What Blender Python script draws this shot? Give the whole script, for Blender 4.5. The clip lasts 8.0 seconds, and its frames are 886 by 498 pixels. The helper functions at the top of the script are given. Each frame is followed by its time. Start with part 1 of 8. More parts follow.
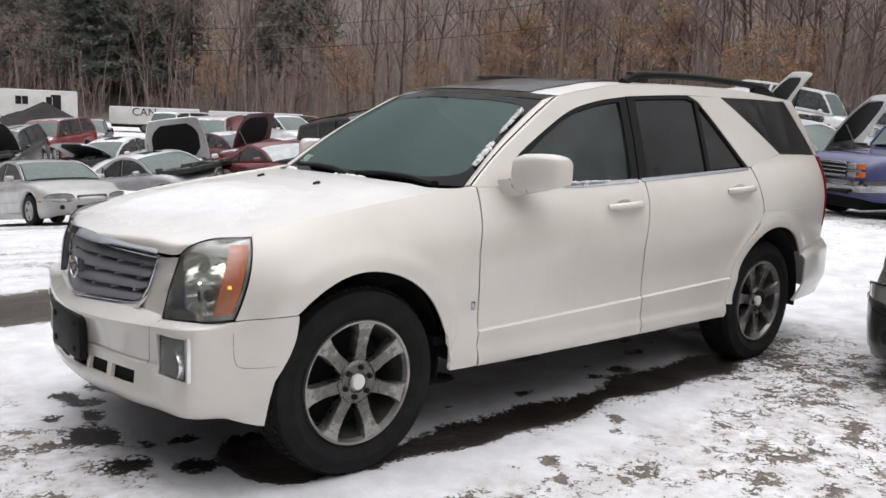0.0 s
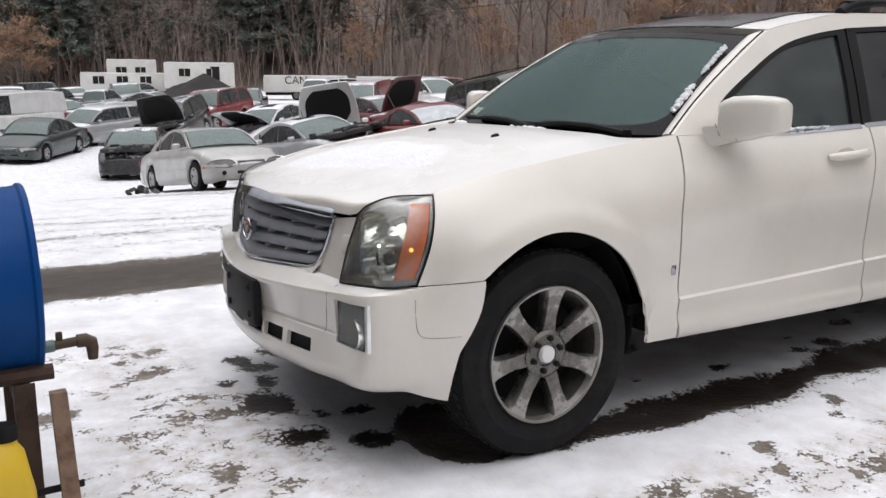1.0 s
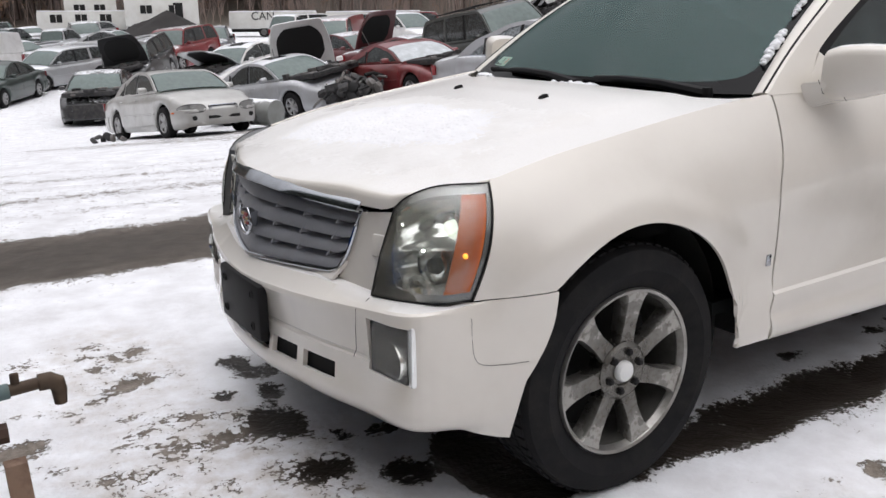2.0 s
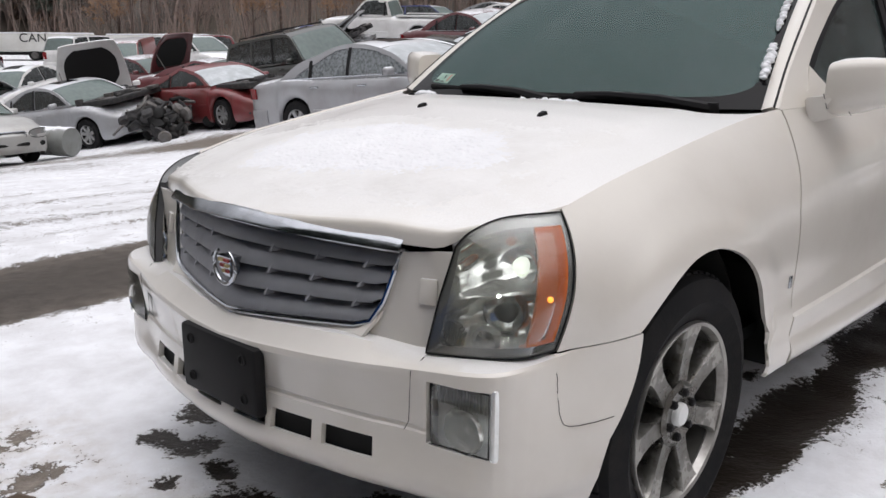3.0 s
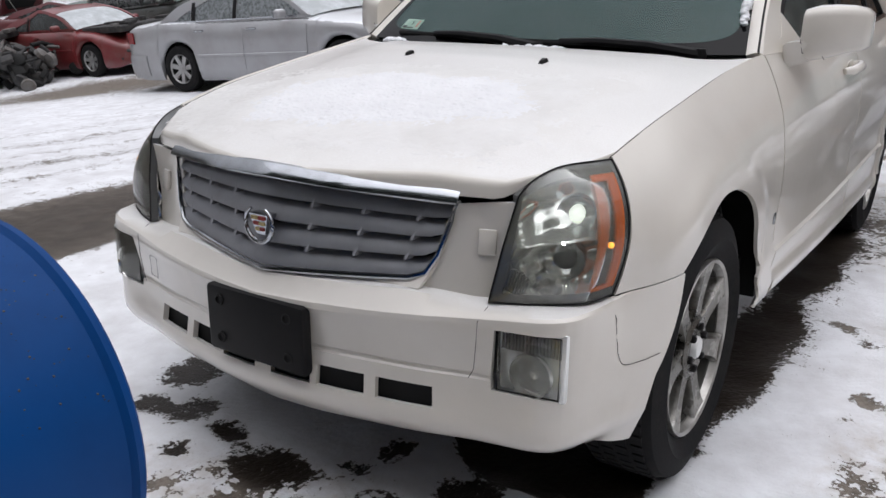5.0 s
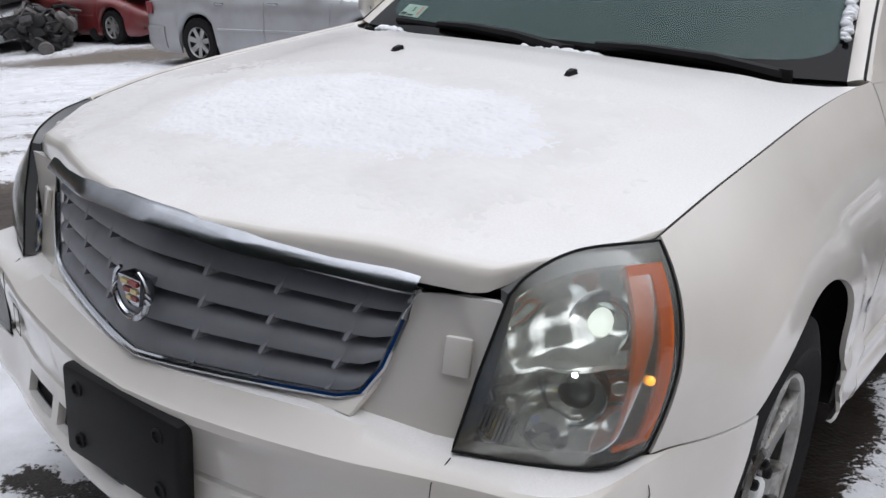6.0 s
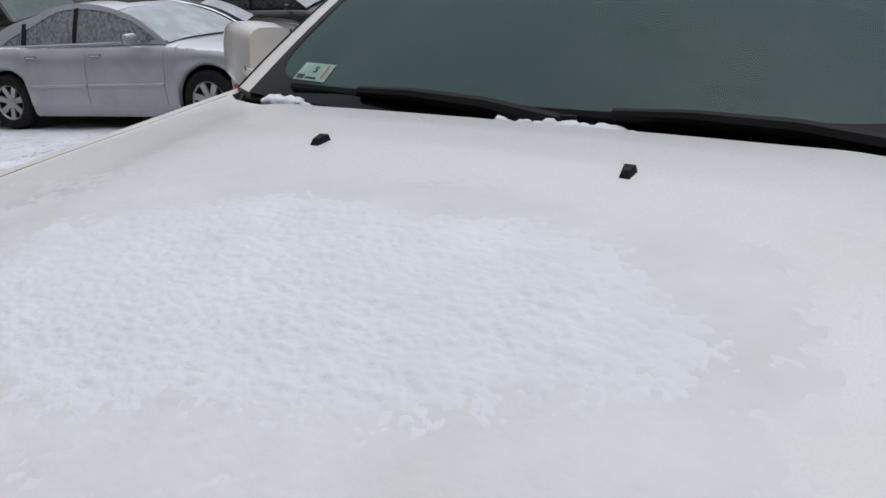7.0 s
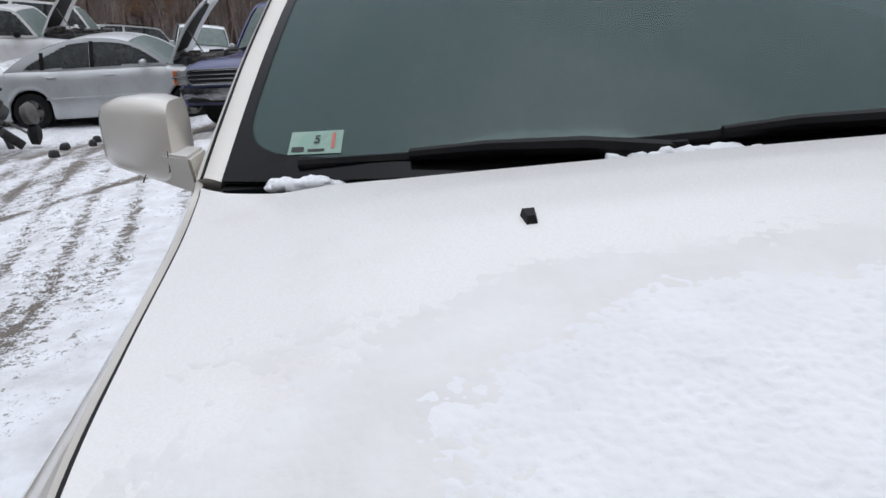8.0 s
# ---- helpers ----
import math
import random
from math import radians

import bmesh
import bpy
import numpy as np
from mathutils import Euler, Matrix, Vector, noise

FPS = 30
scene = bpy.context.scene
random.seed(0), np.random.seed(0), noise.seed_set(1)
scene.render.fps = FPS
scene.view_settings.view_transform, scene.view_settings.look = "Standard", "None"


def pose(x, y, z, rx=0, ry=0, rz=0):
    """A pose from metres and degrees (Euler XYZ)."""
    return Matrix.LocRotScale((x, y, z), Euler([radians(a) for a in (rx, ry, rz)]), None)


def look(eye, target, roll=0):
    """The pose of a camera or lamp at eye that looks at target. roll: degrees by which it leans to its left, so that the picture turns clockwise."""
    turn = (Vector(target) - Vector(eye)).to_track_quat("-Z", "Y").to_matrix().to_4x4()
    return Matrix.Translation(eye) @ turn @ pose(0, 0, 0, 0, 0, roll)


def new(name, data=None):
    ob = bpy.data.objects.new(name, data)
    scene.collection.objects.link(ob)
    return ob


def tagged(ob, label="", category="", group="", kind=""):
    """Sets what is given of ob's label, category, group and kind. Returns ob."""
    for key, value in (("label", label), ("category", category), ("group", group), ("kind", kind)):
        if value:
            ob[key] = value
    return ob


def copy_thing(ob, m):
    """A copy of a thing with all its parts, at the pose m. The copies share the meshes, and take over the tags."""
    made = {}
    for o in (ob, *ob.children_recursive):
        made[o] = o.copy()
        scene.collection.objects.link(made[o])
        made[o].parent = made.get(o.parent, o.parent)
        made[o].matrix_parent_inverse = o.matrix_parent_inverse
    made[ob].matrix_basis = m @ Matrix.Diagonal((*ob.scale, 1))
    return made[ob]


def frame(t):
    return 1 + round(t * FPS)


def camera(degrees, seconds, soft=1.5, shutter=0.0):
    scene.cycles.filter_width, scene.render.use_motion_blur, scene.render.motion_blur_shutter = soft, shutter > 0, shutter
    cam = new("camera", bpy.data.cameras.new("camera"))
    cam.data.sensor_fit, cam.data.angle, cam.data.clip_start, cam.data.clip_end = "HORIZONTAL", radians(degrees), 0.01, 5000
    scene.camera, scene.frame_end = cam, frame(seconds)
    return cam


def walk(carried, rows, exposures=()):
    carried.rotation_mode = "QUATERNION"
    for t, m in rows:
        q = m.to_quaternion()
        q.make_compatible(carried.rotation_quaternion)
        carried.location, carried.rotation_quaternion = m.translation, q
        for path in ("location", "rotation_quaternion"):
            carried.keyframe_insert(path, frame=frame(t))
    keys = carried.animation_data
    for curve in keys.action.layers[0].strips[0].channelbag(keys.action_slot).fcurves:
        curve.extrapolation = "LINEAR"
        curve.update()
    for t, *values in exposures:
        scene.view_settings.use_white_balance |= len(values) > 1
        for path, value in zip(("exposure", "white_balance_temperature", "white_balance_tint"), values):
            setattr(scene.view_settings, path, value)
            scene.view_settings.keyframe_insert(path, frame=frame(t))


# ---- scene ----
cam = camera(55.3, 8.0)
PATH = [
    (0, (-1.825, -3.392, 1.351), (-0.525, -1.901, 1.061), 2.2),
    (0.5, (-1.81, -3.307, 1.334), (-0.607, -1.745, 0.997), 2.5),
    (1, (-1.766, -3.038, 1.284), (-0.745, -1.361, 0.899), 0.3),
    (1.5, (-1.637, -2.746, 1.284), (-0.652, -1.066, 0.829), -1.0),
    (1.7, (-1.599, -2.615, 1.351), (-0.601, -0.96, 0.834), -0.8),
    (2.8, (-1.847, -1.851, 1.279), (-0.502, -0.448, 0.804), 0.3),
    (3, (-1.878, -1.737, 1.286), (-0.448, -0.422, 0.81), 0.2),
    (3.5, (-2.075, -1.565, 1.291), (-0.504, -0.429, 0.798), -0.8),
    (4, (-2.263, -1.48, 1.32), (-0.625, -0.459, 0.798), -0.1),
    (4.5, (-2.287, -1.46, 1.322), (-0.636, -0.47, 0.78), 0.8),
    (4.7, (-2.259, -1.45, 1.318), (-0.625, -0.446, 0.752), 0.3),
    (5.8, (-1.624, -1.233, 1.264), (-0.137, -0.063, 0.617), 4.0),
    (6, (-1.514, -1.132, 1.28), (0.035, -0.035, 0.65), 4.0),
    (6.5, (-1.197, -0.845, 1.269), (0.47, 0.075, 0.656), 3.0),
    (7, (-0.955, -0.502, 1.282), (0.79, 0.313, 0.741), 1.6),
    (7.5, (-0.883, -0.027, 1.322), (1.013, 0.425, 0.876), -2.0),
    (8, (-0.889, 0.405, 1.323), (1.045, 0.324, 0.821), -4.8),
]
walk(cam, [(t, look(eye, target, roll)) for t, eye, target, roll in PATH],
     [(0, 0.26, 6430, 13), (1.5, 0.24, 6420, 13.5), (3.5, 0.10, 6400, 14), (6.0, 0.02, 6130, 13), (6.5, -0.1, 6050, 12.5), (7.0, -0.38, 6000, 12), (7.5, -0.15, 6000, 12), (8.0, -0.09, 6000, 11.5)])
SKY, SUN = 0.175, 0.6

# ---- world and light: a flat overcast sky, snowing ----
world = bpy.data.worlds.new("overcast")
scene.world = world
world.use_nodes = True
wn, wl = world.node_tree.nodes, world.node_tree.links
sky = wn.new("ShaderNodeTexSky")
sky.sky_type, sky.sun_disc = "NISHITA", False
sky.sun_elevation, sky.sun_rotation = radians(80), radians(200)
sky.air_density, sky.dust_density, sky.ozone_density = 1.0, 6.0, 1.0
grey = wn.new("ShaderNodeHueSaturation")
grey.inputs["Saturation"].default_value = 0.16
wl.new(sky.outputs["Color"], grey.inputs["Color"])
# an overcast sky is brighter overhead than at the horizon
where, split, lift = wn.new("ShaderNodeTexCoord"), wn.new("ShaderNodeSeparateXYZ"), wn.new("ShaderNodeMapRange")
wl.new(where.outputs["Generated"], split.inputs[0])
wl.new(split.outputs[2], lift.inputs["Value"])
lift.inputs["From Min"].default_value, lift.inputs["From Max"].default_value = -0.05, 1.0
lift.inputs["To Min"].default_value, lift.inputs["To Max"].default_value = 0.22, 3.9
cover = wn.new("ShaderNodeMix")
cover.data_type, cover.blend_type = "RGBA", "MULTIPLY"
cover.inputs[0].default_value = 1.0
# cloud evens out the glow round the sun
spread_out = wn.new("ShaderNodeGamma")
spread_out.inputs["Gamma"].default_value = 0.4
wl.new(grey.outputs["Color"], spread_out.inputs["Color"])
wl.new(spread_out.outputs["Color"], cover.inputs[6])
wl.new(lift.outputs[0], cover.inputs[7])
wl.new(cover.outputs[2], wn["Background"].inputs["Color"])
wn["Background"].inputs["Strength"].default_value = SKY
sun = new("sun", bpy.data.lights.new("sun", "SUN"))
sun.data.energy, sun.data.angle, sun.data.color = SUN, radians(105), (1.0, 0.99, 0.97)
sun.matrix_world = look((2, -3, 24), (0, 0, 0))


# ---- materials ----
def mat(name, color, rough=0.5, metal=0.0, spec=0.5):
    m = bpy.data.materials.new(name)
    m.use_nodes = True
    b = m.node_tree.nodes["Principled BSDF"]
    b.inputs["Base Color"].default_value = (*color, 1)
    b.inputs["Roughness"].default_value = rough
    b.inputs["Metallic"].default_value = metal
    b.inputs["Specular IOR Level"].default_value = spec
    return m


def nd(m, kind, **inputs):
    n = m.node_tree.nodes.new("ShaderNode" + kind)
    for key, value in inputs.items():
        n.inputs[key.replace("_", " ")].default_value = value
    return n


def link(m, a, b):
    m.node_tree.links.new(a, b)


def bsdf(m):
    return m.node_tree.nodes["Principled BSDF"]


def coords(m, scale=(1, 1, 1), kind="Object"):
    c = nd(m, "TexCoord")
    mp = nd(m, "Mapping", Scale=scale)
    link(m, c.outputs[kind], mp.inputs["Vector"])
    return mp.outputs["Vector"]


def noise_at(m, scale, detail=5.0, rough=0.55, vec=None):
    n = nd(m, "TexNoise", Scale=scale, Detail=detail, Roughness=rough)
    link(m, vec if vec else coords(m), n.inputs["Vector"])
    return n.outputs["Fac"]


def ramp(m, fac, stops):
    r = nd(m, "ValToRGB")
    e = r.color_ramp.elements
    while len(e) < len(stops):
        e.new(0.5)
    for k, (p, c) in enumerate(stops):
        e[k].position, e[k].color = p, (*c, 1) if len(c) == 3 else c
    link(m, fac, r.inputs["Fac"])
    return r.outputs["Color"]


def mix(m, fac, a, b, how="MIX"):
    n = m.node_tree.nodes.new("ShaderNodeMix")
    n.data_type, n.blend_type = "RGBA", how
    for sock, v in ((n.inputs[0], fac), (n.inputs[6], a), (n.inputs[7], b)):
        if hasattr(v, "default_value") or hasattr(v, "links"):
            link(m, v, sock)
        else:
            sock.default_value = v if isinstance(v, float) else (*v, 1)
    return n.outputs[2]


def math_node(m, op, a, b=0.0, clamp=False):
    n = m.node_tree.nodes.new("ShaderNodeMath")
    n.operation, n.use_clamp = op, clamp
    for sock, v in zip(n.inputs, (a, b)):
        if isinstance(v, (int, float)):
            sock.default_value = v
        else:
            link(m, v, sock)
    return n.outputs[0]


def bump(m, height, strength=0.3, distance=0.01):
    n = nd(m, "Bump", Strength=strength, Distance=distance)
    link(m, height, n.inputs["Height"])
    link(m, n.outputs["Normal"], bsdf(m).inputs["Normal"])


def upness(m):
    g = nd(m, "NewGeometry")
    s = nd(m, "SeparateXYZ")
    link(m, g.outputs["Normal"], s.inputs[0])
    return s.outputs[2]


def grimy(name, color, dirt=(0.16, 0.13, 0.10), amount=0.5, rough=0.5, metal=0.0, scale=6.0, snow=0.0, coat=0.0, bumpy=0.0, spec=0.5):
    """A surface with stains at two scales, and, where snow > 0, a dusting on what looks up."""
    m = mat(name, color, rough, metal, spec)
    big, fine = noise_at(m, scale), noise_at(m, scale * 7)
    k = math_node(m, "MULTIPLY", ramp(m, big, [(0.42, (0, 0, 0)), (0.75, (1, 1, 1))]), math_node(m, "ADD", fine, 0.2))
    col = mix(m, math_node(m, "MULTIPLY", k, amount), color, dirt)
    link(m, math_node(m, "ADD", math_node(m, "MULTIPLY", k, 0.4 * amount), rough, True), bsdf(m).inputs["Roughness"])
    if snow:
        up = math_node(m, "ADD", upness(m), math_node(m, "MULTIPLY", math_node(m, "ADD", math_node(m, "SUBTRACT", fine, 0.5), math_node(m, "SUBTRACT", big, 0.5)), 0.4))
        up = ramp(m, up, [(1.02 - 0.5 * snow, (0, 0, 0)), (min(1.0, 1.12 - 0.5 * snow), (1, 1, 1))])
        col = mix(m, up, col, (0.80, 0.82, 0.85))
    link(m, col, bsdf(m).inputs["Base Color"])
    bsdf(m).inputs["Coat Weight"].default_value = coat
    bsdf(m).inputs["Coat Roughness"].default_value = 0.08
    if bumpy:
        bump(m, fine, bumpy, 0.004)
    return m


def paint(name, color, amount=0.3, snow=0.0, rough=0.42, metal=0.0):
    return grimy(name, color, (0.20, 0.17, 0.14), amount, rough, 0.35 if 0.2 < max(color) < 0.6 and max(color) - min(color) < 0.05 else metal, 2.2, snow, 0.8)


def pane(name, tint, gloss=0.03, dirty=0.1, film_color=(0.42, 0.46, 0.46), least=0.35):
    """A thin pane: it lets tinted light straight through and mirrors by Fresnel."""
    m = bpy.data.materials.new(name)
    m.use_nodes = True
    t = m.node_tree
    out = t.nodes["Material Output"]
    clear, shine, fres, both = nd(m, "BsdfTransparent"), nd(m, "BsdfGlossy"), nd(m, "Fresnel", IOR=1.5), nd(m, "MixShader")
    clear.inputs["Color"].default_value = (*tint, 1)
    shine.inputs["Roughness"].default_value = gloss
    t.nodes.remove(t.nodes["Principled BSDF"])
    link(m, fres.outputs[0], both.inputs[0])
    link(m, clear.outputs[0], both.inputs[1])
    link(m, shine.outputs[0], both.inputs[2])
    # diffuse film: dirt on most panes, on windscreens it paints in reflected sky
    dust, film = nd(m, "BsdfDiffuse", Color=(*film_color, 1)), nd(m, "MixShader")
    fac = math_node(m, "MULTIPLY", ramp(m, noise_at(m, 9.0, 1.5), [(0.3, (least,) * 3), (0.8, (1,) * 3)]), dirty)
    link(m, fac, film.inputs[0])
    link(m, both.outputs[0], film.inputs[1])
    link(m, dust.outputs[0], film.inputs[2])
    link(m, film.outputs[0], out.inputs["Surface"])
    return m


def pearl():
    """Cream-white pearl paint, with road grime thicker towards the sills and splashed behind the wheels."""
    m = grimy("pearl_white_paint", (0.70, 0.665, 0.605), (0.38, 0.34, 0.28), 0.22, 0.30, 0.0, 3.0, 0.0, 1.0)
    # a light dusting of fresh snow on what faces up
    old = bsdf(m).inputs["Base Color"].links[0].from_socket
    up = math_node(m, "ADD", upness(m), math_node(m, "MULTIPLY", math_node(m, "SUBTRACT", noise_at(m, 5.0), 0.5), 0.12))
    dust = ramp(m, up, [(0.86, (0, 0, 0)), (0.975, (1, 1, 1))])
    dust = math_node(m, "MULTIPLY", dust, math_node(m, "ADD", math_node(m, "MULTIPLY", noise_at(m, 260.0, 3), 0.5), 0.45))
    link(m, mix(m, dust, old, (0.86, 0.86, 0.86)), bsdf(m).inputs["Base Color"])
    link(m, math_node(m, "SUBTRACT", 1.0, math_node(m, "MULTIPLY", dust, 0.9)), bsdf(m).inputs["Coat Weight"])
    bsdf(m).inputs["Coat Roughness"].default_value = 0.03
    return m


PEARL = pearl()
TRIM = grimy("black_trim", (0.008, 0.008, 0.009), (0.032, 0.030, 0.028), 0.4, 0.5, spec=0.16)
RUBBER = grimy("tyre_rubber", (0.009, 0.009, 0.010), (0.045, 0.042, 0.038), 0.5, 0.8, 0, 14, bumpy=0.3, spec=0.2)
DARK = mat("dark_underbody", (0.008, 0.008, 0.008), 0.9)
CHROME = grimy("chrome", (0.45, 0.47, 0.50), (0.25, 0.24, 0.22), 0.35, 0.12, 1.0, 20)
GRILLE_GREY = grimy("grey_grille_plastic", (0.26, 0.265, 0.285), (0.14, 0.13, 0.12), 0.35, 0.42, 0.35, 12)
ALLOY = mat("worn_alloy", (0.4, 0.39, 0.37), 0.3, 0.8)
# polished faces gone dull at the hub, flaked to bare white metal at the rim, with brake dust in between
at_r = nd(ALLOY, "VectorMath")
at_r.operation = "LENGTH"
link(ALLOY, coords(ALLOY), at_r.inputs[0])
worn = math_node(ALLOY, "ADD", math_node(ALLOY, "MULTIPLY", at_r.outputs["Value"], 4.2), math_node(ALLOY, "MULTIPLY", math_node(ALLOY, "SUBTRACT", noise_at(ALLOY, 26.0), 0.5), 1.0))
link(ALLOY, mix(ALLOY, ramp(ALLOY, noise_at(ALLOY, 60.0), [(0.5, (0, 0, 0)), (0.75, (0.7,) * 3)]), ramp(ALLOY, worn, [(0.30, (0.11, 0.105, 0.097)), (0.70, (0.19, 0.185, 0.17)), (0.86, (0.24, 0.235, 0.22)), (0.90, (0.40, 0.39, 0.365))]), (0.10, 0.085, 0.06)), bsdf(ALLOY).inputs["Base Color"])
link(ALLOY, ramp(ALLOY, worn, [(0.4, (0.22,) * 3), (0.9, (0.45,) * 3)]), bsdf(ALLOY).inputs["Roughness"])
bump(ALLOY, worn, 0.25, 0.003)
BARREL = grimy("brake_dusted_alloy", (0.10, 0.098, 0.09), (0.03, 0.027, 0.022), 0.9, 0.6, 0.5, 12)
FRIT = mat("black_glass_border", (0.006, 0.006, 0.007), 0.12, 0.0, 0.12)
BEZEL = grimy("grey_lamp_bezel", (0.075, 0.078, 0.082), (0.12, 0.12, 0.12), 0.3, 0.45, 0, 12, coat=1.0)
RIBBED = grimy("ribbed_clear_plastic", (0.33, 0.34, 0.34), (0.16, 0.16, 0.16), 0.5, 0.2, 0.4, 30)
ALLOY_POLISHED = grimy("polished_alloy", (0.40, 0.39, 0.37), (0.12, 0.105, 0.085), 0.9, 0.3, 0.85, 12)
# the even teal film puts the windscreen's sky reflection into diffuse colour
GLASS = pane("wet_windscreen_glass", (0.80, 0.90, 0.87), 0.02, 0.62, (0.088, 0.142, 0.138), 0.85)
GLASS_FRONT = pane("door_glass", (0.46, 0.55, 0.53), 0.03, 0.22, (0.20, 0.25, 0.245))
GLASS_DARK = pane("privacy_glass", (0.035, 0.04, 0.042), 0.03, 0.05)
GLASS_CLEAR = pane("lamp_lens", (0.98, 0.99, 0.98), 0.05, 0.06, (0.76, 0.75, 0.64))
ROOF_GLASS = grimy("black_roof_glass", (0.010, 0.011, 0.013), (0.25, 0.26, 0.27), 0.5, 0.12, 0, 7)
AMBER = grimy("amber_plastic", (0.56, 0.125, 0.022), (0.36, 0.09, 0.025), 0.3, 0.25, 0, 9, spec=0.5)
RED_LENS = mat("red_lens", (0.20, 0.010, 0.014), 0.2)
REFLECTOR = grimy("lamp_reflector", (0.93, 0.94, 0.91), (0.72, 0.73, 0.69), 0.3, 0.11, 0.75, 22)
FOG_BOWL = grimy("fog_lamp_bowl", (0.88, 0.90, 0.89), (0.5, 0.51, 0.5), 0.5, 0.16, 0.45, 25, bumpy=0.3)
SMOKED = mat("smoked_lens", (0.03, 0.035, 0.04), 0.08)
INTERIOR = grimy("grey_cabin_trim", (0.015, 0.017, 0.017), (0.022, 0.022, 0.02), 0.4, 0.9, spec=0.08)
BADGE_RED = mat("badge_enamel_red", (0.32, 0.04, 0.035), 0.3)
WHITE_PLASTIC = mat("white_plastic", (0.75, 0.76, 0.75), 0.4)
STICKER = grimy("sticker_paper", (0.27, 0.42, 0.34), (0.52, 0.60, 0.55), 0.8, 0.6, 0, 30)
INK = mat("black_ink", (0.02, 0.02, 0.02), 0.6)
STICKER_RED = mat("sticker_red", (0.55, 0.16, 0.12), 0.6)
lit = mat("lit_lamp", (0.9, 0.95, 0.9), 0.3)
bsdf(lit).inputs["Emission Color"].default_value = (0.93, 1.0, 0.86, 1)
bsdf(lit).inputs["Emission Strength"].default_value = 0.8
lit_bulb = mat("lit_bulb", (0.9, 0.95, 0.9), 0.3)
bsdf(lit_bulb).inputs["Emission Color"].default_value = (0.96, 1.0, 0.90, 1)
bsdf(lit_bulb).inputs["Emission Strength"].default_value = 14.0
lit_amber = mat("lit_amber_bulb", (1.0, 0.4, 0.05), 0.3)
bsdf(lit_amber).inputs["Emission Color"].default_value = (1.0, 0.42, 0.05, 1)
bsdf(lit_amber).inputs["Emission Strength"].default_value = 1.1


def snow_mat(name, grain=60.0, strength=0.5):
    m = mat(name, (0.84, 0.86, 0.89), 0.75)
    n1, n2 = noise_at(m, grain, 4), noise_at(m, grain / 7, 4)
    link(m, ramp(m, n2, [(0.3, (0.76, 0.77, 0.79)), (0.6, (0.84, 0.855, 0.88))]), bsdf(m).inputs["Base Color"])
    bump(m, math_node(m, "ADD", n1, n2), strength, 0.01)
    return m


SNOW = snow_mat("snow")
HOOD_SNOW = snow_mat("fresh_hood_snow", 90.0, 0.22)
link(HOOD_SNOW, ramp(HOOD_SNOW, noise_at(HOOD_SNOW, 9.0, 5), [(0.3, (0.755, 0.76, 0.775)), (0.7, (0.815, 0.82, 0.835))]), bsdf(HOOD_SNOW).inputs["Base Color"])


# ---- mesh helpers ----
def mesh_ob(name, verts, faces, material, parent=None, label="", smooth=40):
    me = bpy.data.meshes.new(name)
    me.from_pydata([tuple(map(float, v)) for v in verts], [], [tuple(f) for f in faces])
    me.validate()
    if smooth:
        for p in me.polygons:
            p.use_smooth = True
        me.set_sharp_from_angle(angle=radians(smooth))
    me.materials.append(material)
    ob = new(name, me)
    if parent:
        ob.parent = parent
    if label:
        ob["label"] = label
    return ob


def part(name, bm, material, parent=None, label="", smooth=40):
    bmesh.ops.recalc_face_normals(bm, faces=bm.faces)
    me = bpy.data.meshes.new(name)
    bm.to_mesh(me)
    bm.free()
    if smooth:
        for p in me.polygons:
            p.use_smooth = True
        me.set_sharp_from_angle(angle=radians(smooth))
    me.materials.append(material)
    ob = new(name, me)
    if parent:
        ob.parent = parent
    if label:
        ob["label"] = label
    return ob


def shell(name, P, material, parent=None, label="", thick=0.01, keep=None, centre=(1.3, 0, 0.7), smooth=35):
    """A panel of real thickness from a grid of places; keep tells which of its cells exist."""
    P = np.asarray(P, float)
    nu, nv = P.shape[:2]
    du, dv = np.gradient(P, axis=0), np.gradient(P, axis=1)
    n = np.cross(du, dv)
    n /= np.linalg.norm(n, axis=2, keepdims=True) + 1e-12
    flip = np.sum(n * (P - np.array(centre))) < 0
    if flip:
        n = -n
    verts = np.concatenate([P.reshape(-1, 3), (P - n * thick).reshape(-1, 3)])
    N = nu * nv
    ok = np.ones((nu - 1, nv - 1), bool) if keep is None else np.asarray(keep, bool)
    faces = []

    def put(f):
        faces.append(f[::-1] if flip else f)

    for i in range(nu - 1):
        for j in range(nv - 1):
            if not ok[i, j]:
                continue
            a, b, c, d = i * nv + j, (i + 1) * nv + j, (i + 1) * nv + j + 1, i * nv + j + 1
            put((a, b, c, d))
            put((a + N, d + N, c + N, b + N))
            for di, dj, e in ((0, -1, (a, b)), (1, 0, (b, c)), (0, 1, (c, d)), (-1, 0, (d, a))):
                ii, jj = i + di, j + dj
                if not (0 <= ii < nu - 1 and 0 <= jj < nv - 1 and ok[ii, jj]):
                    put((e[1], e[0], e[0] + N, e[1] + N))
    used = sorted({k for f in faces for k in f})
    at = {k: q for q, k in enumerate(used)}
    return mesh_ob(name, verts[used], [[at[k] for k in f] for f in faces], material, parent, label, smooth)


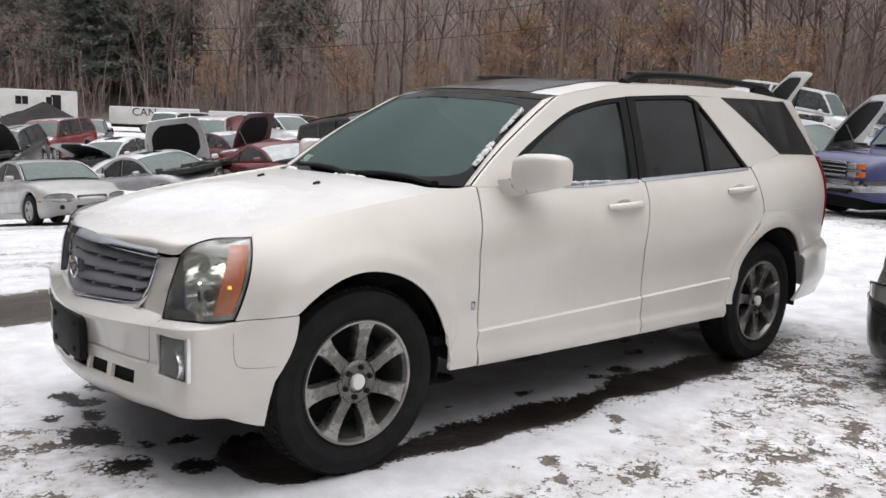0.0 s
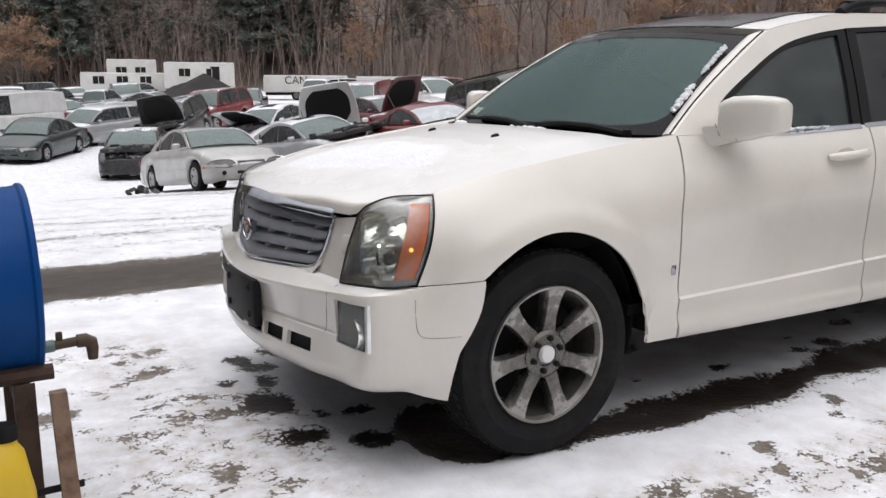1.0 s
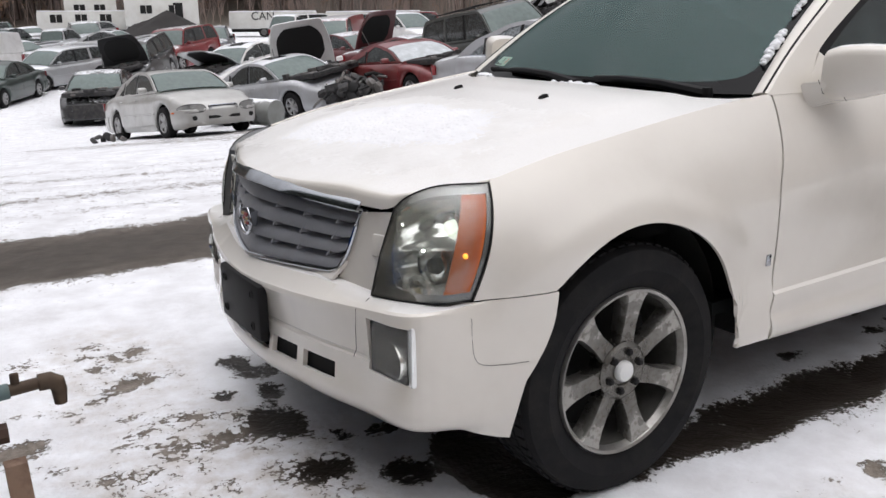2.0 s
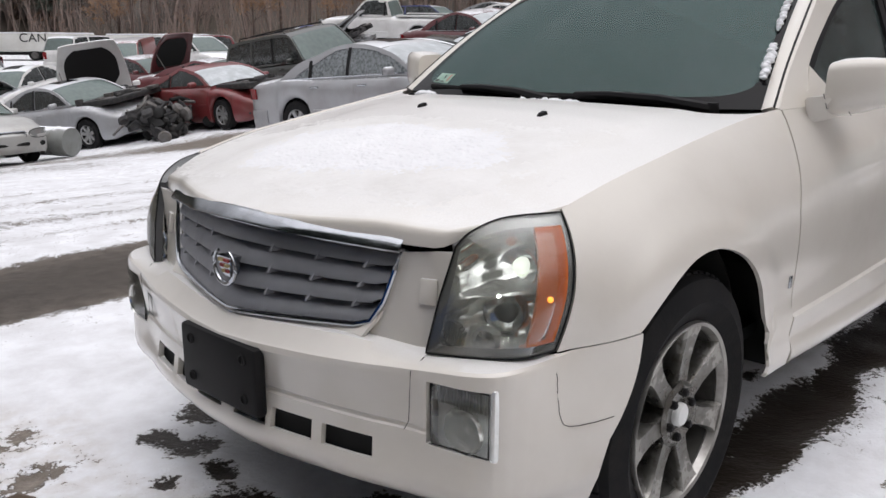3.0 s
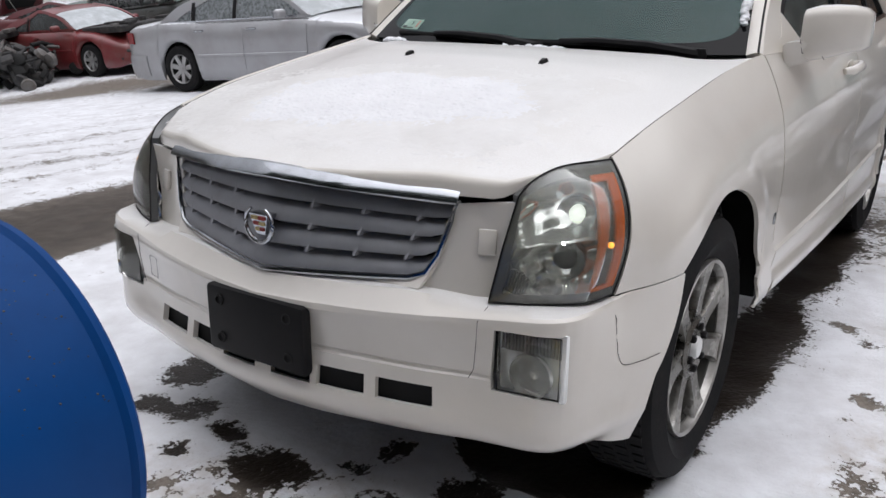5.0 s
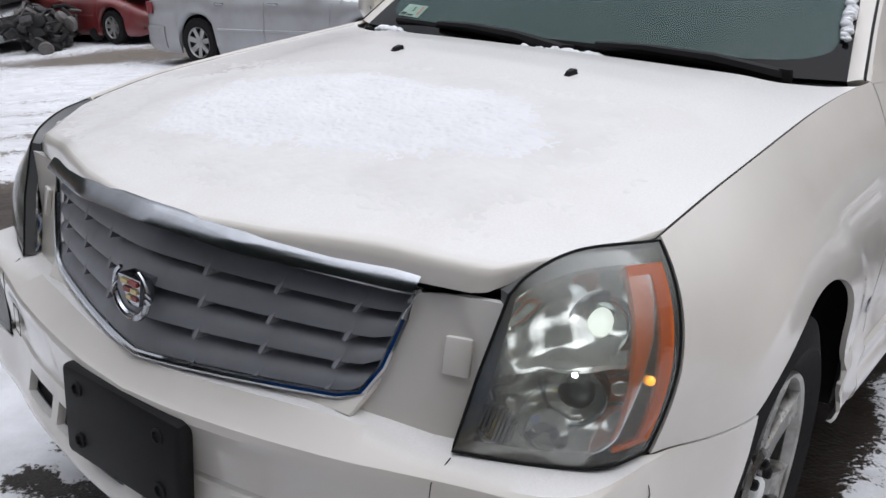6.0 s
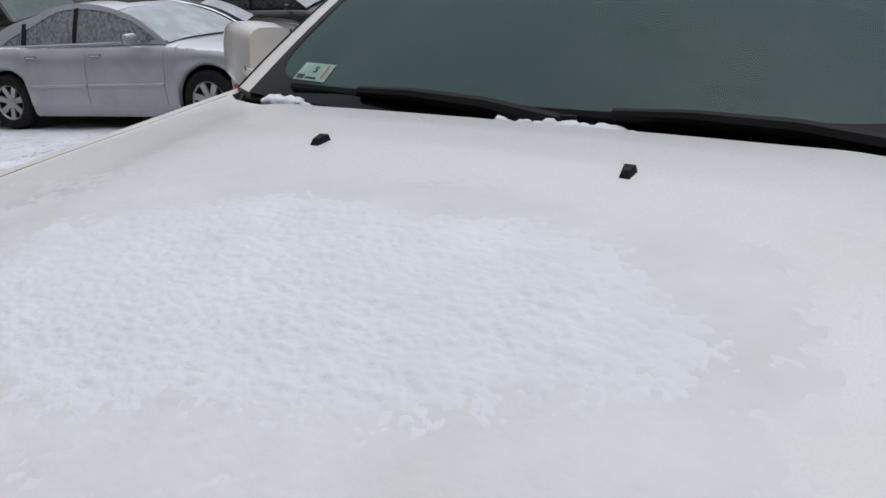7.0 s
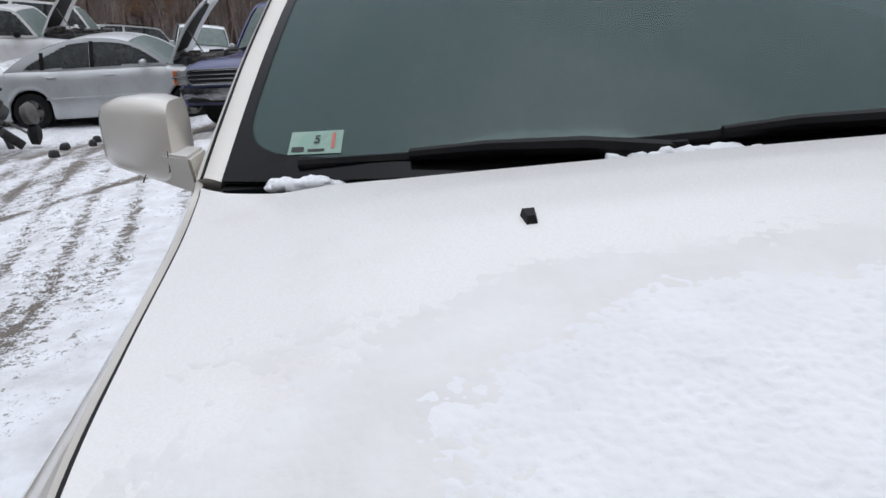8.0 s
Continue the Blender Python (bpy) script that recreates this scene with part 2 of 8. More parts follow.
def tube(bm, pts, r, n=8, close=False):
    """A round bar along places; r is one radius or one for each place."""
    pts = [Vector(p) for p in pts]
    rs = r if isinstance(r, (list, tuple, np.ndarray)) else [r] * len(pts)
    rings = []
    for k, p in enumerate(pts):
        a, b = pts[k - 1] if k or close else p, pts[(k + 1) % len(pts)] if k < len(pts) - 1 or close else p
        d = (b - a).normalized()
        s = d.cross(Vector((0, 0, 1)))
        s = s.normalized() if s.length > 0.05 else d.cross(Vector((1, 0, 0))).normalized()
        t = s.cross(d)
        rings.append([bm.verts.new(p + rs[k] * (math.cos(q) * s + math.sin(q) * t)) for q in np.linspace(0, 2 * math.pi, n, endpoint=False)])
    for k in range(len(rings) - (0 if close else 1)):
        a, b = rings[k], rings[(k + 1) % len(rings)]
        for q in range(n):
            bm.faces.new((a[q], a[(q + 1) % n], b[(q + 1) % n], b[q]))
    if not close:
        bm.faces.new(rings[0][::-1])
        bm.faces.new(rings[-1])
    return bm


def lathe(bm, prof, n=32, m=None, close=False):
    """A turned body round the y axis from (radius, y) pairs."""
    m = m or Matrix()
    rings = [[bm.verts.new(m @ Vector((r * math.cos(a), h, r * math.sin(a)))) for a in np.linspace(0, 2 * math.pi, n, endpoint=False)] for r, h in prof]
    pairs = list(zip(rings, rings[1:])) + ([(rings[-1], rings[0])] if close else [])
    for a, b in pairs:
        for q in range(n):
            bm.faces.new((a[q], a[(q + 1) % n], b[(q + 1) % n], b[q]))
    if not close:
        bm.faces.new(rings[0][::-1])
        bm.faces.new(rings[-1])
    return bm


def box(bm, c, s, m=None, bevel=0.0, taper=1.0):
    """A box about c of size s; taper narrows its top."""
    vs = []
    for z in (-1, 1):
        k = taper if z > 0 else 1.0
        for x, y in ((-1, -1), (1, -1), (1, 1), (-1, 1)):
            p = Vector((c[0] + k * x * s[0] / 2, c[1] + k * y * s[1] / 2, c[2] + z * s[2] / 2))
            vs.append(bm.verts.new(m @ p if m else p))
    fs = [bm.faces.new([vs[k] for k in f]) for f in ((3, 2, 1, 0), (4, 5, 6, 7), (0, 1, 5, 4), (1, 2, 6, 5), (2, 3, 7, 6), (3, 0, 4, 7))]
    if bevel:
        es = list({e for f in fs for e in f.edges})
        bmesh.ops.bevel(bm, geom=es, offset=bevel, segments=2, affect="EDGES", profile=0.5)
    return bm


def hull_box(bm, pts):
    """A solid from eight corners: four below, then four above, in the same order."""
    vs = [bm.verts.new(p) for p in pts]
    for f in ((3, 2, 1, 0), (4, 5, 6, 7), (0, 1, 5, 4), (1, 2, 6, 5), (2, 3, 7, 6), (3, 0, 4, 7)):
        bm.faces.new([vs[k] for k in f])
    return bm


def thing(name, label, category, m=None, group=""):
    e = new(name)
    e.empty_display_size = 0.2
    if m is not None:
        e.matrix_world = m
    return tagged(e, label, category, group)


def poly(pts, n):
    """n places evenly along a polyline, smoothed a little at its corners."""
    pts = np.asarray(pts, float)
    d = np.r_[0, np.cumsum(np.linalg.norm(np.diff(pts, axis=0), axis=1))]
    s = np.linspace(0, d[-1], n)
    return np.stack([np.interp(s, d, pts[:, k]) for k in range(pts.shape[1])], 1)


def smooth_curve(pts, n):
    """n places along a Catmull-Rom curve through the places."""
    pts = np.asarray(pts, float)
    p = np.concatenate([[2 * pts[0] - pts[1]], pts, [2 * pts[-1] - pts[-2]]])
    out = []
    for k in range(1, len(p) - 2):
        for t in np.linspace(0, 1, 24, endpoint=False):
            a, b, c, d = p[k - 1], p[k], p[k + 1], p[k + 2]
            out.append(0.5 * (2 * b + (c - a) * t + (2 * a - 5 * b + 4 * c - d) * t * t + (3 * b - 3 * c + d - a) * t**3))
    out.append(pts[-1])
    return poly(out, n)


def text_mesh(name, body, size, material, m, parent=None, thick=0.0005):
    cu = bpy.data.curves.new(name, "FONT")
    cu.body, cu.size, cu.extrude, cu.align_x, cu.align_y = body, size, thick, "CENTER", "CENTER"
    tmp = new(name + "_source", cu)
    me = bpy.data.meshes.new_from_object(tmp.evaluated_get(bpy.context.evaluated_depsgraph_get()))
    bpy.data.objects.remove(tmp)
    me.materials.clear()
    me.materials.append(material)
    ob = new(name, me)
    ob.parent = parent
    ob.matrix_basis = m
    return ob


def sm(a):
    return np.logaddexp(0, a * 1.2) / 1.2


def edge_of_woods(x, y):
    """How far, in metres, a place lies past the foot of the wooded hill."""
    x, y = np.asarray(x, float), np.asarray(y, float)
    r, a = np.hypot(x, y), np.degrees(np.arctan2(y, x))
    # near 180 degrees, out of view, drawn in close to block low sky light
    return r - np.interp(a, [-180, -70, -30, 0, 15, 30, 50, 70, 90, 115, 145, 180], [11, 18, 34, 44, 46, 52, 66, 84, 96, 90, 24, 11])


def terrain(x, y):
    """The lie of the land: level round the parked car, rising to the back of it and falling beside it."""
    x, y = np.asarray(x, float), np.asarray(y, float)
    fx = 0.08 * (sm(x - 5) - sm(x - 17))
    fy = -0.068 * (sm(y - 3) - sm(y - 20)) + 0.018 * (sm(y - 42) - sm(y - 90))
    r, az = np.hypot(x, y), np.degrees(np.arctan2(y, x))
    bank = 0.10 * (sm(r - 16) - sm(r - 32)) * np.interp(az, [14, 26, 48, 56], [0, 1, 1, 0])
    e = edge_of_woods(x, y)
    step = lambda a: 1 / (1 + np.exp(np.clip(a, -50, 50)))
    dip = -0.5 * step(11 - x) * step((y - 7.2) / 0.8) - 0.05 * (sm(y - 11) - sm(y - 20) - sm(y - 30) + sm(y - 39)) * step((x - 7) / 0.6)
    return dip + fx + fy + bank + np.interp(az, [-180, -60, -20, 110, 150, 180], [0.55, 0.55, 0.38, 0.38, 0.55, 0.55]) * (sm(e) - sm(e - 50))

# ---- the white station wagon: the subject. x runs to its back, y to its right, 0 under the front axle ----
def tab(x, xs, vs):
    return float(np.interp(x, xs, vs))


def soft_tab(xs, vs):
    """A table read with smooth joins."""
    c = smooth_curve(list(zip(xs, vs)), 400)
    c = c[np.argsort(c[:, 0], kind="stable")]
    return lambda x: float(np.interp(x, c[:, 0], c[:, 1]))


zs = soft_tab([-0.7, -0.39, -0.2, 0, 0.2, 0.5, 0.7, 1.1, 1.68, 2.65, 3.5, 3.9], [0.86, 0.937, 0.982, 1.015, 1.045, 1.086, 1.103, 1.108, 1.12, 1.175, 1.235, 1.25])
ys = soft_tab([-0.7, -0.41, -0.2, 0, 0.3, 0.5, 0.62, 0.75, 1.0, 1.6, 2.6, 3.2, 3.6, 3.9], [0.69, 0.712, 0.726, 0.732, 0.738, 0.752, 0.767, 0.783, 0.805, 0.825, 0.825, 0.812, 0.77, 0.70])
wide = soft_tab([-0.6, -0.5, -0.45, -0.40, -0.35, -0.3, -0.2, 0, 0.5, 1.0, 1.5, 2.5, 2.95, 3.4, 3.7, 3.85], [0.74, 0.790, 0.812, 0.834, 0.852, 0.866, 0.880, 0.888, 0.893, 0.912, 0.926, 0.938, 0.938, 0.915, 0.865, 0.80])
inset = lambda z: tab(z, [0.3, 0.335, 0.36, 0.385, 0.405, 0.43, 0.46, 0.53, 0.544, 0.552, 0.60, 0.64, 0.70, 0.78, 0.9, 1.02, 1.3], [0.06, 0.026, 0.008, 0.002, 0.003, 0.011, 0.012, 0.005, 0.004, 0.013, 0.017, 0.017, 0.012, 0.005, 0.003, 0.008, 0.02])


def crease_shift(x):
    return tab(x, [0.57, 2.44], [-0.046, 0.018])


def yside(x, z):
    """Half the body's width at a place along it and a height."""
    s = zs(x)
    if z > s:
        return ys(x) - (z - s) * tab(x, [0.6, 1.2, 1.8], [0.50, 0.46, 0.42])
    w = wide(x) - inset(z - crease_shift(x) * tab(z, [0.42, 0.48, 0.62, 0.80], [0, 1, 1, 0]))
    for xw, zw in ((0.0, 0.375), (2.93, 0.385)):
        r = math.hypot(x - xw, z - zw)
        if z > 0.3 and r < 0.60:
            k = max(0.0, min(1.0, (0.55 - r) / 0.075))
            w += 0.013 * k * k * (3 - 2 * k) * (1.0 if x < xw else tab(z, [0.50, 0.80], [0.0, 1.0]))
    h = tab(x, [-0.45, -0.2, 0.1, 0.5, 1.2], [0.28, 0.31, 0.42, 0.46, 0.34])
    if z > s - h:
        k = 1 - (1 - min(1.0, (s - z) / h)) ** 2.5
        return ys(x) + (w - ys(x)) * k if w > ys(x) else w
    return w


def on_side(x, z, out=0.0):
    return (x, -(yside(x, z) + out), z)


def side_panel(name, top, low, nu, nv, parent, sides=(1, -1), material=None, label="", out=0.0, thick=0.012, bunch=1.0):
    """A body panel between an upper and a lower line, each of (x, z), lying on the side of the body; one for each side."""
    T, B = poly(top, nu), poly(low, nu)
    P = np.zeros((nu, nv, 3))
    for i in range(nu):
        for j in range(nv):
            q = (j / (nv - 1)) ** bunch
            x, z = T[i] + (B[i] - T[i]) * q
            P[i, j] = on_side(x, z, out)
    obs = []
    for s in sides:
        Q = P.copy()
        Q[:, :, 1] *= s
        obs.append(shell(name, Q, material or PEARL, parent, label, thick))
    return obs


def arch(xc, zc, r, a0, a1, n):
    return [(xc + r * math.cos(radians(a)), zc + r * math.sin(radians(a))) for a in np.linspace(a0, a1, n)]


def zc_hood(x):
    return tab(x, [-0.76, -0.70, -0.6, -0.4, -0.2, 0, 0.2, 0.34, 0.45, 0.6], [0.885, 0.900, 0.926, 0.970, 1.012, 1.048, 1.083, 1.097, 1.099, 1.10])


def zhood(x, y):
    a = abs(y)
    dome = tab(x, [-0.7, 0.3], [0.42, 0.56])
    edge = ys(x)
    drop = (zc_hood(x) - zs(x)) * min(1.15, a / edge) ** 2.2
    return zc_hood(x) - drop + 0.008 / (1 + math.exp((a - dome) / 0.02)) - 0.006


def build_suv():
    car = thing("station_wagon", "pearl white luxury wagon parked on snowy dirt, headlights lit", "car")
    L = 0.004
    f_edge = [(0.634, 1.098), (0.630, 1.06), (0.605, 0.94), (0.573, 0.83), (0.567, 0.75), (0.574, 0.6), (0.571, 0.5), (0.570, 0.41), (0.582, 0.345)]
    # hood: one skin with a soft centre dome, cut to the grille, the lamps and the cowl
    nx, ny = 60, 65
    P = np.zeros((nx, ny, 3))
    for j, q in enumerate(np.linspace(-1, 1, ny)):
        a = abs(q) * 0.73
        front = tab(a, [0, 0.12, 0.25, 0.36, 0.465, 0.53, 0.592, 0.615, 0.64, 0.69, 0.712, 0.73], [-0.744, -0.732, -0.706, -0.672, -0.634, -0.616, -0.598, -0.566, -0.53, -0.455, -0.41, -0.36])
        back = tab(a, [0, 0.2, 0.4, 0.6, 0.69, 0.73], [0.440, 0.445, 0.458, 0.49, 0.535, 0.585])
        foot = tab(a, [0, 0.45, 0.48, 0.58, 0.605, 0.64, 0.69, 0.73], [0.872, 0.860, 0.860, 0.859, 0.868, 0.897, 0.918, 0.93])
        for i in range(nx):
            p = max(0, i - 3) / (nx - 4)
            x = front + 0.014 + (back - front - 0.014) * p
            y = math.copysign(abs(q) * (ys(x) - 0.009), q)
            z = zhood(x, y)
            if i < 3:
                w = i / 3
                x -= 0.014 * (1 - w**2)
                z = foot + (z - foot) * math.sin(w * math.pi / 2) ** 0.8
            P[i, j] = (x, y, z)
    shell("hood", P, PEARL, car, "", 0.012, smooth=50)
    # fenders
    top = [(x, zs(x)) for x in np.linspace(-0.388, 0.627, 40)]
    low = [(-0.486, 0.655), (-0.389, 0.664), (-0.300, 0.668)] + [(0.01 + 0.413 * math.cos(radians(a)), 0.372 + 0.428 * math.sin(radians(a))) for a in np.linspace(136, 0, 34)] + [(0.424, 0.350), (0.582, 0.348)]
    fz = poly(f_edge, 60)[::-1]
    T, B = poly(top, 64), poly(low, 64)
    P = np.zeros((64, 30, 3))
    for j in range(30):
        row = T + (B - T) * (j / 29) ** 2.0
        for i, (x, z) in enumerate(row):
            if x > 0.44 and z > 0.345:
                end = np.interp(row[-1, 1], fz[:, 1], fz[:, 0]) - 0.003
                x = 0.44 + (x - 0.44) * (end - 0.44) / (row[-1, 0] - 0.44)
            P[i, j] = on_side(x, z)
    for s in (1, -1):
        shell("fender", P * (1, s, 1), PEARL, car, "", 0.012)
        bm = bmesh.new()
        tube(bm, [(x, s * (ys(x) - 0.003), zs(x) - 0.014) for x in np.linspace(-0.38, 0.57, 30)], 0.010, 6)
        part("hood_seal", bm, DARK, car)
    # doors
    b_edge = [(1.735, 1.117), (1.714, 1.003), (1.675, 0.895), (1.653, 0.785), (1.660, 0.669), (1.658, 0.556), (1.664, 0.40), (1.668, 0.345)]

    def door(name, left, right):
        A, B = poly(left, 120)[::-1], poly(right, 120)[::-1]
        rows = []
        for q in np.linspace(0, 1, 40):
            at = lambda z: np.interp(z, A[:, 1], A[:, 0]) * (1 - q) + np.interp(z, B[:, 1], B[:, 0]) * q
            zc = 0.548 + crease_shift(at(0.55))
            hi, lo = A[-1, 1] * (1 - q) + B[-1, 1] * q, A[0, 1] * (1 - q) + B[0, 1] * q
            zz = np.r_[np.linspace(hi, zc + 0.12, 16), zc + 0.09, zc + 0.06, zc + 0.03, zc + 0.0045, zc - 0.0045, zc - 0.02, zc - 0.05, np.linspace(0.445, lo, 12)]
            rows.append([on_side(at(z), z) for z in zz])
        P = np.array(rows)
        return [shell(name, P * (1, sd, 1), PEARL, car, "", 0.014, smooth=28) for sd in (1, -1)]

    fd = door("front_door", [(x + L, z) for x, z in f_edge], [(x - L, z) for x, z in b_edge])
    r_edge = [(2.75, 1.170), (2.762, 1.05), (2.765, 0.93), (2.745, 0.888), (2.70, 0.852)] + arch(2.93, 0.385, 0.509, 121, 172, 12) + [(2.424, 0.40), (2.432, 0.345)]
    rd = door("rear_door", [(x + L, z) for x, z in b_edge], r_edge)
    # quarter panels, from the rear door round to the tail
    q_top = [(2.764, 1.178), (2.88, 1.205), (3.14, 1.252), (3.40, 1.250), (3.68, 1.245)]
    q_mid = [(2.776, 0.93), (2.9, 0.93), (3.2, 0.93), (3.45, 0.93), (3.64, 0.93)]
    side_panel("quarter_panel", q_top, q_mid, 30, 14, car)
    q_low = arch(2.93, 0.385, 0.506, 117, 34, 20) + [(3.42, 0.675), (3.64, 0.72)]
    side_panel("wheel_arch_panel", [(2.772, 0.929), (2.9, 0.929), (3.2, 0.929), (3.45, 0.929), (3.64, 0.929)], q_low, 40, 12, car)
    side_panel("arch_lip", arch(2.93, 0.385, 0.505, 176, 33, 40), arch(2.93, 0.385, 0.446, 176, 33, 40), 44, 6, car)
    # rear bumper
    plan = smooth_curve([(3.35, 0.930), (3.5, 0.908), (3.72, 0.865), (3.9, 0.80), (4.03, 0.6), (4.10, 0.3), (4.12, 0)], 24)
    plan = np.concatenate([plan * (1, -1), (plan * (1, 1))[::-1][1:]])
    P = np.zeros((len(plan), 16, 3))
    for i, (x, y) in enumerate(plan):
        n = np.array([x - 2.9, y]) / np.hypot(x - 2.9, y)
        for j, (z, o) in enumerate(zip(np.linspace(0, 1, 16), np.interp(np.linspace(0, 1, 16), [0, 0.12, 0.2, 0.6, 0.7, 1], [-0.05, -0.012, -0.004, -0.004, -0.012, -0.06]))):
            zz = tab(x, [3.3, 3.5], [0.635, 0.70]) + (0.33 - tab(x, [3.3, 3.5], [0.635, 0.70])) * z
            P[i, j] = (x + n[0] * o, y + n[1] * o, zz)
    shell("rear_bumper", P, PEARL, car, "", 0.012)
    # tailgate with its glass, and the tail lamps
    P = np.zeros((31, 22, 3))
    for i, y in enumerate(np.linspace(-0.70, 0.70, 31)):
        for j, z in enumerate(np.linspace(0.70, 1.58, 22)):
            x = tab(z, [0.7, 0.95, 1.2, 1.58], [4.06, 4.03, 3.88, 3.44]) - 0.28 * abs(y / 0.74) ** 3
            P[i, j] = (x, y * (1 if z < 1.2 else 1 - (z - 1.2) * 0.15), z)
    gate = shell("tailgate", P, PEARL, car, "", 0.012)
    shell("tailgate_glass", P[3:28, 13:21] + (0.008, 0, 0.004), GLASS_DARK, gate, "", 0.004)
    for s in (-1, 1):
        P = np.zeros((8, 14, 3))
        for i, q in enumerate(np.linspace(0, 1, 8)):
            for j, z in enumerate(np.linspace(0.80, 1.24, 14)):
                a = np.array([tab(z, [0.8, 1.05, 1.24], [3.62, 3.66, 3.68]), yside(3.6, min(z, 1.23)) + 0.002])
                b = np.array([tab(z, [0.8, 1.05, 1.24], [3.82, 3.83, 3.78]), 0.66])
                x, y = a + (b - a) * q
                P[i, j] = (x + 0.02 * math.sin(q * math.pi), s * (y + 0.03 * math.sin(q * math.pi)), z)
        shell("tail_lamp", P, RED_LENS, car, "tall red tail lamp", 0.02)
    # upper sides: pillars and cant rail
    win_top = [(0.83, 1.135), (0.892, 1.218), (1.095, 1.333), (1.33, 1.445), (1.553, 1.501), (1.734, 1.527), (1.822, 1.537), (2.313, 1.566), (2.644, 1.571), (3.416, 1.583)]
    pillar = [(0.622, 1.100), (0.70, 1.160), (0.776, 1.214), (0.885, 1.284), (0.992, 1.346), (1.155, 1.440), (1.285, 1.508)]
    outer = pillar + [(1.532, 1.556), (1.762, 1.591), (2.259, 1.614), (2.827, 1.621), (3.46, 1.592)]
    side_panel("cant_rail", smooth_curve(outer, 60), smooth_curve(win_top, 60), 60, 6, car, thick=0.03)
    side_panel("sail_panel", [(0.625, 1.100), (0.67, 1.136), (0.82, 1.14), (0.892, 1.217)], [(0.625, 1.096), (0.70, 1.097), (0.86, 1.099), (1.03, 1.100)], 14, 6, car, thick=0.03, out=0.002)
    side_panel("rear_pillar", [(2.33, 1.564), (2.405, 1.538), (2.51, 1.43), (2.735, 1.174)], [(2.647, 1.571), (2.75, 1.513), (2.94, 1.39), (3.14, 1.254)], 20, 8, car, thick=0.03)
    side_panel("tail_pillar", [(3.416, 1.583), (3.52, 1.45), (3.68, 1.248)], [(3.54, 1.59), (3.64, 1.45), (3.74, 1.25)], 14, 6, car, thick=0.03)
    # side glass and its black surround
    def glass(name, front, back, material, out):
        A, B = poly(front, 10), poly(back, 10)
        P = np.zeros((12, 10, 3))
        for j in range(10):
            for i, q in enumerate(np.linspace(0, 1, 12)):
                x, z = A[j] + (B[j] - A[j]) * q
                P[i, j] = on_side(x, max(z, zs(x) + 0.002), out)
        for s in (1, -1):
            Q = P.copy()
            Q[:, :, 1] *= s
            shell(name, Q, material, car, "", 0.004)

    def strip(name, line, width, material, out=-0.006, thick=0.02):
        C = smooth_curve(line, 30)
        d = np.gradient(C, axis=0)
        nn = np.stack([-d[:, 1], d[:, 0]], 1) / (np.linalg.norm(d, axis=1)[:, None] + 1e-9)
        side_panel(name, C + nn * width / 2, C - nn * width / 2, 30, 3, car, material=material, out=out, thick=thick)

    glass("front_window", [(1.33, 1.442), (1.095, 1.330), (0.892, 1.215), (0.92, 1.100)], [(1.722, 1.525), (1.706, 1.39), (1.685, 1.25), (1.650, 1.115)], GLASS_FRONT, -0.016)
    glass("rear_window", [(1.842, 1.535), (1.824, 1.4), (1.805, 1.25), (1.785, 1.124)], [(2.372, 1.562), (2.352, 1.4), (2.332, 1.28), (2.312, 1.152)], GLASS_DARK, -0.014)
    glass("rear_door_quarterlight", [(2.405, 1.538), (2.39, 1.42), (2.37, 1.3), (2.345, 1.156)], [(2.412, 1.533), (2.512, 1.42), (2.61, 1.31), (2.715, 1.170)], GLASS_DARK, -0.014)
    glass("quarter_window", [(2.655, 1.567), (2.77, 1.50), (2.955, 1.385), (3.16, 1.258)], [(3.405, 1.578), (3.48, 1.48), (3.57, 1.37), (3.67, 1.250)], GLASS_DARK, 0.001)
    strip("pillar_trim", [(1.668, 1.116), (1.708, 1.3), (1.740, 1.527)], 0.055, TRIM, -0.004)
    strip("pillar_trim", [(1.738, 1.118), (1.778, 1.3), (1.812, 1.536)], 0.062, TRIM, -0.004)
    strip("window_bar", [(2.330, 1.155), (2.355, 1.3), (2.392, 1.548)], 0.032, TRIM, -0.004)
    strip("window_seal", [(2.32, 1.557), (2.41, 1.531), (2.515, 1.420), (2.62, 1.300), (2.722, 1.176)], 0.03, TRIM, -0.003)
    strip("window_seal", [(0.90, 1.206), (1.10, 1.324), (1.33, 1.435), (1.553, 1.491), (1.72, 1.516)], 0.024, TRIM, -0.003)
    strip("window_seal", [(1.80, 1.526), (2.05, 1.543), (2.33, 1.557)], 0.022, TRIM, -0.003)
    strip("belt_moulding", [(0.93, 1.096), (1.25, 1.100), (1.68, 1.114)], 0.018, CHROME, 0.004)
    strip("belt_moulding", [(1.71, 1.117), (2.16, 1.139), (2.715, 1.168)], 0.016, CHROME, 0.004)
    # roof with the long black glass panel
    ro = smooth_curve(outer, 90)
    ro = ro[ro[:, 0] > 1.27]
    def roof_z(x, q, ze):
        return ze + 0.026 * (1 - q * q) * tab(x, [1.0, 1.3, 2.8, 3.4], [0.55, 1, 1, 0.6])
    nx, ny = 40, 29
    P = np.zeros((nx, ny, 3))
    for i, p in enumerate(np.linspace(0, 1, nx)):
        for j, q in enumerate(np.linspace(-1, 1, ny)):
            xe = 1.286 + (3.52 - 1.286) * p
            ze = float(np.interp(xe, ro[:, 0], ro[:, 1]))
            x = xe - (1 - q * q) * 0.16 * (1 - p) + (1 - q * q) * 0.12 * p
            y = q * (yside(xe, ze) - 0.01)
            P[i, j] = (x, y, roof_z(xe, q, ze) + 0.004)
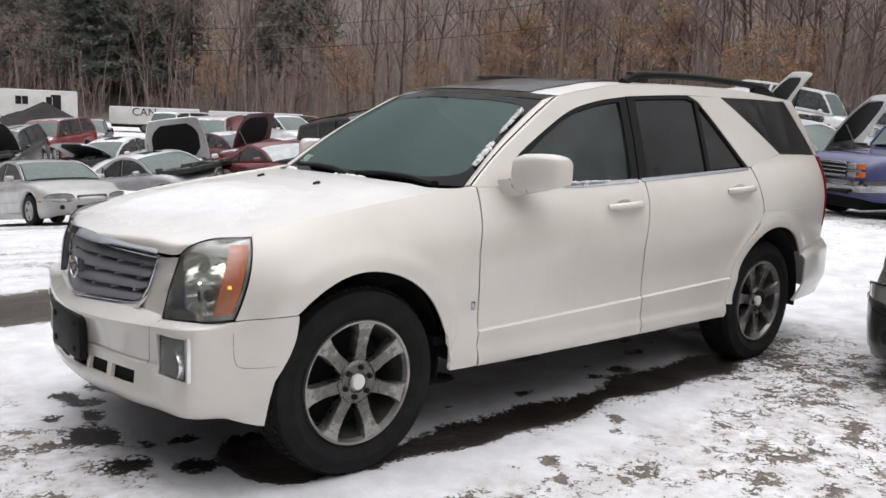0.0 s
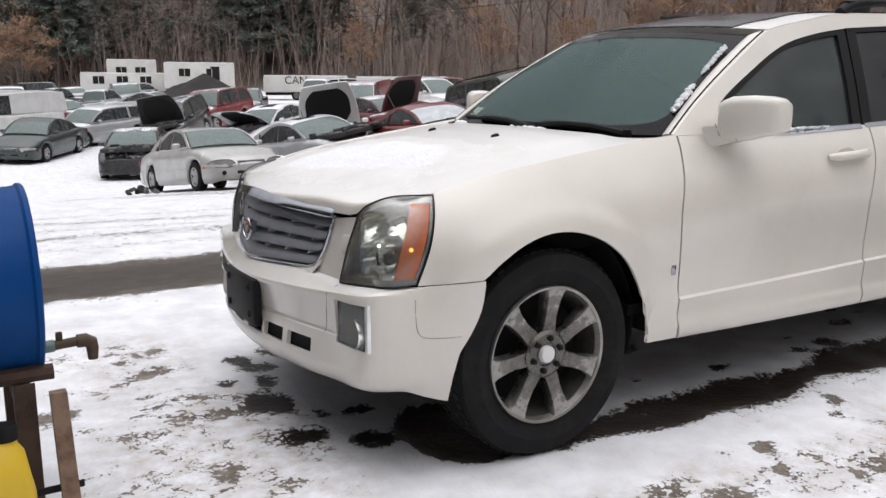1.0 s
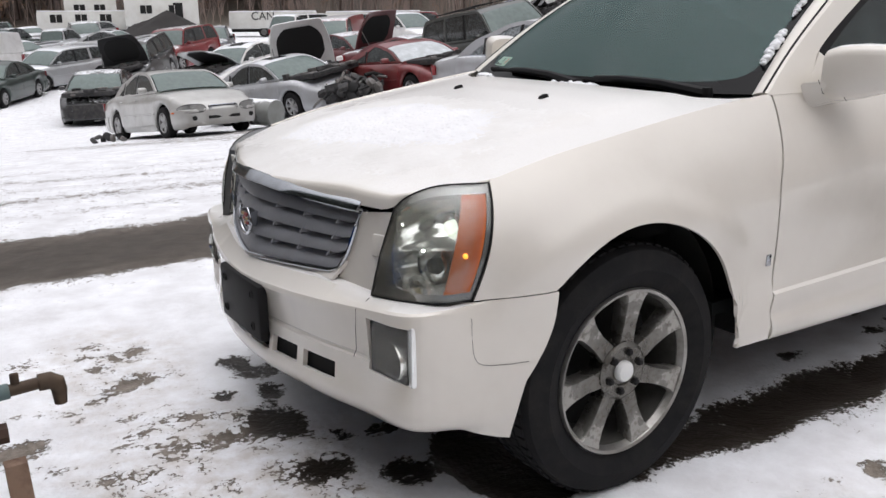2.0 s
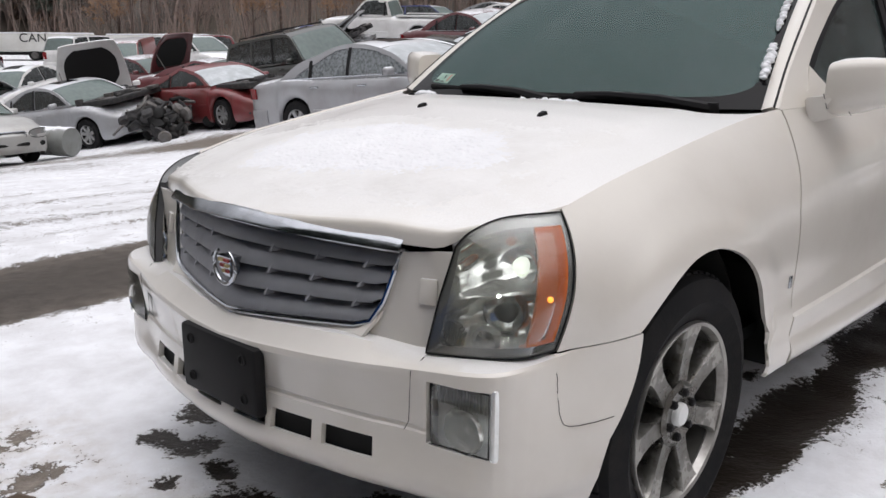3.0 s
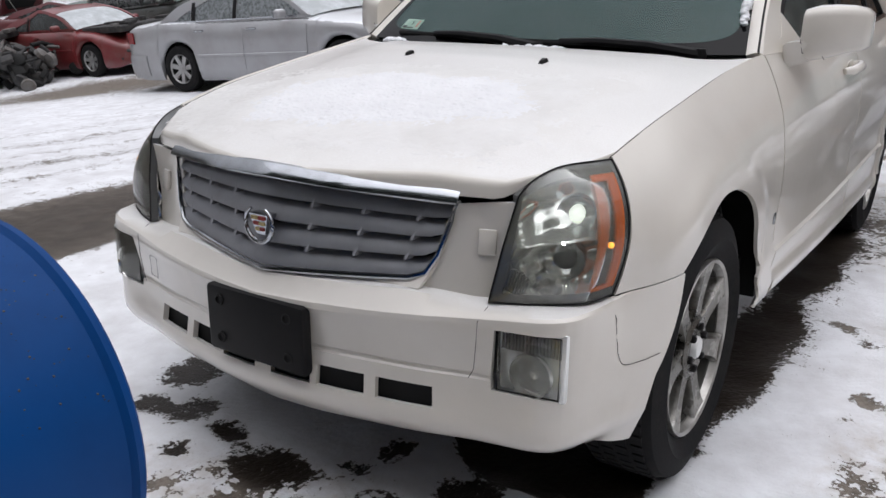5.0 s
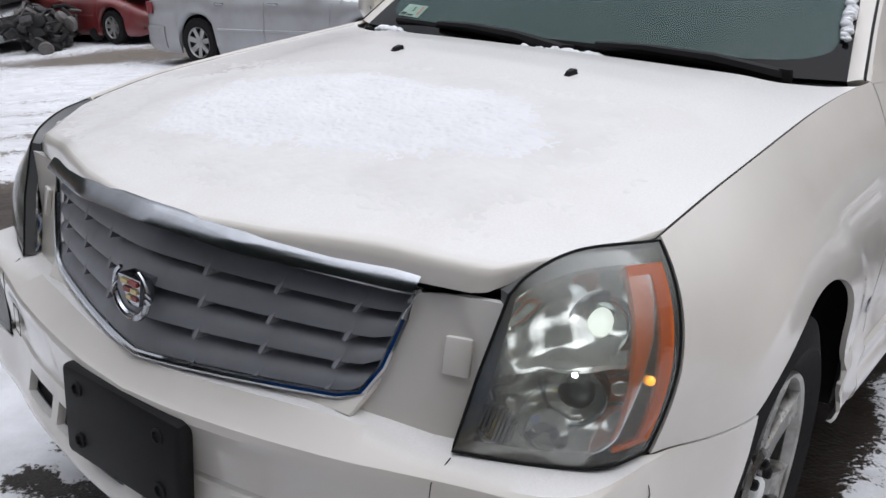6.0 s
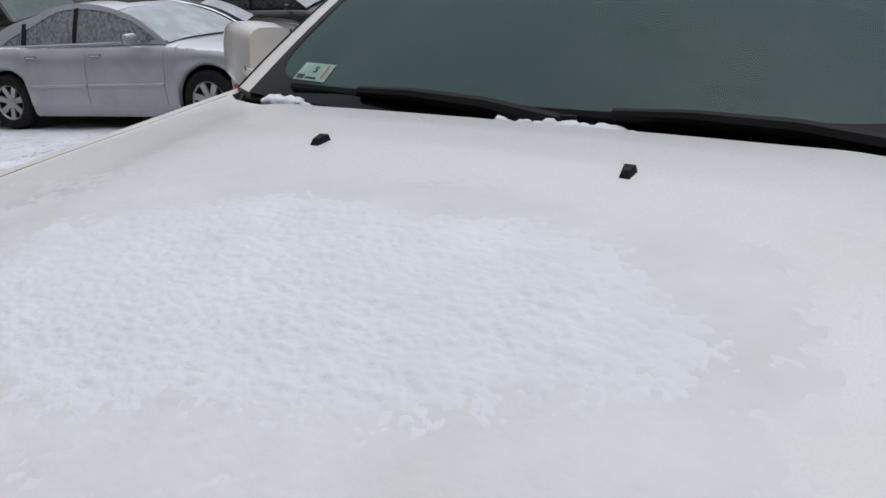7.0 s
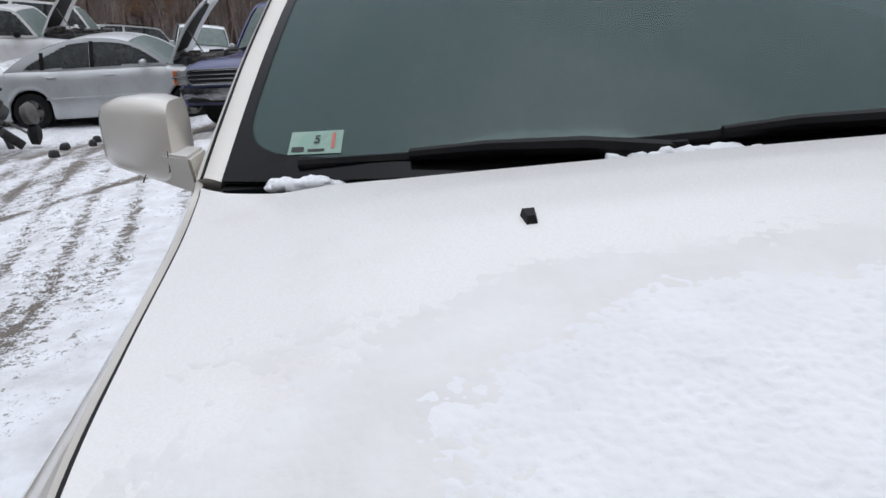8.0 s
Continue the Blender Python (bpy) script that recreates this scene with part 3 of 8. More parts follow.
    shell("roof", P, PEARL, car, "", 0.025)
    shell("roof_glass_panel", P[0:20, 3:26] + (0, 0, 0.006), ROOF_GLASS, car, "wet black glass roof panel", 0.008)
    # windscreen, its black border, and the pillars' front faces
    def ws(u, v):
        a = abs(u)
        lo = np.array([tab(a, [0, 0.3, 0.6, 0.85, 1], [0.485, 0.492, 0.515, 0.56, 0.607]), 0.722 * u, tab(a, [0, 1], [1.080, 1.094])])
        hi = np.array([tab(a, [0, 0.3, 0.6, 0.85, 1], [1.05, 1.064, 1.105, 1.16, 1.205]), 0.590 * u, tab(a, [0, 0.6, 1], [1.520, 1.505, 1.484])])
        p = lo + (hi - lo) * v
        bow = 0.022 * math.sin(math.pi * v)
        return p + np.array([-0.5, 0, 0.8]) * bow
    U, V = np.linspace(-1, 1, 41), np.linspace(0, 1, 25)
    P = np.array([[ws(u, v) for v in V] for u in U])
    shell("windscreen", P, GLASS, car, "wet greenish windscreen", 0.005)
    loop = [(-1 + k / 40, -1) for k in range(80)] + [(1, -1 + k / 24) for k in range(48)] + [(1 - k / 40, 1) for k in range(80)] + [(-1, 1 - k / 24) for k in range(49)]
    P = np.zeros((len(loop), 3, 3))
    for k, (a, b) in enumerate(loop):
        ex, ey = 0.972 * 0.995, 0.865
        t = 1 / ((abs(a) / ex) ** 9 + (abs(b) / ey) ** 9) ** (1 / 9)
        for j, q in enumerate((0, 0.5, 1)):
            w = 1 + (t - 1) * q
            P[k, j] = ws(a * w, (b * w + 1) / 2)
    shell("windscreen_border", P + (-0.0014, 0, 0.0014), FRIT, car, "", 0.003)
    for s in (-1, 1):
        A = [ws(1.0, v) for v in np.linspace(0, 1, 16)]
        oc = smooth_curve(pillar, 16)
        B = [(x, yside(x, z), z) for x, z in oc]
        P = np.array([[np.array(a) * (1 - q) + np.array(b) * q + np.array([-0.004, 0.004, 0.006]) * math.sin(math.pi * q) for q in np.linspace(0, 1, 6)] for a, b in zip(A, B)])
        P[:, :, 1] *= s
        shell("front_pillar", P, PEARL, car, "", 0.03)
        bm = bmesh.new()
        tube(bm, [(x - 0.003, s * (y + 0.002), z + 0.004) for x, y, z in [np.array(a) * 0.28 + np.array(b) * 0.72 for a, b in zip(A, B)]], 0.004, 6)
        part("pillar_seam", bm, TRIM, car)
    # cowl, wipers
    P = np.zeros((31, 5, 3))
    for i, u in enumerate(np.linspace(-1, 1, 31)):
        a = abs(u) * 0.74
        for j, q in enumerate(np.linspace(0, 1, 5)):
            x = tab(a, [0, 0.2, 0.4, 0.6, 0.74], [0.395, 0.40, 0.415, 0.455, 0.56]) + 0.13 * q
            P[i, j] = (x, u * 0.74, 1.058 + 0.014 * q + 0.01 * (1 - u * u))
    shell("cowl", P, TRIM, car, "", 0.02)
    for k, (root, tip, bend) in enumerate((((0.545, -0.60, 1.092), (0.50, 0.06, 1.112), 0.020), ((0.495, -0.06, 1.092), (0.565, 0.58, 1.118), 0.020))):
        r, t = Vector(root), Vector(tip)
        wiper = bmesh.new()
        mid = r.lerp(t, 0.5) + Vector((-0.02, 0, bend))
        tube(wiper, [r, r.lerp(mid, 0.5) + Vector((-0.005, 0, 0.008)), mid, mid.lerp(t, 0.4)], [0.020, 0.017, 0.014, 0.011], 8)
        lathe(wiper, [(0.018, -0.012), (0.02, 0), (0.016, 0.02)], 12, Matrix.Translation(r) @ Matrix.Rotation(radians(90), 4, "X"))
        w = part("wiper", wiper, TRIM, car)
        bm = bmesh.new()
        tube(bm, [r.lerp(t, 0.12) + Vector((0.012, 0, 0.004)), mid + Vector((0.016, 0, -0.012)), t + Vector((0.012, 0, 0))], [0.009, 0.013, 0.009], 6)
        part("blade", bm, RUBBER, w)
    for y in (-0.247, 0.245):
        bm = bmesh.new()
        hull_box(bm, [(0.152, y - 0.008, 1.07), (0.188, y - 0.012, 1.075), (0.188, y + 0.012, 1.075), (0.152, y + 0.008, 1.07), (0.160, y - 0.005, 1.084), (0.184, y - 0.008, 1.089), (0.184, y + 0.008, 1.089), (0.160, y + 0.005, 1.084)])
        part("washer_nozzle", bm, TRIM, car)
    # front bumper
    plan = smooth_curve([(-0.803, 0), (-0.792, 0.16), (-0.748, 0.40), (-0.705, 0.55), (-0.688, 0.62), (-0.675, 0.68), (-0.652, 0.735), (-0.60, 0.774), (-0.50, 0.812), (-0.43, 0.838), (-0.36, 0.859)], 400)
    yv = sorted(set(np.round(np.r_[np.linspace(0, 0.60, 25), 0.028, 0.15, 0.168, 0.298, 0.328, 0.468, 0.60, 0.742, np.linspace(0.60, 0.742, 7), np.linspace(0.742, 0.859, 24)], 4)))
    half = []
    for y in yv:
        k = int(np.argmin(np.abs(plan[:, 1] - y)))
        half.append((plan[k, 0], y))
    full = [(x, -y) for x, y in half[::-1]] + half[1:]
    levels = 21
    P = np.zeros((len(full), levels, 3))
    keep = np.ones((len(full) - 1, levels - 1), bool)
    rowz = np.zeros((len(full), levels))
    for i, (x, y) in enumerate(full):
        a = abs(y)
        a = a if a < 0.74 else 0.74 + (a - 0.74) * 0.152 / 0.119
        zt = tab(a, [0, 0.38, 0.50, 0.58, 0.78, 0.86, 0.892], [0.640, 0.652, 0.646, 0.640, 0.648, 0.658, 0.666])
        zc = tab(a, [0, 0.30, 0.56, 0.78, 0.86, 0.892], [0.592, 0.603, 0.618, 0.636, 0.650, 0.655])
        zb = tab(a, [0, 0.5, 0.75, 0.82, 0.86, 0.892], [0.285, 0.295, 0.302, 0.300, 0.280, 0.262])
        sink = tab(a, [0, 0.45, 0.56, 0.74, 0.80, 0.85, 0.875, 0.892], [0.060, 0.095, 0.105, 0.100, 0.075, 0.05, 0.03, 0.003])
        prof = [(zt, -sink), (zt - 0.003, -sink * 0.55), (zc + 0.006, -0.010), (zc, -0.002), (zc - 0.008, 0.0), (0.600 if zc > 0.612 else zc - 0.014, 0.001), (0.570, -0.006), (0.54, -0.013), (0.51, -0.019), (0.486, -0.023), (0.482, -0.027), (0.474, -0.026), (0.470, -0.021), (0.452, -0.019), (0.436, -0.018), (0.386, -0.010), (0.372, -0.003), (0.35, -0.004), (0.33, -0.016), (0.31, -0.035), (zb, -0.06)]
        nrm = np.array([x - 0.1, y * 1.25])
        nrm /= np.linalg.norm(nrm)
        back = tab(a, [0.8, 0.89], [1.0, 0.8])
        for j, (z, o) in enumerate(prof):
            o = o * (back if z < 0.5 else 1) * (tab(a, [0.56, 0.76], [1, 0.0]) if 0.365 < z < 0.58 else 1)
            xe, ye = tab(z, [0.264, 0.355, 0.491, 0.58, 0.667], [-0.386, -0.387, -0.356, -0.318, -0.285]), tab(z, [0.264, 0.35, 0.492, 0.667], [0.806, 0.838, 0.859, 0.872])
            pull = tab(a, [0.80, 0.892], [0.0, 1.0])
            P[i, j] = (x + nrm[0] * o * (1 - pull) + (xe + 0.36) * pull, y + nrm[1] * o * (1 - pull) + math.copysign(1, y) * (ye - 0.859) * pull, z)
            rowz[i, j] = z
            # round the corner the upper edge runs up to meet the fender
            if a > 0.77:
                tx = tab(a, [0.80, 0.892], [-0.490, -0.285])
                tz = tab(tx, [-0.49, -0.389, -0.283], [0.652, 0.661, 0.665])
                ty = yside(tx, tz + 0.004) + 0.001
                w = max(0.0, (z - 0.44) / (zt - 0.44)) ** tab(a, [0.80, 0.85, 0.892], [2.6, 1.0, 0.9]) * tab(a, [0.77, 0.81], [0, 1])
                ox = x + (xe + 0.36) * pull
                free = np.array([ox, y + math.copysign(1, y) * (ye - 0.859) * pull, z]) if z > 0.44 and a > 0.81 else P[i, j]
                P[i, j] = free * (1 - w) + np.array([tx, math.copysign(ty, y), min(z, tz) if a <= 0.81 else 0.44 + (z - 0.44) / (zt - 0.44) * (tz - 0.44)]) * w
    for i in range(len(full) - 1):
        a = abs(full[i][1] + full[i + 1][1]) / 2
        for j in range(levels - 1):
            zmid = (rowz[i, j] + rowz[i, j + 1]) / 2
            if 0.386 <= zmid <= 0.436 and (0.028 < a < 0.15 or 0.168 < a < 0.298 or 0.328 < a < 0.468):
                keep[i, j] = False
            if 0.452 < zmid < 0.60 and 0.60 < a < 0.742:
                keep[i, j] = False
    bp = P.copy()
    bumper = shell("front_bumper", P, PEARL, car, "", 0.016, keep, centre=(0, 0, 0.5), smooth=30)
    duct = np.array([[(x + 0.035, y, z) for z in (0.37, 0.40, 0.43, 0.46)] for x, y in full if abs(y) < 0.52])
    shell("air_intake", duct, DARK, bumper, "black air intake openings", 0.012, centre=(0.5, 0, 0.45))
    for s in (-1, 1):
        # fog lamps: a ribbed turn lamp over a round fog lamp, set back in the bumper
        fog = part("fog_lamp", box(bmesh.new(), (-0.634, s * 0.671, 0.526), (0.03, 0.16, 0.16), bevel=0.006), FOG_BOWL, car, "fog lamp with ribbed clear turn lens above")
        for k in range(18):
            part("rib", box(bmesh.new(), (-0.660 + 0.013 * (k / 17), s * (0.604 + 0.134 * k / 17), 0.573), (0.012, 0.0045, 0.046)), RIBBED, fog)
        bm = bmesh.new()
        lathe(bm, [(0.052, 0.0), (0.050, -0.012), (0.034, 0.012), (0.016, 0.02), (0.012, -0.004), (0.001, -0.006)], 28, Matrix.Translation((-0.654, s * 0.675, 0.50)) @ Matrix.Rotation(radians(-90), 4, "Z"))
        part("fog_reflector", bm, REFLECTOR, fog)
        P = np.zeros((6, 5, 3))
        for i, q in enumerate(np.linspace(0.603, 0.739, 6)):
            for j, z in enumerate(np.linspace(0.455, 0.597, 5)):
                P[i, j] = (tab(q, [0.6, 0.74], [-0.676, -0.653]) - 0.004, s * q, z)
        shell("lens", P, GLASS_CLEAR, fog, "", 0.003, centre=(0, 0, 0.5)).visible_shadow = False
        bm = bmesh.new()
        ring = [(tab(q, [0.6, 0.742], [-0.679, -0.652]), s * q, z) for q, z in ((0.602, 0.456), (0.602, 0.597), (0.738, 0.597), (0.738, 0.456))]
        tube(bm, ring, 0.0022, 6, True)
        part("lamp_bezel", bm, TRIM, fog)
        # tow-eye cover seam and bumper corner seam
        bm = bmesh.new()
        if s > 0:
            yy, zz = 0.47, 0.545
            tube(bm, [(-0.735, yy - 0.022, zz - 0.028), (-0.735, yy - 0.022, zz + 0.028), (-0.722, yy + 0.022, zz + 0.028), (-0.722, yy + 0.022, zz - 0.028)], 0.0007, 5, True)
            part("tow_eye_seam", bm, TRIM, bumper)
            bm = bmesh.new()
        flank = bp.reshape(-1, 3)
        flank = flank[(flank[:, 1] * s > 0.74) & (flank[:, 0] > -0.62)]
        run = []
        for x, z in smooth_curve([(-0.500, 0.615), (-0.503, 0.56), (-0.500, 0.515), (-0.480, 0.495), (-0.42, 0.490), (-0.365, 0.491)], 22):
            d = 1 / ((flank[:, 0] - x) ** 2 + (flank[:, 2] - z) ** 2 + 1e-6) ** 2
            run.append((x, s * (float((d * np.abs(flank[:, 1])).sum() / d.sum()) + 0.0006), z))
        tube(bm, run, 0.0007, 5)
        part("bumper_seam", bm, TRIM, bumper)
        # upright seam between the bumper's middle and its corner
        bm = bmesh.new()
        tube(bm, [(-0.662, s * 0.566, 0.637), (-0.702, s * 0.564, 0.614), (-0.703, s * 0.562, 0.56), (-0.700, s * 0.556, 0.50), (-0.703, s * 0.545, 0.478)], 0.0009, 5)
        part("bumper_seam", bm, TRIM, bumper)
    # plate bracket, empty, with its four bosses
    bm = bmesh.new()
    box(bm, (-0.797, 0, 0.499), (0.034, 0.326, 0.176), bevel=0.012)
    plate = part("plate_bracket", bm, TRIM, car, "empty black plastic plate bracket")
    for y in (-0.09, 0.09):
        for z in (0.452, 0.552):
            bm = bmesh.new()
            lathe(bm, [(0.014, 0), (0.014, 0.004), (0.010, 0.005), (0.008, -0.004), (0.001, -0.004)], 14, Matrix.Translation((-0.813, y * 1.25, z)) @ Matrix.Rotation(radians(90), 4, "Z"))
            part("boss", bm, DARK, plate)
    # grille
    def g_top(q):
        return tab(abs(q), [0, 1], [0.868, 0.842])
    def g_bot(q):
        return tab(abs(q), [0, 0.90, 0.97, 1], [0.646, 0.668, 0.680, 0.705])
    def g_half(z):
        return tab(z, [0.64, 0.70, 0.85], [0.405, 0.422, 0.462])
    def g_at(q, v, depth=0.0):
        z = g_top(q) + (g_bot(q) - g_top(q)) * v
        y = q * g_half(z)
        x = -(0.738 + (0.868 - z) * 0.15) + 0.118 * (abs(y) / 0.455) ** 1.35 + depth
        return (x, y, z)
    grille = part("grille", tube(bmesh.new(), [g_at(q, 0) for q in np.linspace(-1, 1, 21)] + [g_at(1, v) for v in (0.3, 0.6, 0.85)] + [g_at(q, 1) for q in np.linspace(0.97, -0.97, 25)] + [g_at(-1, v) for v in (0.85, 0.6, 0.3)], 0.0065, 8, True), CHROME, car, "grey slatted grille in a thin chrome frame")
    P = np.array([[g_at(q, v, 0.055) for v in np.linspace(0, 1, 6)] for q in np.linspace(-1, 1, 25)])
    shell("grille_backing", P, DARK, grille, "", 0.01, centre=(0, 0, 0.7))
    for k in range(4):
        v0, v1 = k / 4 + 0.012, (k + 1) / 4 - 0.030
        P = np.array([[g_at(q, v0 + (v1 - v0) * w, 0.004 + 0.024 * (1 - w) ** 1.6) for w in np.linspace(0, 1, 6)] for q in np.linspace(-0.985, 0.985, 33)])
        shell("slat", P, GRILLE_GREY, grille, "", 0.008, centre=(0, 0, 0.7))
        for q in (-0.84, -0.56, -0.28, 0.28, 0.56, 0.84):
            a, b, c = np.array(g_at(q, v1 - 0.10, 0.012)), np.array(g_at(q, v1 + 0.05, -0.002)), np.array(g_at(q, v1 + 0.06, 0.05))
            bm = bmesh.new()
            o = np.array([0, 0.004, 0])
            hull_box(bm, [a - o, b - o, c - o, c - o + (0.001, 0, 0.02), a + o, b + o, c + o, c + o + (0.001, 0, 0.02)])
            part("fin", bm, GRILLE_GREY, grille)
    # chrome bar on the hood's edge
    P = np.array([[(tab(abs(q), [0, 0.43, 1], [-0.752, -0.722, -0.628]) + o, q * 0.468, tab(abs(q), [0, 1], [0.868, 0.842]) + h) for o, h in ((0.006, 0.002), (-0.008, 0.003), (-0.012, 0.006), (-0.0105, 0.010), (0.006, 0.030), (0.011, 0.0325), (0.018, 0.0325))] for q in np.linspace(-1, 1, 31)])
    shell("hood_edge_bar", P, CHROME, car, "chrome bar along the hood edge", 0.006, centre=(0, 0, 0.8))
    # badge: wreath and shield drawn as plain shapes
    bx, bz = -0.764, 0.757
    bm = bmesh.new()
    ring = [(bx - 0.010, 0.044 * math.sin(a), bz + 0.044 * math.cos(a) - 0.003) for a in np.linspace(0.55, 2 * math.pi - 0.55, 26)]
    tube(bm, ring, [0.0035 + 0.003 * math.sin(k / 25 * math.pi) for k in range(26)], 8)
    badge = part("badge", bm, CHROME, car, "round chrome wreath badge with a shield")
    bm = bmesh.new()
    hull_box(bm, [(bx - 0.006, -0.014, bz - 0.028), (bx + 0.02, -0.014, bz - 0.028), (bx + 0.02, 0.014, bz - 0.028), (bx - 0.006, 0.014, bz - 0.028), (bx - 0.012, -0.03, bz + 0.022), (bx + 0.02, -0.03, bz + 0.022), (bx + 0.02, 0.03, bz + 0.022), (bx - 0.012, 0.03, bz + 0.022)])
    part("shield", bm, CHROME, badge)
    for k in range(3):
        for s in (-1, 1):
            bm = bmesh.new()
            w = 0.022 - k * 0.004
            box(bm, (bx - 0.0125 + 0.002 * k, s * w * 0.52, bz + 0.013 - k * 0.014), (0.004, w * 0.9, 0.008))
            part("enamel_bar", bm, (BADGE_RED, mat("badge_gold", (0.5, 0.4, 0.2), 0.3, 0.8))[(k + (s > 0)) % 2], badge)
    # fascia between grille and lamps
    for s in (-1, 1):
        P = np.zeros((12, 12, 3))
        for i, q in enumerate(np.linspace(0, 1, 12)):
            for j, v in enumerate(np.linspace(0, 1, 12)):
                z0, z1 = 0.636 + 0.01 * (1 - q), tab(q, [0, 1], [0.838, 0.857])
                z = z0 + (z1 - z0) * v
                ya = g_half(z) - 0.012 if z < 0.836 else 0.45
                yb = tab(z, [0.64, 0.86], [0.563, 0.592])
                y = ya + (yb - ya) * q
                x = -(0.738 + (0.868 - z) * 0.15) + 0.118 * (y / 0.455) ** 1.35 + 0.010 - 0.012 * q
                P[i, j] = (min(x, -0.6), s * y, z)
        shell("front_fascia", P, PEARL, car, "", 0.012, centre=(0, 0, 0.7))
        bm = bmesh.new()
        box(bm, (0, 0, 0), (0.012, 0.042, 0.058), bevel=0.005)
        w = part("lamp_washer_cover", bm, PEARL, car)
        w.matrix_basis = pose(-0.611, s * 0.531, 0.762, 0, 8.5, -s * 20)
        # inner ends under the grille
        P = np.array([[np.array(g_at(s * q, 1, 0.006)) * (1 - w) + np.array((tab(q * 0.4, [0, 0.38], [-0.752, -0.690]), s * q * 0.40, tab(q * 0.4, [0, 0.38], [0.638, 0.650]))) * w for w in np.linspace(0, 1, 4)] for q in np.linspace(0, 1.0, 14)])
        shell("front_fascia", P, PEARL, car, "", 0.01, centre=(0, 0, 0.7))
    # headlamps
    for s in (-1, 1):
        bl, br, tr, tl = (np.array(p) for p in ((-0.655, 0.563, 0.643), (-0.490, yside(-0.490, 0.660) - 0.003, 0.658), (-0.392, yside(-0.392, 0.932) - 0.003, 0.932), (-0.600, 0.598, 0.872)))
        top = smooth_curve([tl, (-0.57, 0.612, 0.900), (-0.50, 0.645, 0.925), tr], 24)
        bot = smooth_curve([bl, (-0.615, 0.66, 0.645), (-0.565, 0.745, 0.652), br], 24)
        lef, rig = poly([bl, bl * 0.5 + tl * 0.5 + (-0.006, 0, 0), tl], 24), np.array([(x, yside(x, z) - 0.003, z) for x, z in poly([(br[0], br[2]), (tr[0], tr[2])], 24)])

        def lamp(u, v, depth=0.0):
            i, j = u * 23, v * 23
            at = lambda c, k: np.array([np.interp(k, range(24), c[:, n]) for n in range(3)])
            p = (1 - v) * at(bot, i) + v * at(top, i) + (1 - u) * at(lef, j) + u * at(rig, j)
            p -= (1 - u) * (1 - v) * bl + u * (1 - v) * br + u * v * tr + (1 - u) * v * tl
            b = 0.027 * math.sin(math.pi * u) * math.sin(math.pi * min(1, v * 1.0))
            p += np.array([-0.75, 0.62, 0.05]) * b + np.array([0.86, -0.5, -0.05]) * depth
            return np.array([p[0], s * p[1], p[2]])

        G = lambda us, vs, d: np.array([[lamp(u, v, d(u, v) if callable(d) else d) for v in vs] for u in us])
        U = np.linspace(0, 1, 25)
        keep = np.array([[not (2 <= i <= 22 and 2 <= j <= 21) for j in range(24)] for i in range(24)])
        hl = shell("headlamp", G(U, U, lambda u, v: 0.002 + 0.012 * (1 if 0.09 < u < 0.93 and 0.09 < v < 0.85 else 0)), BEZEL, car, "large upright headlamp, lit, with amber side strip", 0.02, keep, centre=(0, 0, 0.7))
        def bowl(u, v):
            q = (v - 0.70) / 0.25 if v > 0.47 else (v - 0.24) / 0.24
            return 0.014 + 0.050 * max(0.0, 1 - q * q) ** 0.7 * max(0.15, 1 - ((u - 0.48) / 0.5) ** 2) + 0.006 * math.sin(19 * u + 4 * v) + 0.003 * math.sin(31 * v - 6 * u)

        shell("reflector", G(np.linspace(0.03, 0.80, 26), np.linspace(0.03, 0.95, 40), bowl), REFLECTOR, hl, "", 0.004, centre=(0, 0, 0.7))
        shell("amber_strip", G(np.linspace(0.735, 0.956, 12), np.linspace(0.085, 0.915, 18), lambda u, v: -0.003), AMBER, hl, "amber side marker strip", 0.010, centre=(0, 0, 0.7))
        b0 = lamp(0.83, 0.42, -0.003)
        bm = bmesh.new()
        bmesh.ops.create_icosphere(bm, subdivisions=2, radius=0.007, matrix=Matrix.Translation(b0))
        part("bulb", bm, lit_amber, hl)
        for u, v in ((0.46, 0.475),):
            bm = bmesh.new()
            bmesh.ops.create_icosphere(bm, subdivisions=2, radius=0.004, matrix=Matrix.Translation(lamp(u, v, 0.004)))
            part("bulb", bm, lit_bulb, hl)
        aim = Matrix.Rotation(radians(90), 4, "Z")
        for (u, v, r, d, m_) in ((0.565, 0.63, 0.040, 0.050, lit), (0.50, 0.31, 0.043, 0.050, SMOKED)):
            c = lamp(u, v, d)
            T = Matrix.Translation(c) @ Matrix.Rotation(radians(s * -18), 4, "Z") @ aim
            bm = bmesh.new()
            lathe(bm, [(r * 1.08, -0.03), (r * 1.10, 0.0), (r * 1.04, 0.006), (r * 0.98, 0.0), (r * 0.95, -0.04)], 28, T)
            part("lamp_ring", bm, CHROME, hl)
            bm = bmesh.new()
            k = 0.44 if m_ is lit else 0.62
            lathe(bm, [(r * k, -0.03)] + [(r * k * math.cos(a), -0.012 + 0.016 * math.sin(a)) for a in np.linspace(0, 1.5, 6)], 24, T)
            part("projector_lens", bm, m_, hl)
        c = lamp(0.17, 0.16, 0.03)
        for k in range(9):
            part("rib", box(bmesh.new(), (0, 0, -0.026 + 0.0065 * k), (0.012, 0.055 * math.sqrt(max(0.1, 1 - ((k - 4) / 5) ** 2)), 0.004), Matrix.Translation(c) @ Matrix.Rotation(radians(90), 4, "X") @ Matrix.Rotation(radians(15), 4, "X")), RIBBED, hl)
        bm = bmesh.new()
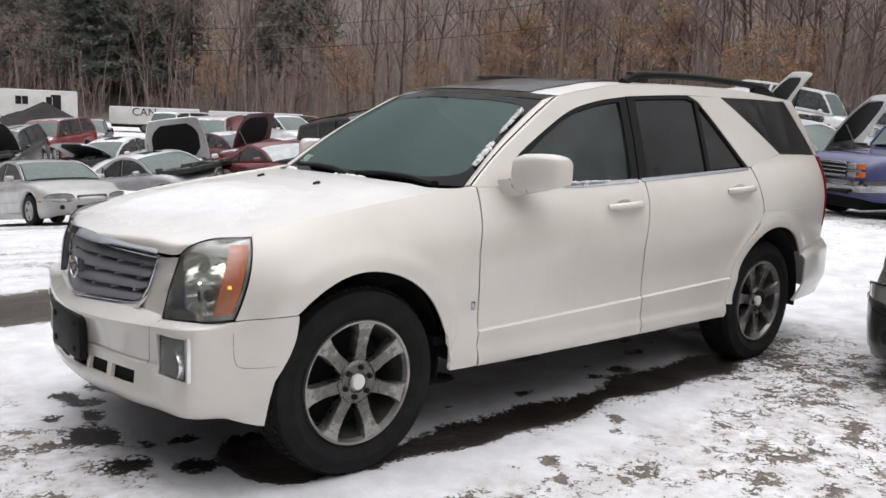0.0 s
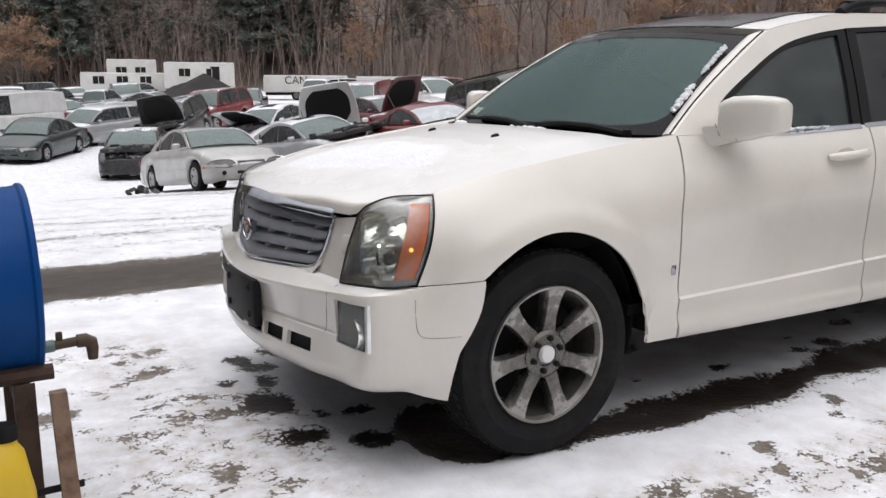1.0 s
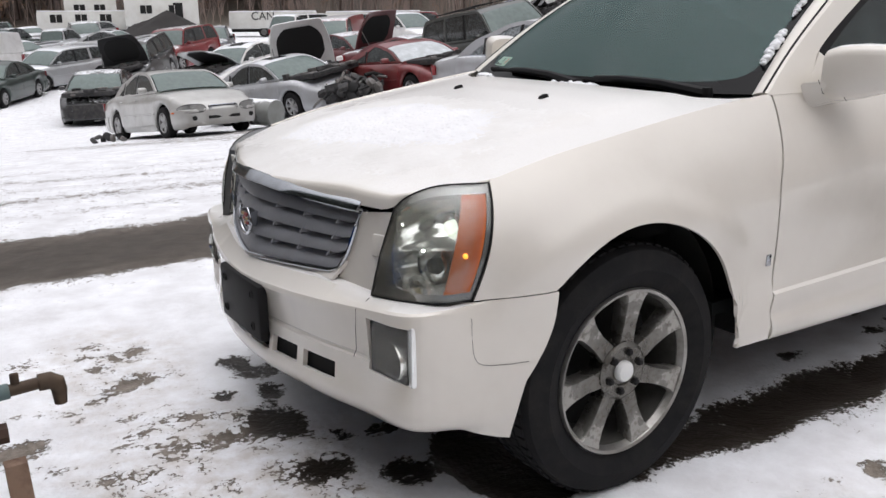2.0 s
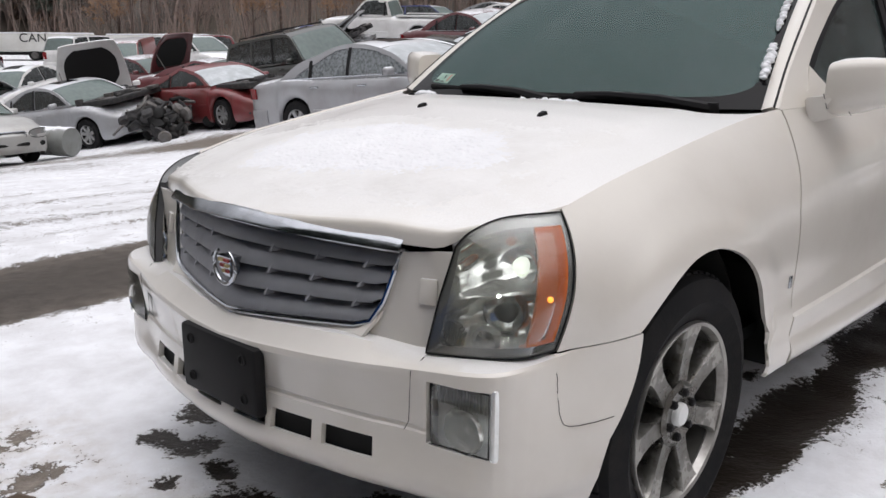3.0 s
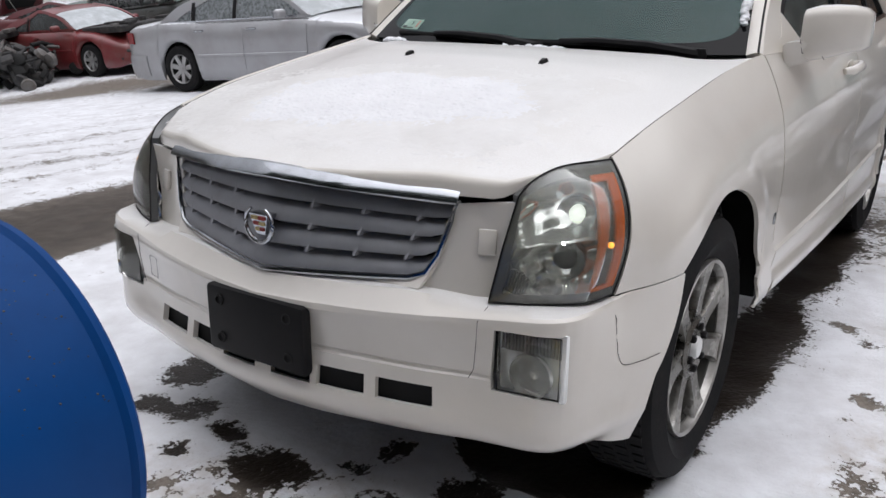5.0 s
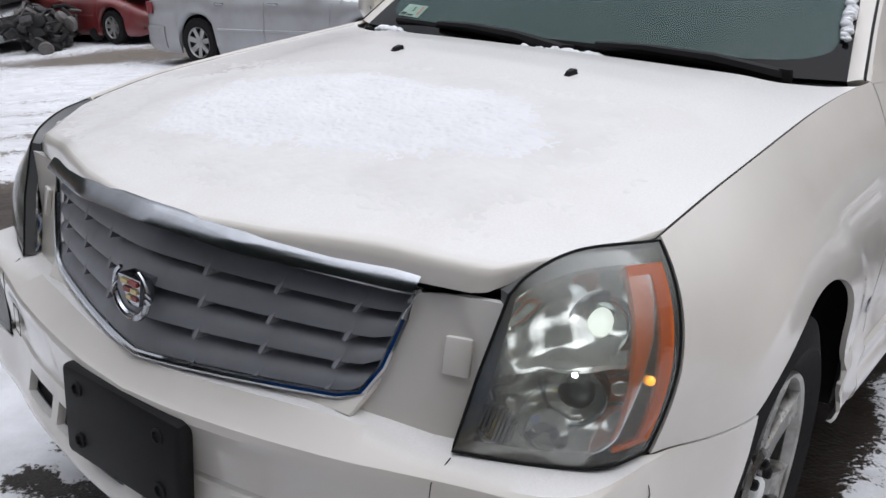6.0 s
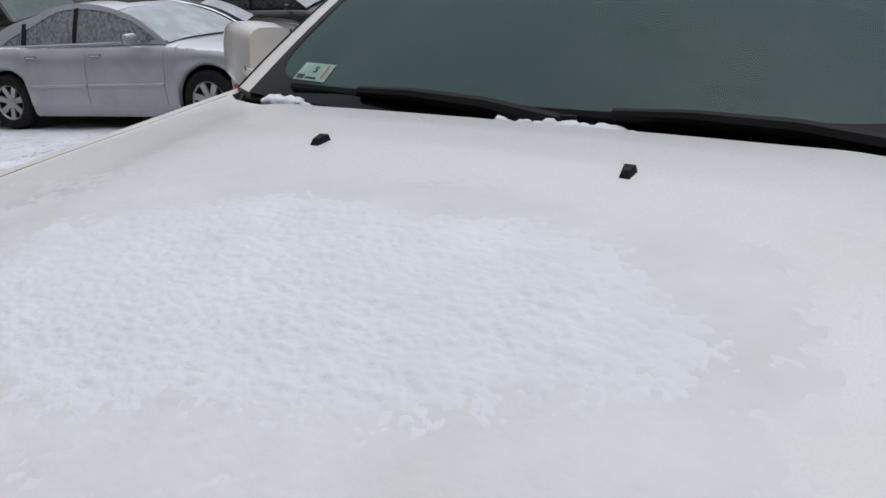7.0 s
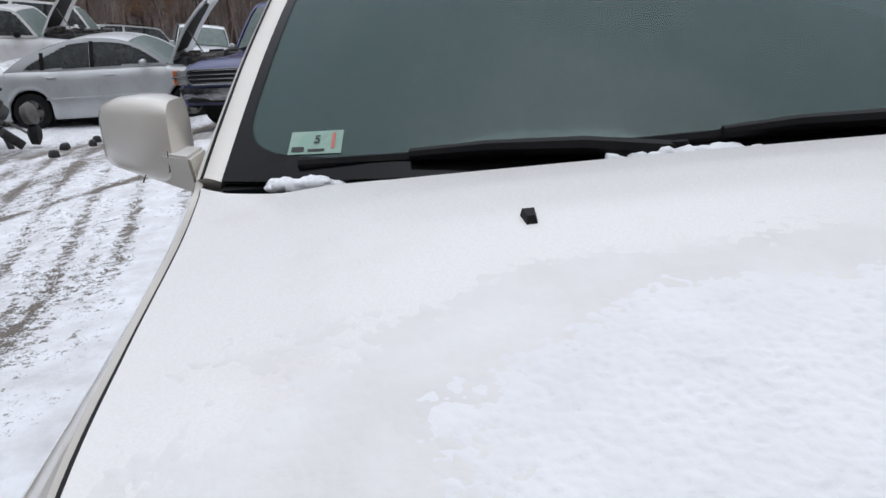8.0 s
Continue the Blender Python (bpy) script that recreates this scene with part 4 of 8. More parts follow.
        lathe(bm, [(0.03, -0.02), (0.032, 0.0), (0.022, 0.004), (0.004, -0.012)], 22, Matrix.Translation(lamp(0.42, 0.11, 0.035)) @ Matrix.Rotation(radians(s * -18), 4, "Z") @ aim)
        part("small_reflector", bm, REFLECTOR, hl)
        shell("lens", G(U, U, lambda u, v: -0.006 * min(1.0, 8 * min(u, 1 - u, v, 1 - v))), GLASS_CLEAR, hl, "", 0.002, centre=(0, 0, 0.7)).visible_shadow = False
        bm = bmesh.new()
        rim = [lamp(u, 0) for u in U] + [lamp(1, v) for v in U[1:]] + [lamp(u, 1) for u in U[::-1][1:]] + [lamp(0, v) for v in U[::-1][1:-1]]
        tube(bm, rim, 0.0022, 6, True)
        part("lamp_gasket", bm, TRIM, hl)
    # mirrors: a squarish housing on an arm from the sail panel
    for s in (-1, 1):
        bm = bmesh.new()
        R = []
        for k, (y, x0, x1, z0, z1) in enumerate(((0.836, 0.80, 0.93, 1.09, 1.20), (0.844, 0.768, 0.950, 1.076, 1.232), (0.88, 0.766, 0.952, 1.072, 1.243), (0.93, 0.785, 0.955, 1.082, 1.246), (0.98, 0.815, 0.957, 1.098, 1.244), (1.02, 0.85, 0.958, 1.106, 1.236), (1.036, 0.872, 0.957, 1.116, 1.222))):
            ring = []
            for a in np.linspace(0, 2 * math.pi, 20, endpoint=False):
                ca, sa = math.cos(a), math.sin(a)
                px, pz = math.copysign(abs(ca) ** 0.5, ca), math.copysign(abs(sa) ** 0.45, sa)
                ring.append(bm.verts.new(((x0 + x1) / 2 + (x1 - x0) / 2 * px, s * (0.836 + (y - 0.836) * (0.84 if s > 0 else 0.94)), (z0 + z1) / 2 + (z1 - z0) / 2 * pz)))
            R.append(ring)
        for a, b in zip(R, R[1:]):
            for q in range(20):
                bm.faces.new((a[q], a[(q + 1) % 20], b[(q + 1) % 20], b[q]))
        bm.faces.new(R[0])
        bm.faces.new(R[-1])
        mirror = part("door_mirror", bm, PEARL, car, "squarish white door mirror", 55)
        bm = bmesh.new()
        hull_box(bm, [(0.770, s * 0.80, 1.046), (0.87, s * 0.80, 1.050), (0.92, s * 0.985, 1.108), (0.852, s * 0.985, 1.108), (0.722, s * 0.80, 1.128), (0.87, s * 0.80, 1.130), (0.92, s * 0.985, 1.150), (0.848, s * 0.985, 1.150)])
        bmesh.ops.bevel(bm, geom=list(bm.edges), offset=0.006, segments=2, affect="EDGES")
        part("mirror_arm", bm, PEARL, mirror)
        bm = bmesh.new()
        tube(bm, [(0.752, s * 0.846, 1.140), (0.772, s * 0.852, 1.098), (0.785, s * 0.868, 1.092), (0.794, s * 0.905, 1.094), (0.80, s * 0.915, 1.078)], 0.0012, 5)
        part("mirror_seam", bm, TRIM, mirror)
        bm = bmesh.new()
        box(bm, (0.957, s * 0.922, 1.165), (0.008, 0.14, 0.125), bevel=0.002)
        part("mirror_glass", bm, CHROME, mirror)
    # handles
    for x0, x1, z in ((1.392, 1.642, 1.000), (2.425, 2.682, 1.057)):
        for s in (-1, 1):
            yb = yside((x0 + x1) / 2, z)
            bm = bmesh.new()
            tube(bm, [(x0, s * (yb + 0.004), z - 0.006), (x0 + 0.03, s * (yb + 0.026), z - 0.004), ((x0 + x1) / 2, s * (yb + 0.034), z), (x1 - 0.06, s * (yb + 0.032), z + 0.003), (x1 - 0.01, s * (yb + 0.02), z + 0.004), (x1, s * yb, z + 0.004)], [0.012, 0.017, 0.018, 0.019, 0.018, 0.012], 12)
            handle = part("door_handle", bm, PEARL, car)
            bm = bmesh.new()
            xc = (x0 + x1) / 2 - 0.01
            lathe(bm, [(0.052, 0.0), (0.050, 0.0025), (0.045, 0.0025), (0.040, 0.0005), (0.001, 0.0005)], 28, Matrix.Translation((xc, s * (yb + 0.001), z)) @ Matrix.Diagonal((1.35, s, 0.62, 1)))
            part("handle_cup", bm, PEARL, handle)
            bm = bmesh.new()
            lathe(bm, [(0.007, 0.0), (0.007, 0.003), (0.001, 0.003)], 12, Matrix.Translation((x1 - 0.018, s * (yb + 0.032), z + 0.004)) @ Matrix.Diagonal((1, s, 1, 1)))
            part("lock_barrel", bm, CHROME, handle)
    # small fender badge
    for s in (-1, 1):
        bm = bmesh.new()
        box(bm, (0.543, s * (yside(0.543, 0.61) + 0.002), 0.612), (0.022, 0.005, 0.036), bevel=0.002)
        part("fender_badge", bm, CHROME, car)
    # roof rails
    for s in (-1, 1):
        bm = bmesh.new()
        pts = [(1.84, 1.606), (1.90, 1.636), (2.0, 1.655), (2.3, 1.672), (2.7, 1.676), (3.1, 1.668), (3.25, 1.655), (3.40, 1.600)]
        C = smooth_curve(pts, 26)
        tube(bm, [(x, s * 0.575, z) for x, z in C], [0.02 if 3 < k < 22 else 0.026 for k in range(26)], 10)
        rail = part("roof_rail", bm, TRIM, car)
        for x in (1.96, 3.22):
            bm = bmesh.new()
            box(bm, (x, s * 0.575, 1.640), (0.16, 0.035, 0.05), bevel=0.008)
            part("rail_foot", bm, TRIM, rail)
    # under side, wheel wells, cabin
    bm = bmesh.new()
    box(bm, (1.6, 0, 0.52), (3.9, 1.10, 0.46), bevel=0.05)
    box(bm, (1.45, 0, 0.50), (1.85, 1.70, 0.30))
    box(bm, (0.05, 0, 0.80), (0.85, 1.36, 0.22))
    box(bm, (-0.45, 0, 0.62), (0.20, 1.0, 0.36))
    box(bm, (3.55, 0, 0.85), (0.7, 1.40, 0.5))
    part("underbody", bm, DARK, car)
    for xc, zc in ((0.0, 0.375), (2.93, 0.385)):
        for s in (-1, 1):
            P = np.array([[(xc + 0.458 * math.cos(a), s * y, zc + 0.458 * math.sin(a)) for y in (0.58, 0.70, 0.765 if xc < 1 else 0.86)] for a in np.linspace(-0.2, math.pi + 0.2, 24)])
            shell("wheel_well", P, DARK, car, "", 0.006, centre=(xc, s * 0.7, 3))
    P = np.zeros((21, 8, 3))
    for i, y in enumerate(np.linspace(-0.72, 0.72, 21)):
        for j, q in enumerate(np.linspace(0, 1, 8)):
            P[i, j] = (0.52 + 0.50 * q + 0.06 * (y / 0.7) ** 2, y, 1.082 - 0.03 * q**3 + 0.02 * math.sin(q * 3) - (0.10 if q > 0.95 else 0) + 0.018 * math.exp(-((abs(y) - 0.36) / 0.16) ** 2))
    shell("dashboard", P, INTERIOR, car, "", 0.05, centre=(0.8, 0, 0))
    for y in (-0.37, 0.37):
        bm = bmesh.new()
        tube(bm, [(1.66, y, 0.72), (1.74, y, 0.95), (1.82, y, 1.16), (1.85, y, 1.24)], [0.22, 0.245, 0.22, 0.15], 14)
        seat = part("front_seat", bm, INTERIOR, car)
        bm = bmesh.new()
        box(bm, (1.88, y, 1.33), (0.10, 0.26, 0.18), bevel=0.04)
        part("headrest", bm, INTERIOR, seat)
        bm = bmesh.new()
        box(bm, (1.45, y, 0.70), (0.5, 0.48, 0.16), bevel=0.05)
        part("cushion", bm, INTERIOR, seat)
    bm = bmesh.new()
    box(bm, (2.75, 0, 1.0), (0.22, 1.3, 0.55), bevel=0.06)
    part("rear_seat", bm, INTERIOR, car)
    bm = bmesh.new()
    T = Matrix.Translation((1.10, -0.37, 1.06)) @ Matrix.Rotation(radians(-25), 4, "Y")
    tube(bm, [T @ Vector((0, 0.185 * math.cos(a), 0.185 * math.sin(a))) for a in np.linspace(0, 2 * math.pi, 28, endpoint=False)], 0.014, 8, True)
    box(bm, (0.01, 0, 0), (0.04, 0.14, 0.10), T, 0.015)
    box(bm, (0.0, 0, -0.02), (0.02, 0.36, 0.03), T, 0.006)
    part("steering_wheel", bm, INTERIOR, car)
    bm = bmesh.new()
    box(bm, (1.02, 0, 1.462), (0.02, 0.25, 0.065), Matrix.Identity(4), 0.012)
    part("inside_mirror", bm, TRIM, car)
    bm = bmesh.new()
    box(bm, (1.6, 0, 0.46), (2.4, 1.6, 0.04))
    part("cabin_floor", bm, INTERIOR, car)
    # inspection sticker inside the glass
    def on_glass(y, v, off=0.0):
        p = ws(y / 0.71, v)
        return Vector(p) + Vector((0.006, 0, -0.004)) + Vector((0.55, 0, -0.83)) * off
    def decal(name, y0, y1, v0, v1, material, off, parent):
        P = np.array([[on_glass(y, v, off) for v in np.linspace(v0, v1, 3)] for y in np.linspace(y0, y1, 4)])
        return shell(name, P, material, parent, "", 0.0006, smooth=0)
    st = decal("inspection_sticker", 0.505, 0.600, 0.080, 0.155, STICKER, -0.0090, car)
    st["label"] = "pale green inspection sticker with a black 5"
    a, b, c = on_glass(0.60, 0.095, -0.003), on_glass(0.505, 0.095, -0.003), on_glass(0.60, 0.17, -0.003)
    ex, ez = (b - a).normalized(), (c - a).normalized()
    M = Matrix((ex, ez, ex.cross(ez))).transposed().to_4x4()
    M.translation = (on_glass(0.550, 0.123, -0.0115))
    text_mesh("sticker_figure", "5", 0.026, INK, M, st)
    for k, (y0, y1, v0, v1) in enumerate(((0.518, 0.524, 0.095, 0.145), (0.572, 0.594, 0.087, 0.102), (0.535, 0.565, 0.087, 0.094))):
        decal("sticker_print", y0, y1, v0, v1, INK if k else STICKER_RED, -0.0105, st)
    # wheels
    def wheel(m, steer=0):
        bm = bmesh.new()
        prof = [(0.238, 0.085), (0.262, 0.105), (0.30, 0.117), (0.335, 0.112), (0.354, 0.098), (0.364, 0.07), (0.367, 0.03), (0.367, -0.03), (0.364, -0.07), (0.354, -0.098), (0.30, -0.117), (0.238, -0.085)]
        lathe(bm, prof, 56, close=True)
        w = part("wheel", bm, RUBBER, car, "worn black tyre on a dirty seven-spoke alloy wheel")
        w.matrix_basis = m
        bm = bmesh.new()
        for a in np.linspace(0, 2 * math.pi, 64, endpoint=False):
            for y in (-0.062, -0.02, 0.02, 0.062):
                box(bm, (0, y, 0.3665), (0.026, 0.030, 0.006), Matrix.Rotation(a + y, 4, "Y"))
        part("tread", bm, RUBBER, w)
        bm = bmesh.new()
        lathe(bm, [(0.247, -0.094), (0.243, -0.102), (0.234, -0.098), (0.226, -0.078), (0.232, -0.06), (0.240, -0.06)], 56, close=True)
        rim = part("rim", bm, ALLOY_POLISHED, w)
        bm = bmesh.new()
        lathe(bm, [(0.227, -0.074), (0.218, 0.0), (0.214, 0.08), (0.236, 0.09), (0.236, -0.06)], 56, close=True)
        part("barrel", bm, BARREL, rim)
        for k in range(7):
            R = Matrix.Rotation(2 * math.pi * k / 7 + 0.13, 4, "Y")
            bm = bmesh.new()
            cuts = []
            for r_, w_, y_ in ((0.050, 0.036, -0.078), (0.090, 0.030, -0.082), (0.135, 0.0265, -0.084), (0.180, 0.029, -0.089), (0.212, 0.035, -0.094), (0.232, 0.046, -0.096)):
                sec = ((-w_ * 0.86, -0.036), (-w_, y_ + 0.010), (-w_ * 0.86, y_), (-w_ * 0.3, y_ + 0.003), (w_ * 0.3, y_ + 0.003), (w_ * 0.86, y_), (w_, y_ + 0.010), (w_ * 0.86, -0.036))
                cuts.append([bm.verts.new(R @ Vector((p, q, r_))) for p, q in sec])
            for a_, b_ in zip(cuts, cuts[1:]):
                for q in range(8):
                    bm.faces.new((a_[q], a_[(q + 1) % 8], b_[(q + 1) % 8], b_[q]))
            bm.faces.new(cuts[0])
            bm.faces.new(cuts[-1][::-1])
            part("spoke", bm, ALLOY, w, "", 35)
        bm = bmesh.new()
        lathe(bm, [(0.085, -0.03), (0.086, -0.082), (0.075, -0.090), (0.044, -0.086), (0.04, -0.08), (0.001, -0.08)], 32)
        part("hub", bm, ALLOY, w)
        bm = bmesh.new()
        lathe(bm, [(0.031, -0.075), (0.031, -0.092), (0.026, -0.098), (0.001, -0.100)], 24)
        part("centre_cap", bm, WHITE_PLASTIC, w)
        for k in range(6):
            a = 2 * math.pi * k / 6 + 0.3
            bm = bmesh.new()
            lathe(bm, [(0.011, -0.08), (0.011, -0.096), (0.007, -0.100), (0.001, -0.100)], 6, Matrix.Translation((0.058 * math.cos(a), 0, 0.058 * math.sin(a))))
            part("lug_nut", bm, TRIM, w)
        bm = bmesh.new()
        lathe(bm, [(0.205, 0.03), (0.205, 0.06), (0.001, 0.06)], 24)
        part("brake_disc", bm, DARK, w)
        return w

    wheel(pose(0, -0.745, 0.365, 0, 0, STEER))
    wheel(pose(2.955, -0.755, 0.365, 0, 15, 0))
    wheel(pose(0, 0.745, 0.365, 0, 20, 180 + STEER))
    wheel(pose(2.955, 0.755, 0.365, 0, 40, 180))
    return car


STEER = 0
suv = build_suv()

# ---- ground: one sheet of snow over wet dirt, out to the hills ----
def ground_mat():
    m = mat("snowy_dirt", (0.8, 0.8, 0.82), 0.8, spec=0.22)
    at = m.node_tree.nodes.new("ShaderNodeAttribute")
    at.attribute_name = "bare"
    wet = m.node_tree.nodes.new("ShaderNodeAttribute")
    wet.attribute_name = "wet"
    trod = m.node_tree.nodes.new("ShaderNodeAttribute")
    trod.attribute_name = "trod"
    v = coords(m, kind="Object")
    n1, n2, n3 = noise_at(m, 3.2, 6, 0.62, v), noise_at(m, 14.0, 5, 0.6, v), noise_at(m, 55.0, 4, 0.6, v)
    f = math_node(m, "ADD", math_node(m, "MULTIPLY", math_node(m, "SUBTRACT", n1, 0.5), 0.75), math_node(m, "MULTIPLY", math_node(m, "SUBTRACT", n2, 0.5), 1.15))
    f = math_node(m, "ADD", f, math_node(m, "MULTIPLY", math_node(m, "SUBTRACT", n3, 0.5), 1.25))
    f = math_node(m, "ADD", f, math_node(m, "MULTIPLY", math_node(m, "SUBTRACT", noise_at(m, 130.0, 3, 0.6, v), 0.5), 0.6))
    f = math_node(m, "ADD", f, at.outputs["Fac"])
    # under boots the crust breaks into curved shards
    crack = math_node(m, "ABSOLUTE", math_node(m, "SUBTRACT", noise_at(m, 17.0, 3, 0.6, v), 0.5))
    crack = math_node(m, "SUBTRACT", 0.42, math_node(m, "MULTIPLY", crack, 7.0))
    crack = math_node(m, "ADD", crack, math_node(m, "MULTIPLY", math_node(m, "SUBTRACT", noise_at(m, 6.0, 2, 0.5, v), 0.52), 2.2))
    f = math_node(m, "ADD", f, math_node(m, "MULTIPLY", math_node(m, "MAXIMUM", crack, -0.25), trod.outputs["Fac"]))
    k = ramp(m, f, [(0.46, (0, 0, 0)), (0.60, (1, 1, 1))])
    dirt = ramp(m, math_node(m, "ADD", n2, math_node(m, "MULTIPLY", n3, 0.4)), [(0.35, (0.050, 0.042, 0.034)), (0.62, (0.125, 0.105, 0.086)), (0.95, (0.27, 0.235, 0.20))])
    dirt = mix(m, math_node(m, "MULTIPLY", wet.outputs["Fac"], 0.96), dirt, (0.017, 0.0125, 0.0095))
    slush = ramp(m, n1, [(0.3, (0.62, 0.62, 0.635)), (0.62, (0.82, 0.835, 0.865))])
    slush = mix(m, ramp(m, f, [(0.40, (0, 0, 0)), (0.56, (0.6,) * 3)]), slush, (0.40, 0.385, 0.37))
    slush = mix(m, math_node(m, "MULTIPLY", trod.outputs["Fac"], ramp(m, n2, [(0.38, (0, 0, 0)), (0.66, (0.75,) * 3)])), slush, (0.50, 0.455, 0.41))
    link(m, mix(m, k, slush, dirt), bsdf(m).inputs["Base Color"])
    r = mix(m, k, (0.8, 0.8, 0.8), (0.5, 0.5, 0.5))
    r = mix(m, math_node(m, "MULTIPLY", wet.outputs["Fac"], k), r, (0.34, 0.34, 0.34))
    link(m, r, bsdf(m).inputs["Roughness"])
    h = math_node(m, "ADD", math_node(m, "MULTIPLY", math_node(m, "SUBTRACT", 1.0, k), 0.8), math_node(m, "MULTIPLY", n3, 0.35))
    h = math_node(m, "ADD", h, math_node(m, "MULTIPLY", n2, 0.3))
    bump(m, h, 0.7, 0.02)
    return m


def seg(x, y, a, b):
    """Distance from the line a to b, and how far along it, for arrays of places."""
    ax, ay, bx, by = *a, *b
    t = np.clip(((x - ax) * (bx - ax) + (y - ay) * (by - ay)) / ((bx - ax) ** 2 + (by - ay) ** 2), 0, 1)
    return np.hypot(x - ax - t * (bx - ax), y - ay - t * (by - ay))


def bare_map(x, y):
    """Where the snow is worn away: under the car, along the ruts and where feet have trodden."""
    f = lambda d, w, s: 1 / (1 + np.exp(np.clip((d - w) / s, -60, 60)))
    near = f(np.maximum(np.abs(x - 1.2) - 3.6, np.abs(y + 0.4) - 2.2), 0, 0.25)
    bare = 0.20 - 0.30 * near
    trod = np.zeros(x.shape)
    wet = np.zeros(x.shape)
    # the brown wet strip along the near sill, between the wheels
    d = seg(x, y, (0.10, -0.77), (3.0, -0.73)) + 0.05 * np.sin(x * 7) * np.sin(x * 2.3 + 1)
    bare += 1.0 * f(d, 0.12, 0.022)
    wet += 1.0 * f(d, 0.22, 0.05)
    d = seg(x, y, (0.9, -0.92), (2.6, -0.90))
    bare += 0.42 * f(d, 0.10, 0.05)
    d = seg(x, y, (0.3, 0.78), (3.4, 0.78))
    bare += 0.9 * f(d, 0.16, 0.05)
    # a black puddle where oil has dripped before the near front wheel
    d = np.hypot((x + 0.17) / 0.22, (y + 0.50) / 0.33)
    bare += 1.5 * f(d, 0.9, 0.06)
    wet += f(d, 1.0, 0.1)
    d = np.hypot(x - 3.1, (y + 0.85) * 1.3)
    bare += 0.55 * f(d, 0.40, 0.1)
    # drips from the floor, melted through the thin snow under the car
    drip = random.Random(77)
    for k in range(34):
        px, py, r = drip.uniform(0.35, 3.3), drip.uniform(-0.58, 0.4), drip.choice((0.02, 0.03, 0.04, 0.06, 0.09))
        d = np.hypot((x - px) / 1.7, y - py)
        bare += 0.9 * f(d, r, 0.012)
        wet += f(d, r * 1.2, 0.02)
    # dirt lane past the nose of the car
    lane = 3.02 + 0.06 * np.sin(x * 0.7) - 0.02 * x
    d = np.abs(y - lane)
    bare += 0.95 * f(d, 0.62, 0.05) * f(x, 2.6, 0.6)
    wet += 0.74 * f(d, 0.6, 0.1) * f(x, 3, 0.6)
    # wet spots where the nose has dripped, brown and soft-edged
    for px, py, rx, ry in ((-0.34, 0.78, 0.20, 0.13), (-0.56, 0.58, 0.11, 0.11), (-0.58, 0.38, 0.07, 0.08), (-0.66, 0.14, 0.11, 0.19), (-0.62, 0.72, 0.08, 0.09), (-0.66, -0.24, 0.11, 0.10), (-0.46, -0.40, 0.09, 0.12), (-0.52, -0.06, 0.05, 0.06), (-0.38, -0.10, 0.10, 0.07), (-0.75, 0.42, 0.05, 0.05)):
        d = np.hypot((x - px) / rx, (y - py) / ry)
        bare += 0.85 * f(d, 0.85, 0.13)
        wet += 1.0 * f(d, 1.0, 0.12)
    # snow trodden to a speckle of ice and grit
    for px, py, rx, ry, k in ((-1.0, -0.35, 0.42, 0.80, 0.46), (-0.85, 0.30, 0.14, 0.25, 0.34), (-1.05, 0.9, 0.30, 0.5, 0.36), (2.0, -1.55, 1.4, 0.34, 0.47), (2.9, -1.25, 0.8, 0.35, 0.38), (0.85, -1.42, 0.30, 0.16, 0.42), (1.5, -2.1, 1.6, 0.40, 0.42), (0.0, -1.30, 0.60, 0.14, 0.45), (3.6, -1.9, 0.9, 0.7, 0.45), (3.7, -0.75, 0.5, 0.45, 0.42), (0.2, -1.9, 0.6, 0.3, 0.36)):
        d = np.hypot((x - px) / rx, (y - py) / ry) + 0.16 * np.sin(x * 9 + py) * np.sin(y * 11 + px)
        bare += 0.45 * k * f(d, 1.0, 0.14)
        trod = np.maximum(trod, min(1, 2 * k) * f(d, 1.05, 0.16))
    # single footprints, sole and heel, trodden down to the grit
    rnd = random.Random(21)
    for k in range(120):
        px, py = (rnd.uniform(-0.4, 3.8), rnd.uniform(-2.6, -1.05)) if k < 72 else (rnd.uniform(-1.9, -0.8), rnd.uniform(-1.5, 1.5))
        turn = rnd.uniform(-0.7, 0.7) + (1.57 if k % 3 == 0 else 0)
        c, s = math.cos(turn), math.sin(turn)
        u, v = (x - px) * c + (y - py) * s, (y - py) * c - (x - px) * s
        bare += rnd.uniform(0.20, 0.44) * (f(np.hypot((u - 0.07) / 0.085, v / 0.05), 1, 0.10) + f(np.hypot((u + 0.085) / 0.05, v / 0.042), 1, 0.10)) * near
    # unseen dark wet ground in front of the car, added to cut bounce onto its nose
    bare += 0.75 * f(np.abs(x + 6.3 + 0.15 * np.sin(y * 1.1) + 0.1 * np.sin(y * 2.7)), 3.7, 0.3) * f(np.abs(y), 14, 1.0)
    wet += 0.7 * f(np.abs(x + 6.3), 3.6, 0.3) * f(np.abs(y), 14, 1.0)
    # ruts driven between the rows
    for k, (c, s, w, a) in enumerate(((4.6, -0.10, 0.10, 0.22), (5.4, -0.16, 0.16, 0.3), (6.1, -0.16, 0.12, 0.2), (7.0, -0.22, 0.16, 0.25), (8.0, -0.25, 0.12, 0.2))):
        line = c + s * x + 0.10 * np.sin(x * 0.9 + k)
        bare += a * f(np.abs(y - line), w, 0.05) * f(np.abs(x - 2), 12, 1.5)
    for k in range(9):
        line = 0.9 + k * 0.42 + 0.22 * (x - 4)
        bare += 0.26 * f(np.abs(y - line), 0.06, 0.025) * f(np.abs(x - 7.5), 4.0, 0.8) * f(-y, -0.9, 0.2)
    d = seg(x, y, (5.6, 4.6), (8.6, 2.1)) + 0.04 * np.sin(x * 3)
